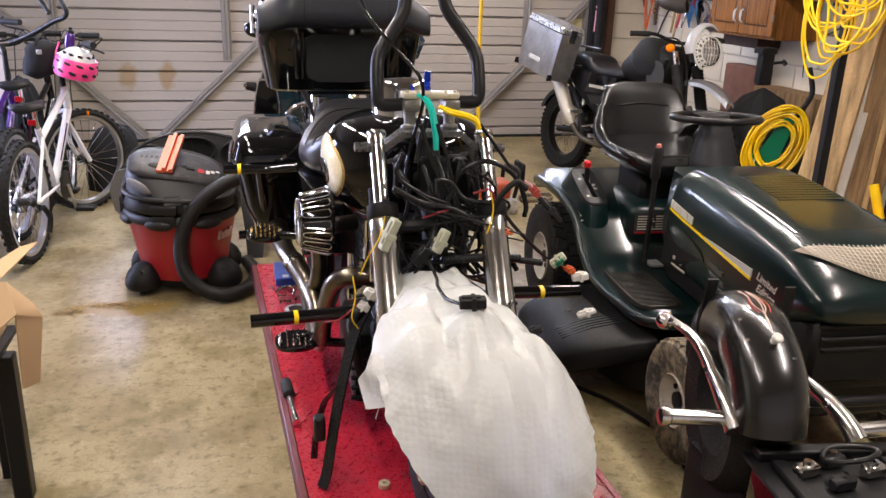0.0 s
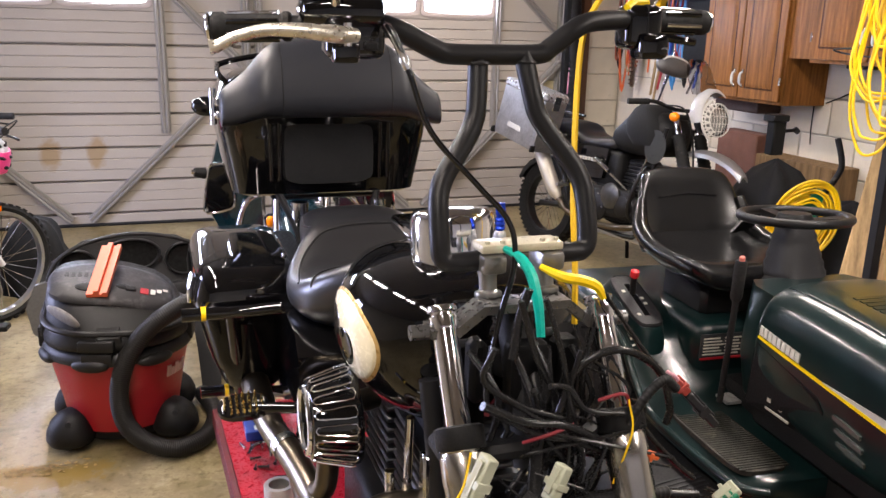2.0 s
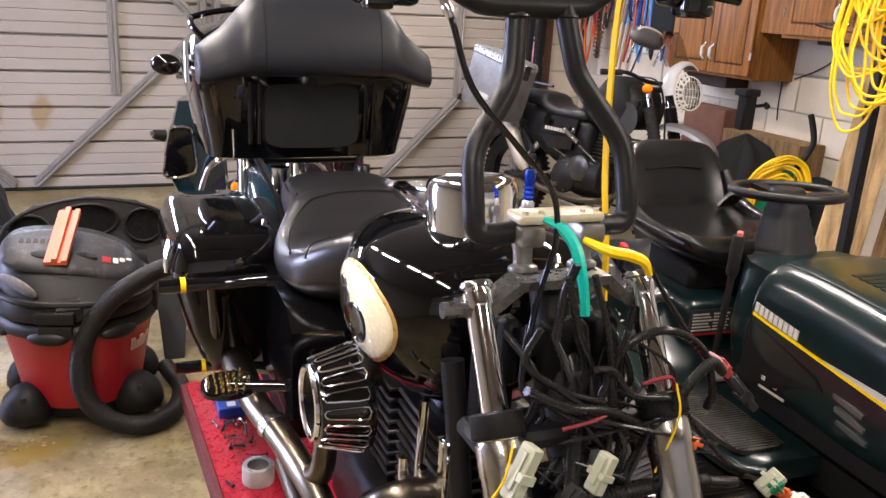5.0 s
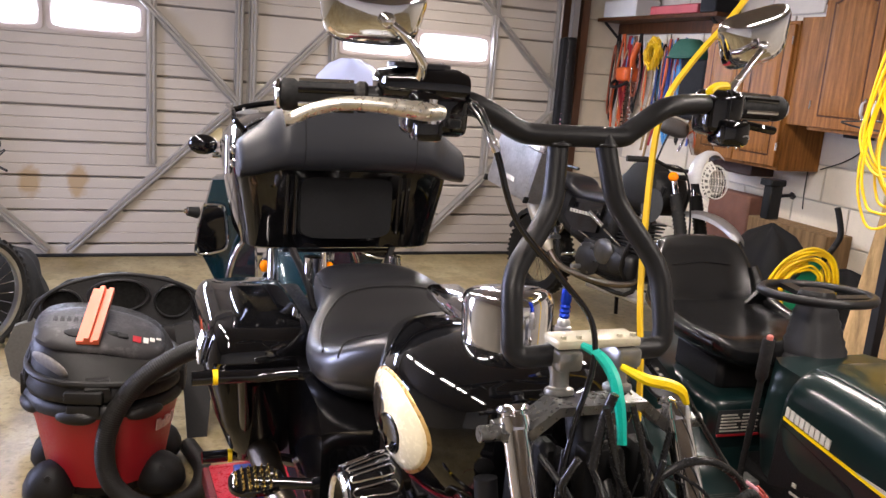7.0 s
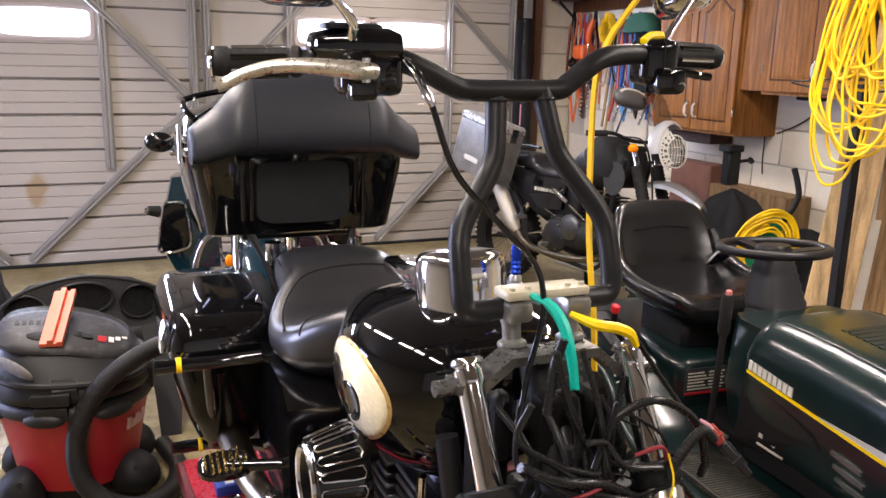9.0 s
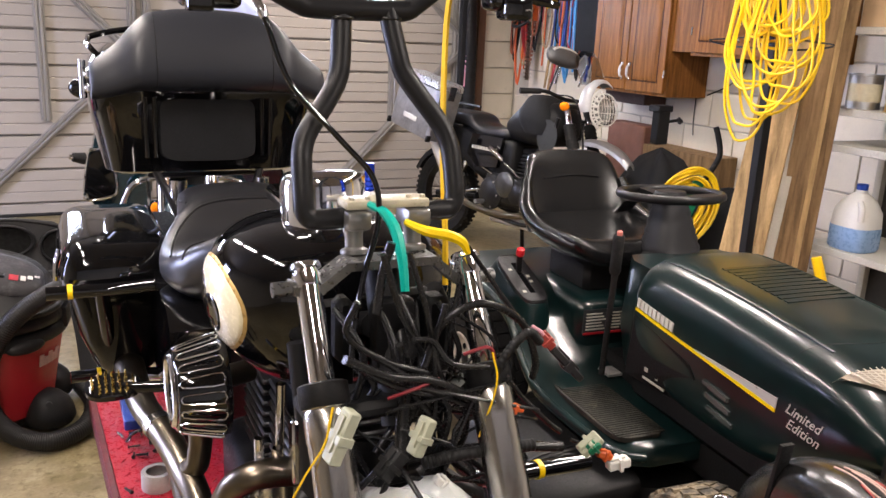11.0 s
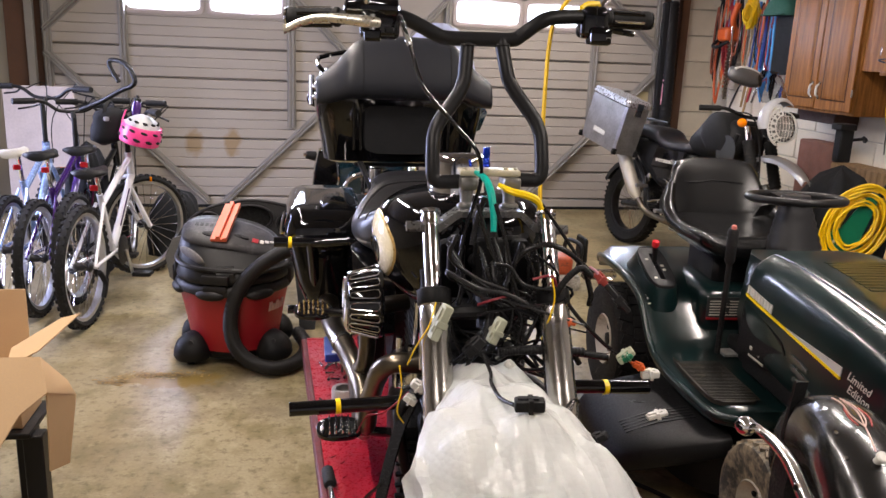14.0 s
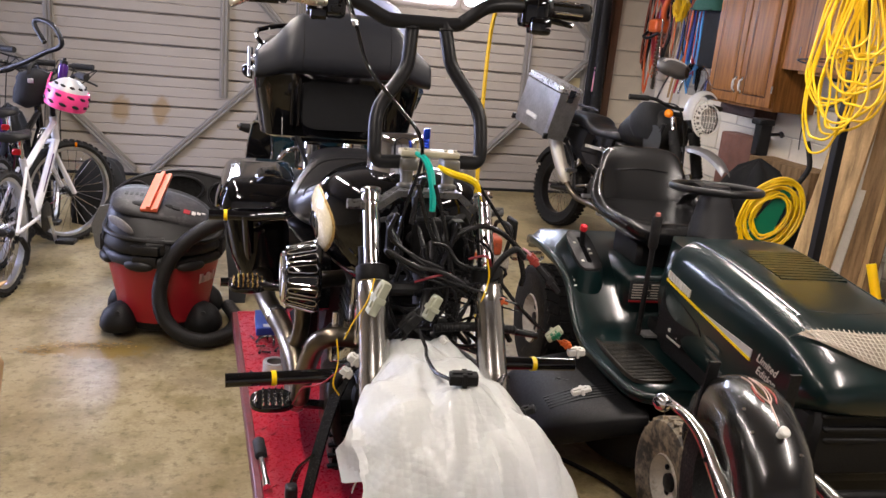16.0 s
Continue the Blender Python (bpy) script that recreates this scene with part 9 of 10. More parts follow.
part("tail_lamp", block(B(), (-0.05, 0.87, 0.84), (0.05, 0.91, 0.89), 0.012), mat("red_tail_lens", (0.4, 0.01, 0.015), 0.2), adv, "red tail lamp")
part("skid_plate", block(B(), (-0.13, -0.40, 0.23), (0.13, 0.10, 0.262), 0.01), ALU, adv)
part("air_box", block(B(), (-0.135, -0.06, 0.52), (0.135, 0.34, 0.79), 0.04, None, 3), MATT, adv)
part("engine_cover", block(B(), (-0.165, -0.22, 0.36), (-0.10, 0.16, 0.56), 0.03, None, 3), DARK_METAL, adv)
for k in range(6):
    a = k * math.tau / 6
    part("cover_bolt", rod(B(), (-0.19, 0.08 + 0.095 * math.cos(a), 0.42 + 0.095 * math.sin(a)), (-0.20, 0.08 + 0.095 * math.cos(a), 0.42 + 0.095 * math.sin(a)), 0.008, seg=8), CHROME, adv)
part("crash_bar", tube(B(), [(-0.15, -0.30, 0.72), (-0.22, -0.30, 0.62), (-0.22, -0.26, 0.45), (-0.14, -0.24, 0.36)], 0.012, 10, 4), SATIN, adv)
part("clutch_cover", lathe(B(), [(0.085, 0), (0.085, 0.012), (0.07, 0.022), (0.03, 0.026), (0.0, 0.027)], Matrix.Translation((-0.165, -0.05, 0.50)) @ pose(0, 0, 0, 0, -90, 0), 26), mat("worn_silver_casting", (0.12, 0.12, 0.118), 0.35, 0.9, 0.3, 20, 120), adv)
for a, b in (((-0.16, -0.18, 0.56), (-0.165, -0.02, 0.64)), ((-0.15, 0.10, 0.55), (-0.16, 0.30, 0.62)), ((-0.14, -0.30, 0.80), (-0.15, -0.24, 0.62)), ((-0.16, 0.16, 0.44), (-0.19, 0.30, 0.40))):
    part("chrome_stay", rod(B(), a, b, 0.008, seg=10), CHROME, adv)
part("heat_shield", rod(B(), (-0.185, -0.02, 0.66), (-0.20, 0.10, 0.73), 0.016), CHROME, adv, "chrome heat shield")
part("passenger_peg", rod(B(), (-0.14, 0.40, 0.50), (-0.24, 0.40, 0.50), 0.013), ALU, adv)
part("foot_peg", rod(B(), (-0.14, 0.12, 0.36), (-0.26, 0.12, 0.36), 0.015), ALU, adv)
part("brake_hose", tube(B(), [(-0.20, -0.42, 1.12), (-0.22, -0.60, 1.10), (-0.13, -0.62, 0.90), (-0.11, -0.66, 0.60), (-0.11, -0.72, 0.42)], 0.006, 6, 5), MATT, adv)
part("front_brake_disc", turn(B(), [(0.08, -0.003), (0.15, -0.003), (0.15, 0.003), (0.08, 0.003)], Matrix.Translation((-0.065, -0.74, 0.335)) @ pose(0, 0, 0, 0, 90, 0), 32), STEEL, adv)
part("exhaust_pipe", tube(B(), [(-0.05, -0.28, 0.62), (-0.10, -0.36, 0.50), (-0.14, -0.33, 0.36), (-0.16, -0.1, 0.30), (-0.165, 0.2, 0.30), (-0.175, 0.34, 0.33), (-0.19, 0.44, 0.42)], 0.022, 12, 4), EXHAUST, adv)
part("muffler", tube(B(), [(-0.19, 0.42, 0.40), (-0.20, 0.47, 0.46), (-0.21, 0.60, 0.64), (-0.215, 0.68, 0.74)], [0.026, 0.048, 0.052, 0.046], 18, 4), mat("brushed_muffler", (0.6, 0.56, 0.48), 0.5, 0.6, 0.15, 8, 160), adv, "brushed steel muffler")
part("shock", tube(B(), [(-0.10, 0.40, 0.62), (-0.11, 0.52, 0.44)], 0.022, 10), CHROME, adv)
# aluminium pannier on the near side
for s in (-1,):
    bm = B()
    m = Matrix.Translation((s * 0.30, 0.70, 0.965)) @ pose(0, 0, 0, 11, s * -3, 0) @ Matrix.Diagonal((1, 1.18, 1.1, 1))
    loft(bm, [[m @ Vector((sx * w, y, z)) for sx, y in ((-0.095, -0.20), (0.095, -0.20), (0.11, -0.18), (0.11, 0.18), (0.095, 0.20), (-0.095, 0.20), (-0.11, 0.18), (-0.11, -0.18))] for z, w in ((-0.20, 0.86), (-0.18, 0.95), (0.12, 1.0))])
    box = part("pannier", bm, mat("scratched_pannier_alu", (0.50, 0.505, 0.52), 0.38, 0.9, 0.3, 9, 60, bump=0.0004), adv, "silver aluminium pannier", sharp=25)
    bm = B()
    loft(bm, [[m @ Vector((sx * w, y * w, z)) for sx, y in ((-0.095, -0.205), (0.095, -0.205), (0.115, -0.185), (0.115, 0.185), (0.095, 0.205), (-0.095, 0.205), (-0.115, 0.185), (-0.115, -0.185))] for z, w in ((0.128, 1.0), (0.155, 1.0), (0.17, 0.93))])
    part("lid", bm, mat("pale_alu_lid", (0.75, 0.76, 0.8), 0.3, 0.9), box, sharp=25)
    for yy in (-0.202, 0.202):
        for sx in (-0.1, 0.1):
            part("corner_cap", block(B(), (sx - 0.02, yy - 0.008, -0.205), (sx + 0.02, yy + 0.008, -0.165), 0.004, m), MATT, box)
    part("latch", block(B(), (-0.03, -0.212, 0.07), (0.03, -0.202, 0.16), 0.003, m), CHROME, box)
    part("logo_bar", block(B(), (-0.111 if s < 0 else 0.109, -0.06, -0.12), (-0.109 if s < 0 else 0.111, 0.07, -0.09), 0, m), WHITE, box)
    part("pannier_rack", tube(B(), [(s * 0.16, 0.45, 0.84), (s * 0.185, 0.5, 0.84), (s * 0.185, 0.85, 0.86), (s * 0.185, 0.85, 0.76), (s * 0.17, 0.50, 0.72)], 0.009, 8, 3), SATIN, adv)
part("rear_rack", tube(B(), [(-0.13, 0.60, 0.97), (-0.14, 0.92, 0.98), (0, 0.98, 0.98), (0.14, 0.92, 0.98), (0.13, 0.60, 0.97)], 0.011, 8, 4), SATIN, adv)
part("side_stand", rod(B(), (0.13, 0.05, 0.30), (0.26, 0.12, 0.0), 0.014), SATIN, adv)

front = ("fork_leg", "fork_gaiter", "fork_tube", "front_fender", "headlamp_shell", "headlamp_lens", "guard_bar", "guard_ring", "lamp_cowl", "windscreen", "handlebar", "grip", "mirror_stem", "mirror", "mirror_glint", "indicator_stalk", "indicator")
for ob in adv.children_recursive:
    if ob.name.split(".")[0] in front or ob is adv_front or ob.parent is adv_front:
        ob.data.transform(STEER)

FROST = glass("hazy_acrylic", (0.5, 0.54, 0.72), 0.4, 1.15)
FROST.node_tree.nodes["Principled BSDF"].inputs["Transmission Weight"].default_value = 0.45

# ---- teal touring motorcycle behind the trunk ----
blue = thing("teal_motorcycle", (0.715, 5.42, 0), "teal blue touring motorcycle with chrome trim and a windshield", "motorcycle", rz=-8, local=True)
spoked(blue, -0.75, 0.32, 0.12, 0.22, 20, rim_mat=CHROME)
spoked(blue, 0.78, 0.32, 0.14, 0.21, 20, rim_mat=CHROME)
part("front_fender", loft(B(), [[Vector((w, -0.75 + 0.40 * math.cos(radians(a)) * h, 0.33 + 0.40 * math.sin(radians(a)) * h)) for w, h in ((-0.10, 0.70), (-0.095, 0.95), (-0.06, 1.0), (0.06, 1.0), (0.095, 0.95), (0.10, 0.70), (0.085, 0.70), (0.05, 0.98), (-0.05, 0.98), (-0.085, 0.70))] for a in range(0, 181, 15)]), TEAL, blue)
bm = B()
rings = [hood_ring(y, hw, zb, zt, 2.6, 28) for y, hw, zb, zt in ((-0.45, 0.08, 0.74, 0.90), (-0.36, 0.16, 0.70, 0.98), (-0.20, 0.18, 0.70, 1.0), (0.0, 0.14, 0.74, 0.94), (0.10, 0.08, 0.78, 0.88))]
part("fuel_tank", loft(bm, rings), TEAL, blue, sharp=60)
bm = B()
rings = [hood_ring(y, hw, zb, zt, 2.8, 28) for y, hw, zb, zt in ((0.05, 0.10, 0.72, 0.80), (0.15, 0.19, 0.68, 0.82), (0.35, 0.19, 0.70, 0.84), (0.45, 0.16, 0.74, 0.92), (0.75, 0.14, 0.78, 0.93))]
part("seat", loft(bm, rings), LEATHER, blue, sharp=60)
part("crankcase", block(B(), (-0.16, -0.35, 0.20), (0.16, 0.25, 0.50), 0.06, None, 3), CHROME, blue)
part("cylinder", block(B(), (-0.10, -0.32, 0.48), (0.10, 0.15, 0.74), 0.03, None, 2), DARK_METAL, blue)
for s in (-1, 1):
    m = Matrix.Translation((s * 0.30, 0.66, 0.66))
    bg = part("saddlebag", loft(B(), [oval(0, 0, z, rx, ry, 28, 4, m) for z, rx, ry in ((-0.22, 0.07, 0.22), (-0.19, 0.095, 0.26), (0.04, 0.11, 0.29))]), TEAL, blue, "teal hard saddlebag")
    part("lid", loft(B(), [oval(0, 0, z, rx, ry, 28, p, m) for z, rx, ry, p in ((0.045, 0.115, 0.295, 4), (0.065, 0.115, 0.295, 4), (0.12, 0.10, 0.26, 3.6), (0.15, 0.07, 0.2, 3), (0.155, 0.02, 0.06, 3))]), TEAL, bg)
    # lower fairing with its chrome-edged glove box
    low = part("lower_fairing", loft(B(), [[Vector((s * (x + dx), y, z)) for x, z in ((0.20, 0.40), (0.38, 0.42), (0.47, 0.60), (0.46, 0.80), (0.42, 0.97), (0.30, 0.98), (0.22, 0.80))] for y, dx in ((-0.40, -0.01), (-0.37, 0.0), (-0.20, -0.02))]), TEAL, blue, "teal lower fairing")
    box = [(0.36, 0.62), (0.47, 0.60), (0.485, 0.65), (0.455, 0.83), (0.43, 0.85), (0.37, 0.85), (0.35, 0.82), (0.335, 0.66)]
    part("glove_box", loft(B(), [[Vector((s * (0.41 + (x - 0.41) * g), y, 0.735 + (z - 0.735) * g)) for x, z in box] for y, g in ((-0.40, 1.0), (-0.415, 1.0), (-0.43, 0.9))]), GLOSS, low, "black glove box door")
    part("glove_box_trim", tube(B(), [(s * x, -0.42, z) for x, z in box], 0.008, 8, 2, closed=True), CHROME, low)
    part("air_vent", rod(B(), (s * 0.48, -0.38, 0.80), (s * 0.53, -0.40, 0.81), 0.03, 0.022), MATT, low)
    part("vent_knob", rod(B(), (s * 0.53, -0.40, 0.81), (s * 0.545, -0.405, 0.812), 0.012), CHROME, low)
    part("engine_guard", tube(B(), [(s * 0.10, -0.50, 0.72), (s * 0.20, -0.52, 0.72), (s * 0.28, -0.53, 0.66), (s * 0.33, -0.52, 0.46), (s * 0.29, -0.48, 0.34), (s * 0.12, -0.40, 0.28)], 0.016, 12, 5), CHROME, blue, "chrome engine guard")
    part("fork_leg", rod(B(), (s * 0.11, -0.78, 0.32), (s * 0.11, -0.50, 1.02), 0.034), CHROME, blue)
    part("mirror_stem", tube(B(), [(s * 0.34, -0.30, 1.06), (s * 0.40, -0.36, 1.10), (s * 0.45, -0.38, 1.12)], 0.009, 8, 3), CHROME, blue)
    part("mirror", ball(B(), (s * 0.46, -0.39, 1.14), (0.07, 0.035, 0.05), seg=18), GLOSS, blue)
    lampb = part("running_lamp", ball(B(), (s * 0.155, -0.60, 0.60), (0.028, 0.05, 0.034), seg=14), CHROME, blue)
    part("lens", ball(B(), (s * 0.155, -0.635, 0.60), (0.022, 0.022, 0.030), seg=12), AMBER, lampb, "amber lens")
part("handlebar", tube(B(), [(-0.42, -0.15, 1.06), (-0.30, -0.30, 1.08), (-0.12, -0.44, 1.02), (0.12, -0.44, 1.02), (0.30, -0.30, 1.08), (0.42, -0.15, 1.06)], 0.014, 10, 4), CHROME, blue)
# batwing fairing and windshield, turned with the bars
bm = B()
rings = []
for z, w, y in ((0.92, 0.20, -0.62), (1.0, 0.36, -0.60), (1.10, 0.40, -0.57), (1.20, 0.34, -0.55), (1.26, 0.22, -0.54)):
    rings.append([Vector((0.14 + w * u, y + 0.16 * u * u, z)) for u in (-1, -0.7, -0.35, 0, 0.35, 0.7, 1)] + [Vector((0.14 + w * u, y + 0.12 + 0.12 * u * u, z)) for u in (1, 0.7, 0.35, 0, -0.35, -0.7, -1)])
part("fairing", loft(bm, rings), TEAL, blue, "teal fork-mounted fairing", sharp=60)
bm = B()
rings = []
for z, w, y in ((1.18, 0.235, -0.56), (1.30, 0.225, -0.52), (1.42, 0.20, -0.48), (1.51, 0.165, -0.455), (1.57, 0.11, -0.44), (1.60, 0.05, -0.43)):
    rings.append([Vector((0.24 + w * u, y + 0.09 * u * u, z)) for u in (-1, -0.7, -0.35, 0, 0.35, 0.7, 1)] + [Vector((0.24 + w * u, y + 0.006 + 0.09 * u * u, z)) for u in (1, 0.7, 0.35, 0, -0.35, -0.7, -1)])
part("windshield", loft(bm, rings), FROST, blue, "clear rounded windshield")
bm = B()
lathe(bm, [(0.04, -0.12), (0.09, -0.08), (0.105, 0.0), (0.09, 0.02), (0.0, 0.03)], Matrix.Translation((0.03, -0.64, 0.98)) @ pose(0, 0, 0, 90, 0, 0), 28)
part("headlamp", bm, CHROME, blue)
bm = B()
tube(bm, [(-0.10, 0.60, 0.92), (-0.12, 0.72, 1.10), (-0.10, 0.76, 1.25), (0, 0.77, 1.28), (0.10, 0.76, 1.25), (0.12, 0.72, 1.10), (0.10, 0.60, 0.92)], 0.012, 8, 4)
part("sissy_bar", bm, CHROME, blue)
part("side_stand", rod(B(), (0.14, 0.0, 0.24), (0.28, 0.05, 0.0), 0.016), CHROME, blue)

# ---- bicycles ----
def bicycle(loc, rz, frame_mat, label, steer, r=0.30, stem=0.98, saddle=0.74, second=MATT):
    """A child's mountain bike whose front points along +y."""
    b = thing("bicycle", loc, label, "bicycle", "bicycles", rz=rz, local=True)
    L = 0.50
    spoked(b, -L, r, 0.052, r - 0.045, 26, rim_mat=ALU, lugs=44)
    spoked(b, L, r, 0.052, r - 0.045, 26, rim_mat=ALU, lugs=44, steer=steer)
    head_lo, head_hi = Vector((0, L - 0.20, 0.66)), Vector((0, L - 0.235, 0.80))
    bbk = Vector((0, -0.08, 0.30))
    seat_top = Vector((0, -0.22, 0.64))
    part("down_tube", tube(B(), [head_lo, bbk], 0.022, 12), frame_mat, b)
    part("top_tube", tube(B(), [head_hi - Vector((0, 0, 0.04)), seat_top - Vector((0, -0.03, 0.06))], 0.018, 12), frame_mat, b)
    part("seat_tube", tube(B(), [bbk, seat_top], 0.017, 12), frame_mat, b)
    part("head_tube", rod(B(), head_lo, head_hi, 0.022), frame_mat, b)
    for s in (-1, 1):
        part("chain_stay", tube(B(), [bbk + Vector((s * 0.03, 0, 0)), (s * 0.06, -L, r)], 0.010, 8), frame_mat, b)
        part("seat_stay", tube(B(), [seat_top + Vector((s * 0.02, 0, -0.05)), (s * 0.06, -L, r)], 0.009, 8), frame_mat, b)
    st = Matrix.Translation((0, L, 0)) @ pose(0, 0, 0, 0, 0, steer) @ Matrix.Translation((0, -L, 0))
    for s in (-1, 1):
        part("fork_blade", tube(B(), [head_lo, st @ Vector((s * 0.05, L - 0.14, r + 0.30)), st @ Vector((s * 0.055, L, r))], 0.015, 10), frame_mat, b)
    part("seat_post", rod(B(), seat_top, (0, -0.25, saddle), 0.012), CHROME, b)
    bm = B()
    rings = []
    for y, w, z in ((-0.40, 0.05, 0.012), (-0.37, 0.085, 0.02), (-0.30, 0.08, 0.012), (-0.22, 0.04, 0.006), (-0.13, 0.022, 0.004), (-0.11, 0.012, 0.0)):
        rings.append([Vector((w * math.cos(a), y, saddle + 0.015 + z + 0.022 * math.sin(a))) for a in [k * math.tau / 16 for k in range(16)]])
    part("saddle", loft(bm, rings), second, b, sharp=70)
    hs = Matrix.Translation((0, L - 0.235, 0)) @ pose(0, 0, 0, 0, 0, steer) @ Matrix.Translation((0, 0.235 - L, 0))
    part("stem", tube(B(), [head_hi, hs @ Vector((0, L - 0.24, stem - 0.05)), hs @ Vector((0, L - 0.19, stem - 0.02))], 0.015, 10), MATT, b)
    bar = part("handlebar", tube(B(), [hs @ Vector(p) for p in ((-0.30, L - 0.24, stem + 0.05), (-0.16, L - 0.20, stem + 0.045), (-0.07, L - 0.19, stem - 0.01), (0.07, L - 0.19, stem - 0.01), (0.16, L - 0.20, stem + 0.045), (0.30, L - 0.24, stem + 0.05))], 0.011, 10, 4), SATIN, b)
    for s in (-1, 1):
        part("grip", rod(B(), hs @ Vector((s * 0.20, L - 0.21, stem + 0.05)), hs @ Vector((s * 0.32, L - 0.245, stem + 0.05)), 0.018), RUBBER, bar)
        part("brake_lever", tube(B(), [hs @ Vector((s * 0.17, L - 0.19, stem + 0.03)), hs @ Vector((s * 0.22, L - 0.15, stem + 0.01)), hs @ Vector((s * 0.29, L - 0.16, stem + 0.0))], 0.006, 6, 3), SATIN, bar)
        part("brake_hose", tube(B(), [hs @ Vector((s * 0.16, L - 0.17, stem + 0.03)), hs @ Vector((s * 0.10, L - 0.02, stem + 0.06)), (s * 0.02, L - 0.12, stem - 0.14), (s * 0.02, L - 0.18, 0.66)], 0.0035, 6, 4), MATT, bar)
    part("chainring", lathe(B(), [(0.075, -0.004), (0.085, 0), (0.075, 0.004)], Matrix.Translation((0.06, bbk.y, bbk.z)) @ pose(0, 0, 0, 0, 90, 0), 28), DARK_METAL, b)
    for s, d in ((1, Vector((0, 0.06, -0.15))), (-1, Vector((0, -0.06, 0.15)))):
        part("crank", tube(B(), [bbk + Vector((s * 0.075, 0, 0)), bbk + Vector((s * 0.085, 0, 0)) + d], 0.010, 8), ALU, b)
        part("pedal", block(B(), (-0.05, -0.035, -0.012), (0.05, 0.035, 0.012), 0.004, Matrix.Translation(bbk + Vector((s * 0.14, 0, 0)) + d)), MATT, b)
    part("derailleur", tube(B(), [(0.07, -L + 0.02, r - 0.03), (0.085, -L + 0.06, r - 0.10), (0.08, -L + 0.03, r - 0.17)], 0.014, 8, 2), MATT, b)
    part("reflector", block(B(), (-0.02, -0.30, saddle - 0.07), (0.02, -0.285, saddle - 0.04), 0.004), mat("red_reflector", (0.6, 0.01, 0.02), 0.2), b, "red reflector")
    part("reflector", block(B(), (-0.03, L + 0.035, r + 0.27), (0.03, L + 0.05, r + 0.30), 0.004, st), AMBER, b, "amber reflector")
    return b, hs


white, hs = bicycle((-0.925, 4.89, 0), -7, BIKE_WHITE, "white children's mountain bike with black tyres", -38, r=0.315, stem=1.0)
part("decal", tube(B(), [(0.0245, 0.18, 0.60), (0.0245, 0.0, 0.42)], 0, flat=(0.003, 0.012)), PURPLE, white)
# raised bar end with a bag cage on the white bicycle
part("bar_end", tube(B(), [hs @ Vector(p) for p in ((-0.36, 0.20, 1.02), (-0.20, 0.24, 1.08), (-0.06, 0.28, 1.15), (0.02, 0.30, 1.18), (0.05, 0.30, 1.22), (-0.01, 0.29, 1.30), (-0.11, 0.27, 1.32), (-0.13, 0.26, 1.29), (-0.06, 0.27, 1.20))], 0.014, 10, 3), SATIN, white)
bicycle((-1.24, 5.09, 0), -2, PURPLE, "purple mountain bike with knobbly black tyres", 22, r=0.31, stem=1.02, saddle=0.80)
bicycle((-1.46, 5.30, 0), 0, mat("pale_blue_bike_paint", (0.25, 0.35, 0.6), 0.25, 0.2, 0.1, coat=0.6), "pale blue mountain bike leaning in a row", -14, r=0.30, stem=1.08, saddle=0.78, second=GREYPAINT)
bicycle((-1.08, 5.30, 0), -5, GLOSS, "black mountain bike in a row of bicycles", 10, r=0.31, stem=1.0, saddle=0.80)

helm = thing("bicycle_helmet", (-0.80, 5.0, 0.85), "pink and grey child's helmet hanging on the handlebar", "helmet")
HM = Matrix.Translation((-0.795, 5.05, 0.93)) @ pose(0, 0, 0, 4, 14, 10) @ Matrix.Scale(1.0, 4)
bm = B()
rings = []
for j in range(9):
    t = j / 8
    ang = t * math.pi / 2
    rings.append([HM @ Vector((0.105 * math.cos(ang) * math.cos(a) * (1 + 0.05 * math.sin(6 * a)), 0.135 * math.cos(ang) * math.sin(a), 0.10 * math.sin(ang))) for a in [k * math.tau / 32 for k in range(32)]] if j < 8 else [HM @ Vector((0.004 * math.cos(k), 0.004 * math.sin(k), 0.10)) for k in range(32)])
shell = part("shell", loft(bm, rings), mat("pale_grey_shell", (0.42, 0.42, 0.43), 0.35), helm)
bm = B()
loft(bm, [[HM @ Vector((0.112 * g * math.cos(a), 0.142 * g * math.sin(a), z)) for a in [k * math.tau / 32 for k in range(32)]] for z, g in ((-0.065, 0.86), (-0.06, 0.96), (-0.02, 1.03), (0.02, 1.01), (0.042, 0.95), (0.04, 0.88), (-0.055, 0.82))])
part("lower_shell", bm, PINK, shell, "pink lower shell")
for k in range(11):
    a = k * math.tau / 11
    for z, g, h in ((-0.028, 1.015, 0.009), (0.018, 1.005, 0.008), (0.066, 0.74, 0.008)):
        b = a + (0.28 if z > 0 else 0)
        bm = B()
        ball(bm, (0, 0, 0), (0.021 * (g if z > 0.05 else 1), 0.006, h), HM @ Matrix.Translation((0.112 * g * math.cos(b), 0.142 * g * math.sin(b), z)) @ pose(0, 0, 0, 0, 12, math.degrees(math.atan2(0.142 * math.sin(b), 0.112 * math.cos(b))) + 90), 8)
        part("vent", bm, MATT, shell)
part("chin_strap", tube(B(), [HM @ Vector((-0.09, 0, -0.03)), (-0.90, 5.08, 0.99), (-0.88, 5.10, 1.05)], 0.005, 6, 3), PINK, helm)
# cloth bag, bottle and spare grips crowding the handlebars
bbag = thing("handlebar_bag", (-0.98, 5.14, 0.84), "black cloth bag strapped to a bicycle handlebar", "bag")
bm = B()
noise.seed_set(9)
rings = []
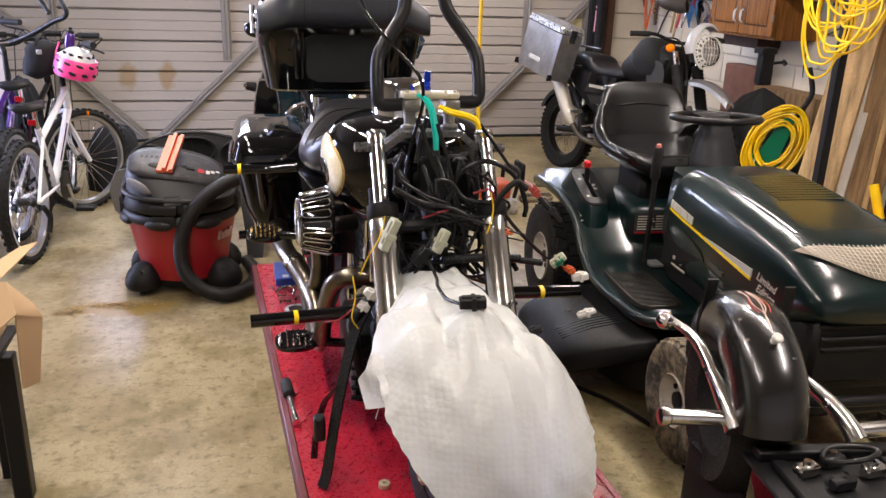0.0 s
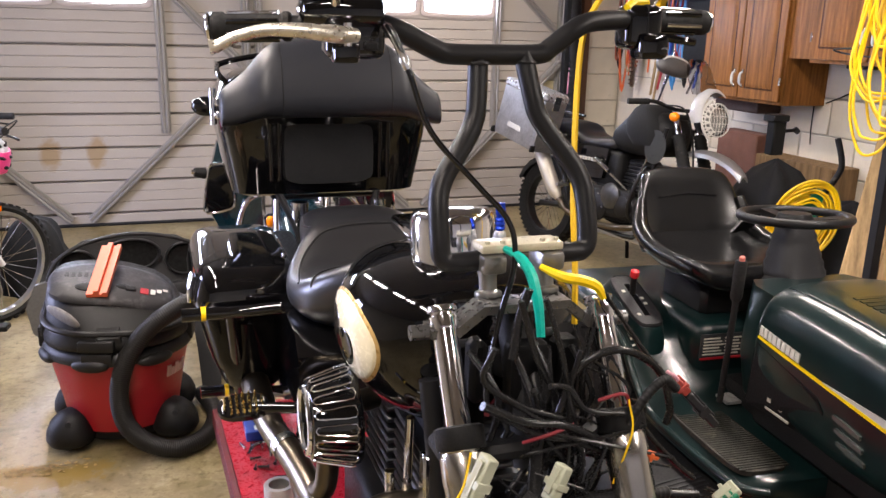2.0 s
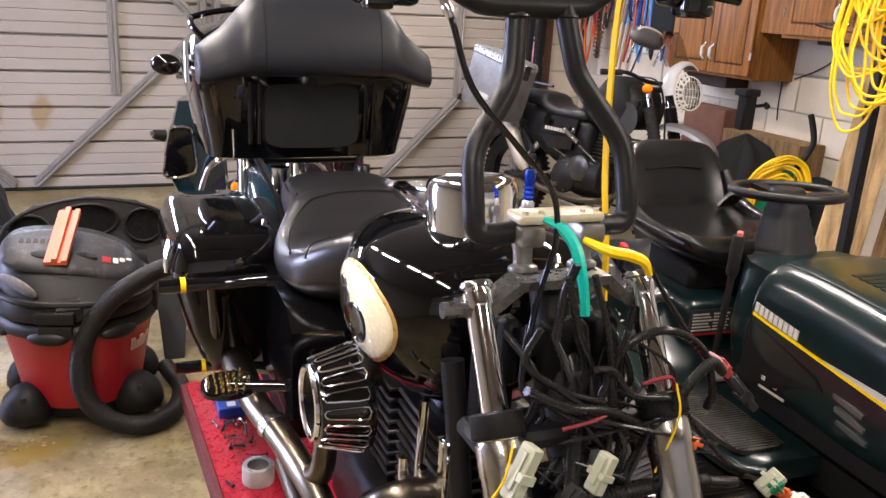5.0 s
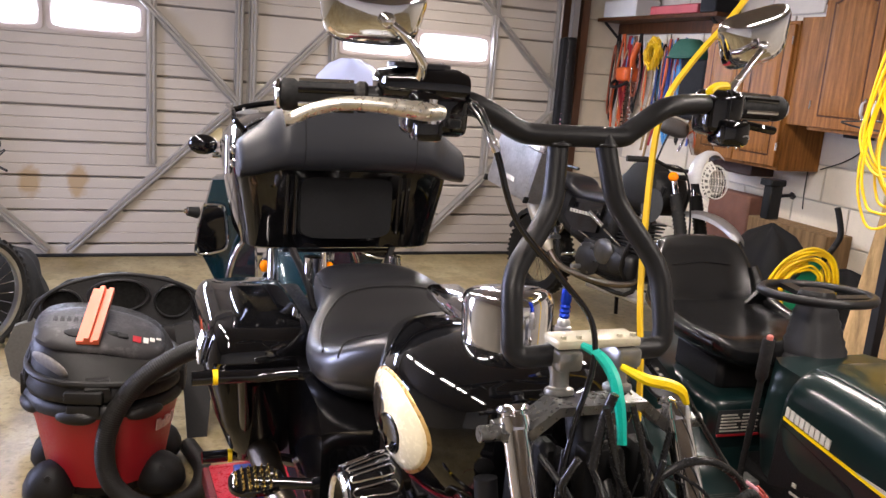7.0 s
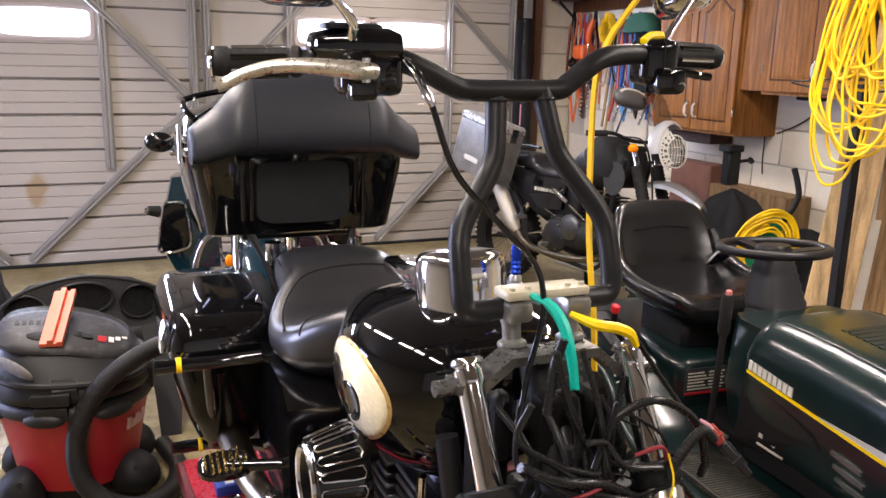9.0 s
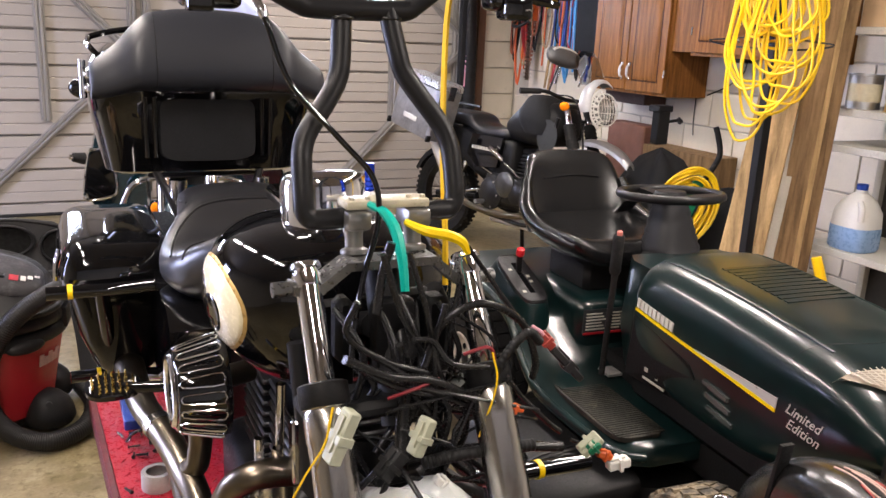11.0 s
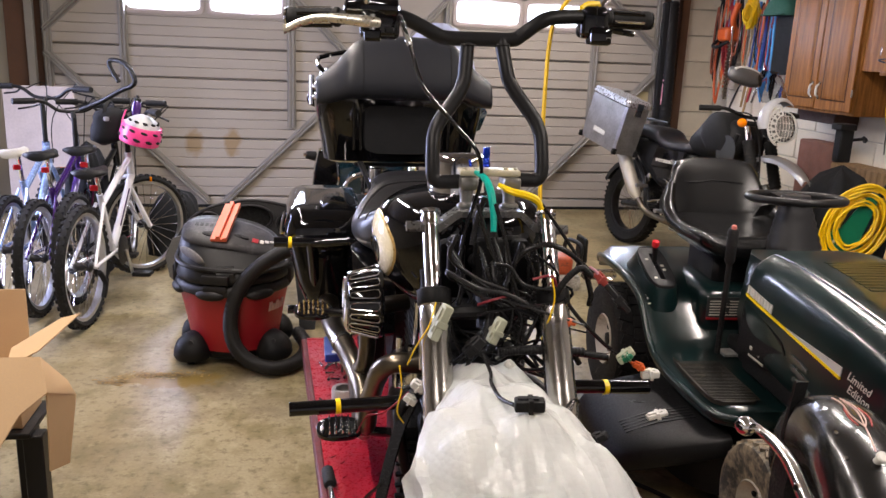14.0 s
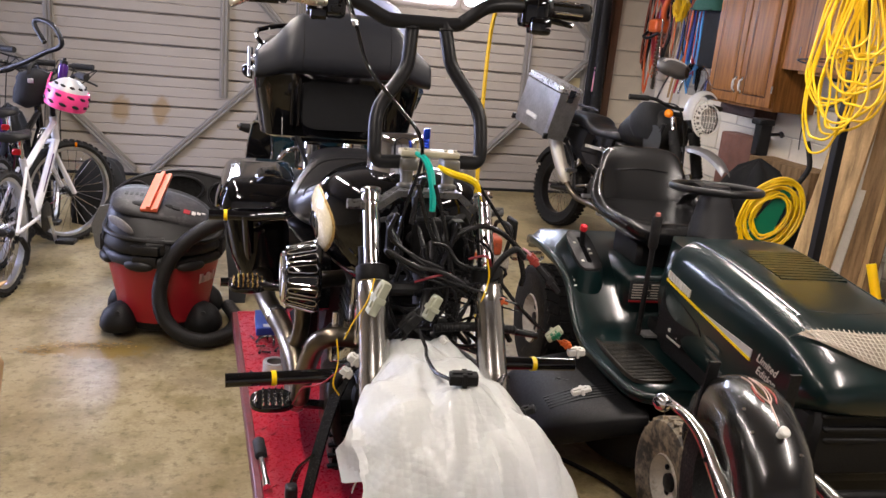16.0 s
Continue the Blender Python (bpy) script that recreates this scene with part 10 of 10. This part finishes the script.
for j in range(9):
    t = j / 8
    w = 0.075 * (1 - abs(2 * t - 1) ** 4) ** 0.5 + 0.012
    rings.append([Vector((-1.02 + 0.05 * t + w * math.cos(a) * (1 + 0.25 * noise.noise(Vector((math.cos(a) * 2, math.sin(a) * 2, t * 3)))), 5.14 + 0.06 * w / 0.08 * math.sin(a), 0.84 + 0.22 * t)) for a in [k * math.tau / 24 for k in range(24)]])
part("bag_body", loft(bm, rings), CLOTH, bbag, sharp=70)
part("strap", tube(B(), [(-1.00, 5.08, 0.98), (-0.99, 5.10, 1.07), (-0.97, 5.16, 1.09), (-0.96, 5.20, 1.02)], 0, 4, 4, flat=(0.02, 0.003)), MATT, bbag)
part("buckle", block(B(), (-1.0, 5.072, 0.985), (-0.97, 5.08, 1.01), 0.003), ALU, bbag)
bottle = thing("drink_bottle", (-0.83, 5.10, 1.02), "dark purple drink bottle clipped to the handlebar", "bottle")
part("bottle_body", lathe(B(), [(0.024, 0), (0.027, 0.006), (0.027, 0.07), (0.02, 0.085)], Matrix.Translation((-0.83, 5.10, 1.015)) @ pose(0, 0, 0, -6, 8), 20), PURPLE, bottle)
part("cap", lathe(B(), [(0.021, 0.085), (0.021, 0.10), (0.009, 0.104), (0.009, 0.118)], Matrix.Translation((-0.83, 5.10, 1.015)) @ pose(0, 0, 0, -6, 8), 16), MATT, bottle)
part("clip", tube(B(), [(-0.86, 5.10, 1.05), (-0.89, 5.12, 1.03), (-0.91, 5.14, 1.02)], 0.008, 8, 3), MATT, bottle)
# pale board behind the bicycles, dark bag at their foot
solo("white_board", block(B(), (-2.10, 6.80, 0.0), (-1.60, 6.83, 1.06), 0.004, pose(0, 0, 0, 0, 0, 0)), mat("pinkish_white_board", (0.5, 0.44, 0.42), 0.6), "pinkish white board standing behind the bicycles", "board")
draped("black_bag", -1.22, 5.55, 0.13, 0.2, 0.80, 8, "black cloth bag between the bicycles")
draped("soft_bag", -0.76, 5.95, 0.18, 0.16, 0.44, 4, "dark bag on the floor behind the bicycle")
bpy.data.objects["soft_bag"]["category"] = "bag"

# ---- carton on a black stand ----
stand = thing("work_stand", (-0.60, 2.30, 0), "black steel work stand under a carton", "stand")
for lx, ly in ((-0.60, 2.225), (-1.10, 2.225), (-0.66, 2.35), (-1.10, 2.35)):
    part("leg", block(B(), (lx, ly, 0), (lx + 0.05, ly + 0.05, 0.46), 0.004), SATIN, stand)
part("top", block(B(), (-1.12, 2.21, 0.46), (-0.575, 2.42, 0.475), 0.003), SATIN, stand)
part("stand_cable", tube(B(), [(-0.66, 2.10, 0.36), (-0.64, 2.07, 0.24), (-0.61, 2.06, 0.10), (-0.60, 2.08, 0.012)], 0.009, 8, 4), SATIN, stand)
carton = thing("cardboard_box", (-0.80, 2.45, 0.475), "open brown cardboard box with drooping flaps", "box")
bm = B()
for lo, hi in (((-1.08, 2.24, 0.476), (-0.60, 2.245, 0.62)), ((-1.08, 2.70, 0.476), (-0.715, 2.705, 0.715)), ((-0.605, 2.245, 0.476), (-0.60, 2.40, 0.60)), ((-1.08, 2.245, 0.476), (-1.075, 2.70, 0.62)), ((-1.08, 2.24, 0.476), (-0.72, 2.70, 0.48)), ((-0.72, 2.24, 0.476), (-0.60, 2.40, 0.48))):
    block(bm, lo, hi, 0.001)
part("box_body", bm, CARDBOARD, carton)


def flap(pts, t=0.004):
    bm = B()
    loft(bm, [[Vector(p) for p in pts], [Vector(p) + Vector((0, 0.001, -t)) for p in pts]])
    return part("flap", bm, CARDBOARD, carton)


flap([(-1.05, 2.22, 0.69), (-0.59, 2.20, 0.69), (-0.53, 2.20, 0.69), (-0.495, 2.12, 0.63), (-0.55, 2.08, 0.59), (-0.61, 2.05, 0.49), (-0.9, 2.03, 0.40)])
flap([(-0.53, 2.20, 0.69), (-0.482, 2.24, 0.61), (-0.466, 2.25, 0.565), (-0.495, 2.12, 0.63)])
bm = B()
loft(bm, [[Vector(p) for p in ring] for ring in zip(*[((x, y, z), (x - 0.004, y + 0.002, z)) for x, y, z in ((-0.499, 2.13, 0.625), (-0.466, 2.25, 0.562), (-0.474, 2.26, 0.52), (-0.494, 2.25, 0.368), (-0.512, 2.15, 0.40))])])
part("flap", bm, CARDBOARD, carton)
flap([(-0.655, 2.32, 0.615), (-0.60, 2.42, 0.625), (-0.535, 2.60, 0.67), (-0.575, 2.55, 0.672), (-0.665, 2.40, 0.64)])

# ---- chopped rear fender with chrome struts, in the foreground ----
POLISHED = mat("worn_chrome", (0.78, 0.77, 0.75), 0.2, 1, 0.08, 7, 20, rvary=0.03)
rf = thing("rear_fender_assembly", (1.20, 1.45, 0), "black bobbed motorcycle tail section with chrome struts", "motorcycle part")
FEN = mat("satin_black_fender", (0.009, 0.0088, 0.009), 0.26, 0, 0.1, 4, 20, coat=0.6, rvary=0)
FEN.node_tree.nodes["Principled BSDF"].inputs["Coat Roughness"].default_value = 0.16
spine = catmull([(1.355, 1.86, 0.55), (1.338, 1.82, 0.63), (1.316, 1.76, 0.695), (1.290, 1.68, 0.742), (1.263, 1.60, 0.766), (1.236, 1.52, 0.770), (1.21, 1.455, 0.760), (1.196, 1.40, 0.732), (1.186, 1.355, 0.69), (1.178, 1.325, 0.635), (1.174, 1.31, 0.565)], 5)
HUB = Vector((1.245, 1.57, 0.53))
bm = B()
rings = []
for i, c in enumerate(spine):
    d = (spine[min(i + 1, len(spine) - 1)] - spine[max(i - 1, 0)]).normalized()
    up = c - HUB
    up = (up - d * up.dot(d)).normalized()
    side = d.cross(up)
    side = side if side.x > 0 else -side
    w, skirt = 0.080, 0.105
    prof = [(-1.0, -skirt), (-1.02, -0.075), (-1.0, -0.05), (-0.93, -0.024), (-0.78, -0.006), (-0.55, 0.006), (-0.28, 0.012), (0, 0.014), (0.28, 0.012), (0.55, 0.006), (0.78, -0.006), (0.93, -0.024), (1.0, -0.05), (1.02, -0.075), (1.0, -skirt)]
    rings.append([c + side * w * u + up * h for u, h in prof] + [c + side * w * 0.95 * u + up * (h - 0.006) for u, h in prof[::-1]])
loft(bm, rings)
FEN_TREE = BVHTree.FromBMesh(bm)
fen = part("fender", bm, FEN, rf, "satin black rounded fender", sharp=50)


def on_fender(x, y):
    return FEN_TREE.ray_cast(Vector((x, y, 2)), Vector((0, 0, -1)))[0] + Vector((0, 0, 0.0012))


PALE, REDLINE = mat("pale_pinstripe", (0.6, 0.42, 0.36), 0.4), mat("red_pinstripe", (0.42, 0.05, 0.04), 0.4)
for outline, mt in (([(1.250, 1.63), (1.240, 1.58), (1.222, 1.53), (1.221, 1.48)], PALE), ([(1.262, 1.62), (1.257, 1.56), (1.242, 1.51), (1.221, 1.48)], PALE), ([(1.256, 1.60), (1.245, 1.54), (1.221, 1.48), (1.203, 1.42)], PALE), ([(1.262, 1.56), (1.258, 1.52), (1.240, 1.485)], REDLINE), ([(1.228, 1.56), (1.213, 1.52), (1.212, 1.49)], REDLINE)):
    part("pinstripe", tube(B(), [on_fender(q.x, q.y) for q in catmull([(x, y, 0) for x, y in outline], 5)], 0.0016, 6), mt, fen, "faded hand-painted pinstripe")
q = on_fender(1.196, 1.402)
part("fender_screw", lathe(B(), [(0.008, -0.004), (0.008, 0.012), (0.012, 0.013), (0.0125, 0.018), (0.009, 0.021)], axis(q, q + Vector((0, -0.04, 0.05))), 20), WHITE, fen, "pale round fender screw")
for x, y in ((1.150, 1.43), (1.165, 1.49), (1.225, 1.365)):
    q = on_fender(x, y)
    part("rivet", lathe(B(), [(0.0045, 0), (0.0045, 0.0015), (0.003, 0.003)], axis(q, q + Vector((-0.3, -0.2, 1))), 12), CHROME, fen)
for a, b in (((1.228, 1.735, 0.60), (1.236, 1.72, 0.775)), ((1.385, 1.63, 0.60), (1.390, 1.62, 0.782))):
    part("mount_tab", tube(B(), [a, b], 0, flat=(0.030, 0.008)), MATT, rf)
for s, pts in ((0, [(1.152, 1.735, 0.655), (1.154, 1.66, 0.655), (1.149, 1.59, 0.645), (1.136, 1.52, 0.626), (1.126, 1.46, 0.605), (1.120, 1.41, 0.582), (1.118, 1.37, 0.555)]), (1, [(1.325, 1.575, 0.622), (1.342, 1.51, 0.612), (1.358, 1.45, 0.60), (1.372, 1.395, 0.582), (1.384, 1.35, 0.557), (1.392, 1.32, 0.53)])):
    st = part("chrome_strut", tube(B(), pts, [0.011 + 0.0028 * k for k in range(len(pts))], 16, 4), POLISHED, rf, "chrome fender strut")
    if s == 0:
        p = Vector(pts[0])
        part("bullet_lamp", lathe(B(), [(0.006, 0), (0.012, 0.012), (0.022, 0.024), (0.024, 0.036), (0.018, 0.05), (0.005, 0.058)], axis(p + Vector((0.01, 0, 0)), p + Vector((-0.06, 0.03, 0.0))), 22), CHROME, st, "chrome bullet lamp")
    p = Vector(pts[3])
    part("strut_bolt", lathe(B(), [(0.011, 0), (0.011, 0.008), (0.007, 0.014)], axis(p + Vector((-0.008, 0, 0.004)), p + Vector((-0.03, -0.006, 0.008))), 10), CHROME, st)
for a, b in (((0.955, 1.425, 0.578), (1.115, 1.40, 0.568)), ((1.50, 1.325, 0.548), (1.39, 1.335, 0.545))):
    part("mount_tube", lathe(B(), [(0.012, -0.004), (0.020, 0.0), (0.022, 0.006), (0.022, 0.018), (0.0185, 0.022), (0.0185, (Vector(b) - Vector(a)).length)], axis(a, b), 24), POLISHED, rf, "polished mounting tube")
# black carrier box with a hinged plate, hinges and brackets on it
CM = Matrix.Translation((1.28, 1.20, 0)) @ pose(0, 0, 0, 0, 0, -8)
part("carrier_box", block(B(), (-0.155, -0.15, 0.30), (0.17, 0.13, 0.488), 0.018, CM, 2), GLOSS, rf, "glossy black carrier box")
part("carrier_plate", block(B(), (-0.17, -0.16, 0.492), (0.185, 0.145, 0.503), 0.004, CM), SATIN, rf, "black carrier plate")
for x0, y0, x1, y1, h in ((-0.15, 0.10, 0.16, 0.135, 0.022), (-0.13, -0.14, -0.10, 0.09, 0.014), (0.12, -0.14, 0.15, 0.09, 0.014), (-0.05, -0.13, 0.09, -0.05, 0.012)):
    part("frame_bar", block(B(), (x0, y0, 0.504), (x1, y1, 0.504 + h), 0.004, CM), SATIN, rf)
for x, y, mt in ((-0.06, 0.06, STEEL), (0.02, 0.075, DARK_METAL), (0.08, 0.02, STEEL), (-0.02, 0.0, DARK_METAL), (0.05, -0.09, STEEL)):
    br = part("bracket", block(B(), (x - 0.028, y - 0.014, 0.504), (x + 0.028, y + 0.014, 0.532), 0.005, CM @ pose(0, 0, 0, 0, 0, 12)), mt, rf)
    p = CM @ pose(0, 0, 0, 0, 0, 12) @ Vector((x, y, 0.531))
    part("bracket_bolt", rod(B(), p, p + Vector((0, 0, 0.010)), 0.009, seg=8), CHROME, br)
part("cable_loop", tube(B(), [CM @ Vector(p) for p in ((-0.03, 0.05, 0.535), (0.02, 0.01, 0.56), (0.08, 0.04, 0.56), (0.07, 0.085, 0.545), (0.0, 0.09, 0.54))], 0.006, 8, 4, closed=True), SATIN, rf)
bm = B()
block(bm, (1.08, 1.20, 0.0), (1.40, 1.70, 0.04), 0.01)
block(bm, (1.18, 1.36, 0.03), (1.31, 1.66, 0.36), 0.03, None, 2)
part("pedestal", bm, MATT, rf)
part("tyre", turn(B(), [(0.13, -0.055), (0.19, -0.07), (0.215, -0.045), (0.22, 0), (0.215, 0.045), (0.19, 0.07), (0.13, 0.055)], Matrix.Translation((1.247, 1.57, 0.50)) @ pose(0, 0, 0, 0, 90, -15), 36), RUBBER, rf)

# ---- chainsaw on the floor, loose cable ----
cs = thing("chainsaw", (1.76, 4.95, 0), "orange and white chainsaw standing on the floor", "chainsaw")
part("saw_body", block(B(), (1.66, 4.90, 0.10), (1.79, 5.06, 0.22), 0.025, None, 3), mat("dull_saw_orange", (0.42, 0.08, 0.03), 0.5, 0, 0.3, 20, 120, dirt=(0.08, 0.04, 0.03), dirt_at=0.6), cs)
part("saw_base", block(B(), (1.66, 4.88, 0.0), (1.84, 5.06, 0.10), 0.02, None, 2), mat("dirty_white_casing", (0.4, 0.38, 0.35), 0.5, 0, 0.35, 25, 120, dirt=(0.1, 0.08, 0.06), dirt_at=0.55), cs)
part("rear_handle", tube(B(), [(1.64, 4.98, 0.20), (1.58, 4.98, 0.24), (1.60, 4.98, 0.12), (1.66, 4.98, 0.06)], 0.018, 10, 4), ORANGE, cs)
part("front_handle", tube(B(), [(1.80, 4.88, 0.12), (1.82, 4.86, 0.28), (1.80, 4.96, 0.31), (1.78, 5.06, 0.28), (1.78, 5.08, 0.14)], 0.014, 10, 4), MATT, cs)
part("hand_guard", block(B(), (1.84, 4.88, 0.18), (1.87, 5.04, 0.34), 0.01), MATT, cs)
part("guide_bar", block(B(), (1.86, 4.955, 0.06), (2.10, 4.965, 0.12), 0.02), STEEL, cs)
solo("cable", tube(B(), [(1.0, 2.75, 0.008), (1.20, 2.66, 0.008), (1.33, 2.52, 0.008), (1.41, 2.36, 0.008), (1.45, 2.15, 0.008), (1.40, 1.9, 0.008)], 0.008, 8, 6), MATT, "black cable lying on the concrete floor", "cable")
# dry leaf crumbs on the floor
rng = random.Random(21)
bm = B()
for cx, cy, n, sx, sy in ((-0.71, 3.65, 40, 0.06, 0.03), (-0.49, 3.71, 90, 0.12, 0.04)):
    for k in range(n):
        x, y, r, a = rng.gauss(cx, sx * 0.6), rng.gauss(cy, sy * 0.6), rng.uniform(0.005, 0.017), rng.uniform(0, 6.3)
        ring = [bm.verts.new((x + r * math.cos(a + q) * f, y + r * math.sin(a + q) * f * 0.7, 0.001 + rng.uniform(0, 0.004))) for q, f in ((0, 1.0), (1.1, 0.6), (2.3, 0.8), (3.2, 1.1), (4.4, 0.5), (5.3, 0.8))]
        bm.faces.new(ring)
bmesh.ops.solidify(bm, geom=bm.faces[:], thickness=0.0006)
tagged(new("leaf_litter", mesh_of("leaf_litter", bm, mat("dry_leaf_crumbs", (0.34, 0.23, 0.09), 0.8, 0, 0.4, 60, 300), 40)), "dry brown leaf crumbs scattered on the concrete floor", "leaf litter", kind="stuff")
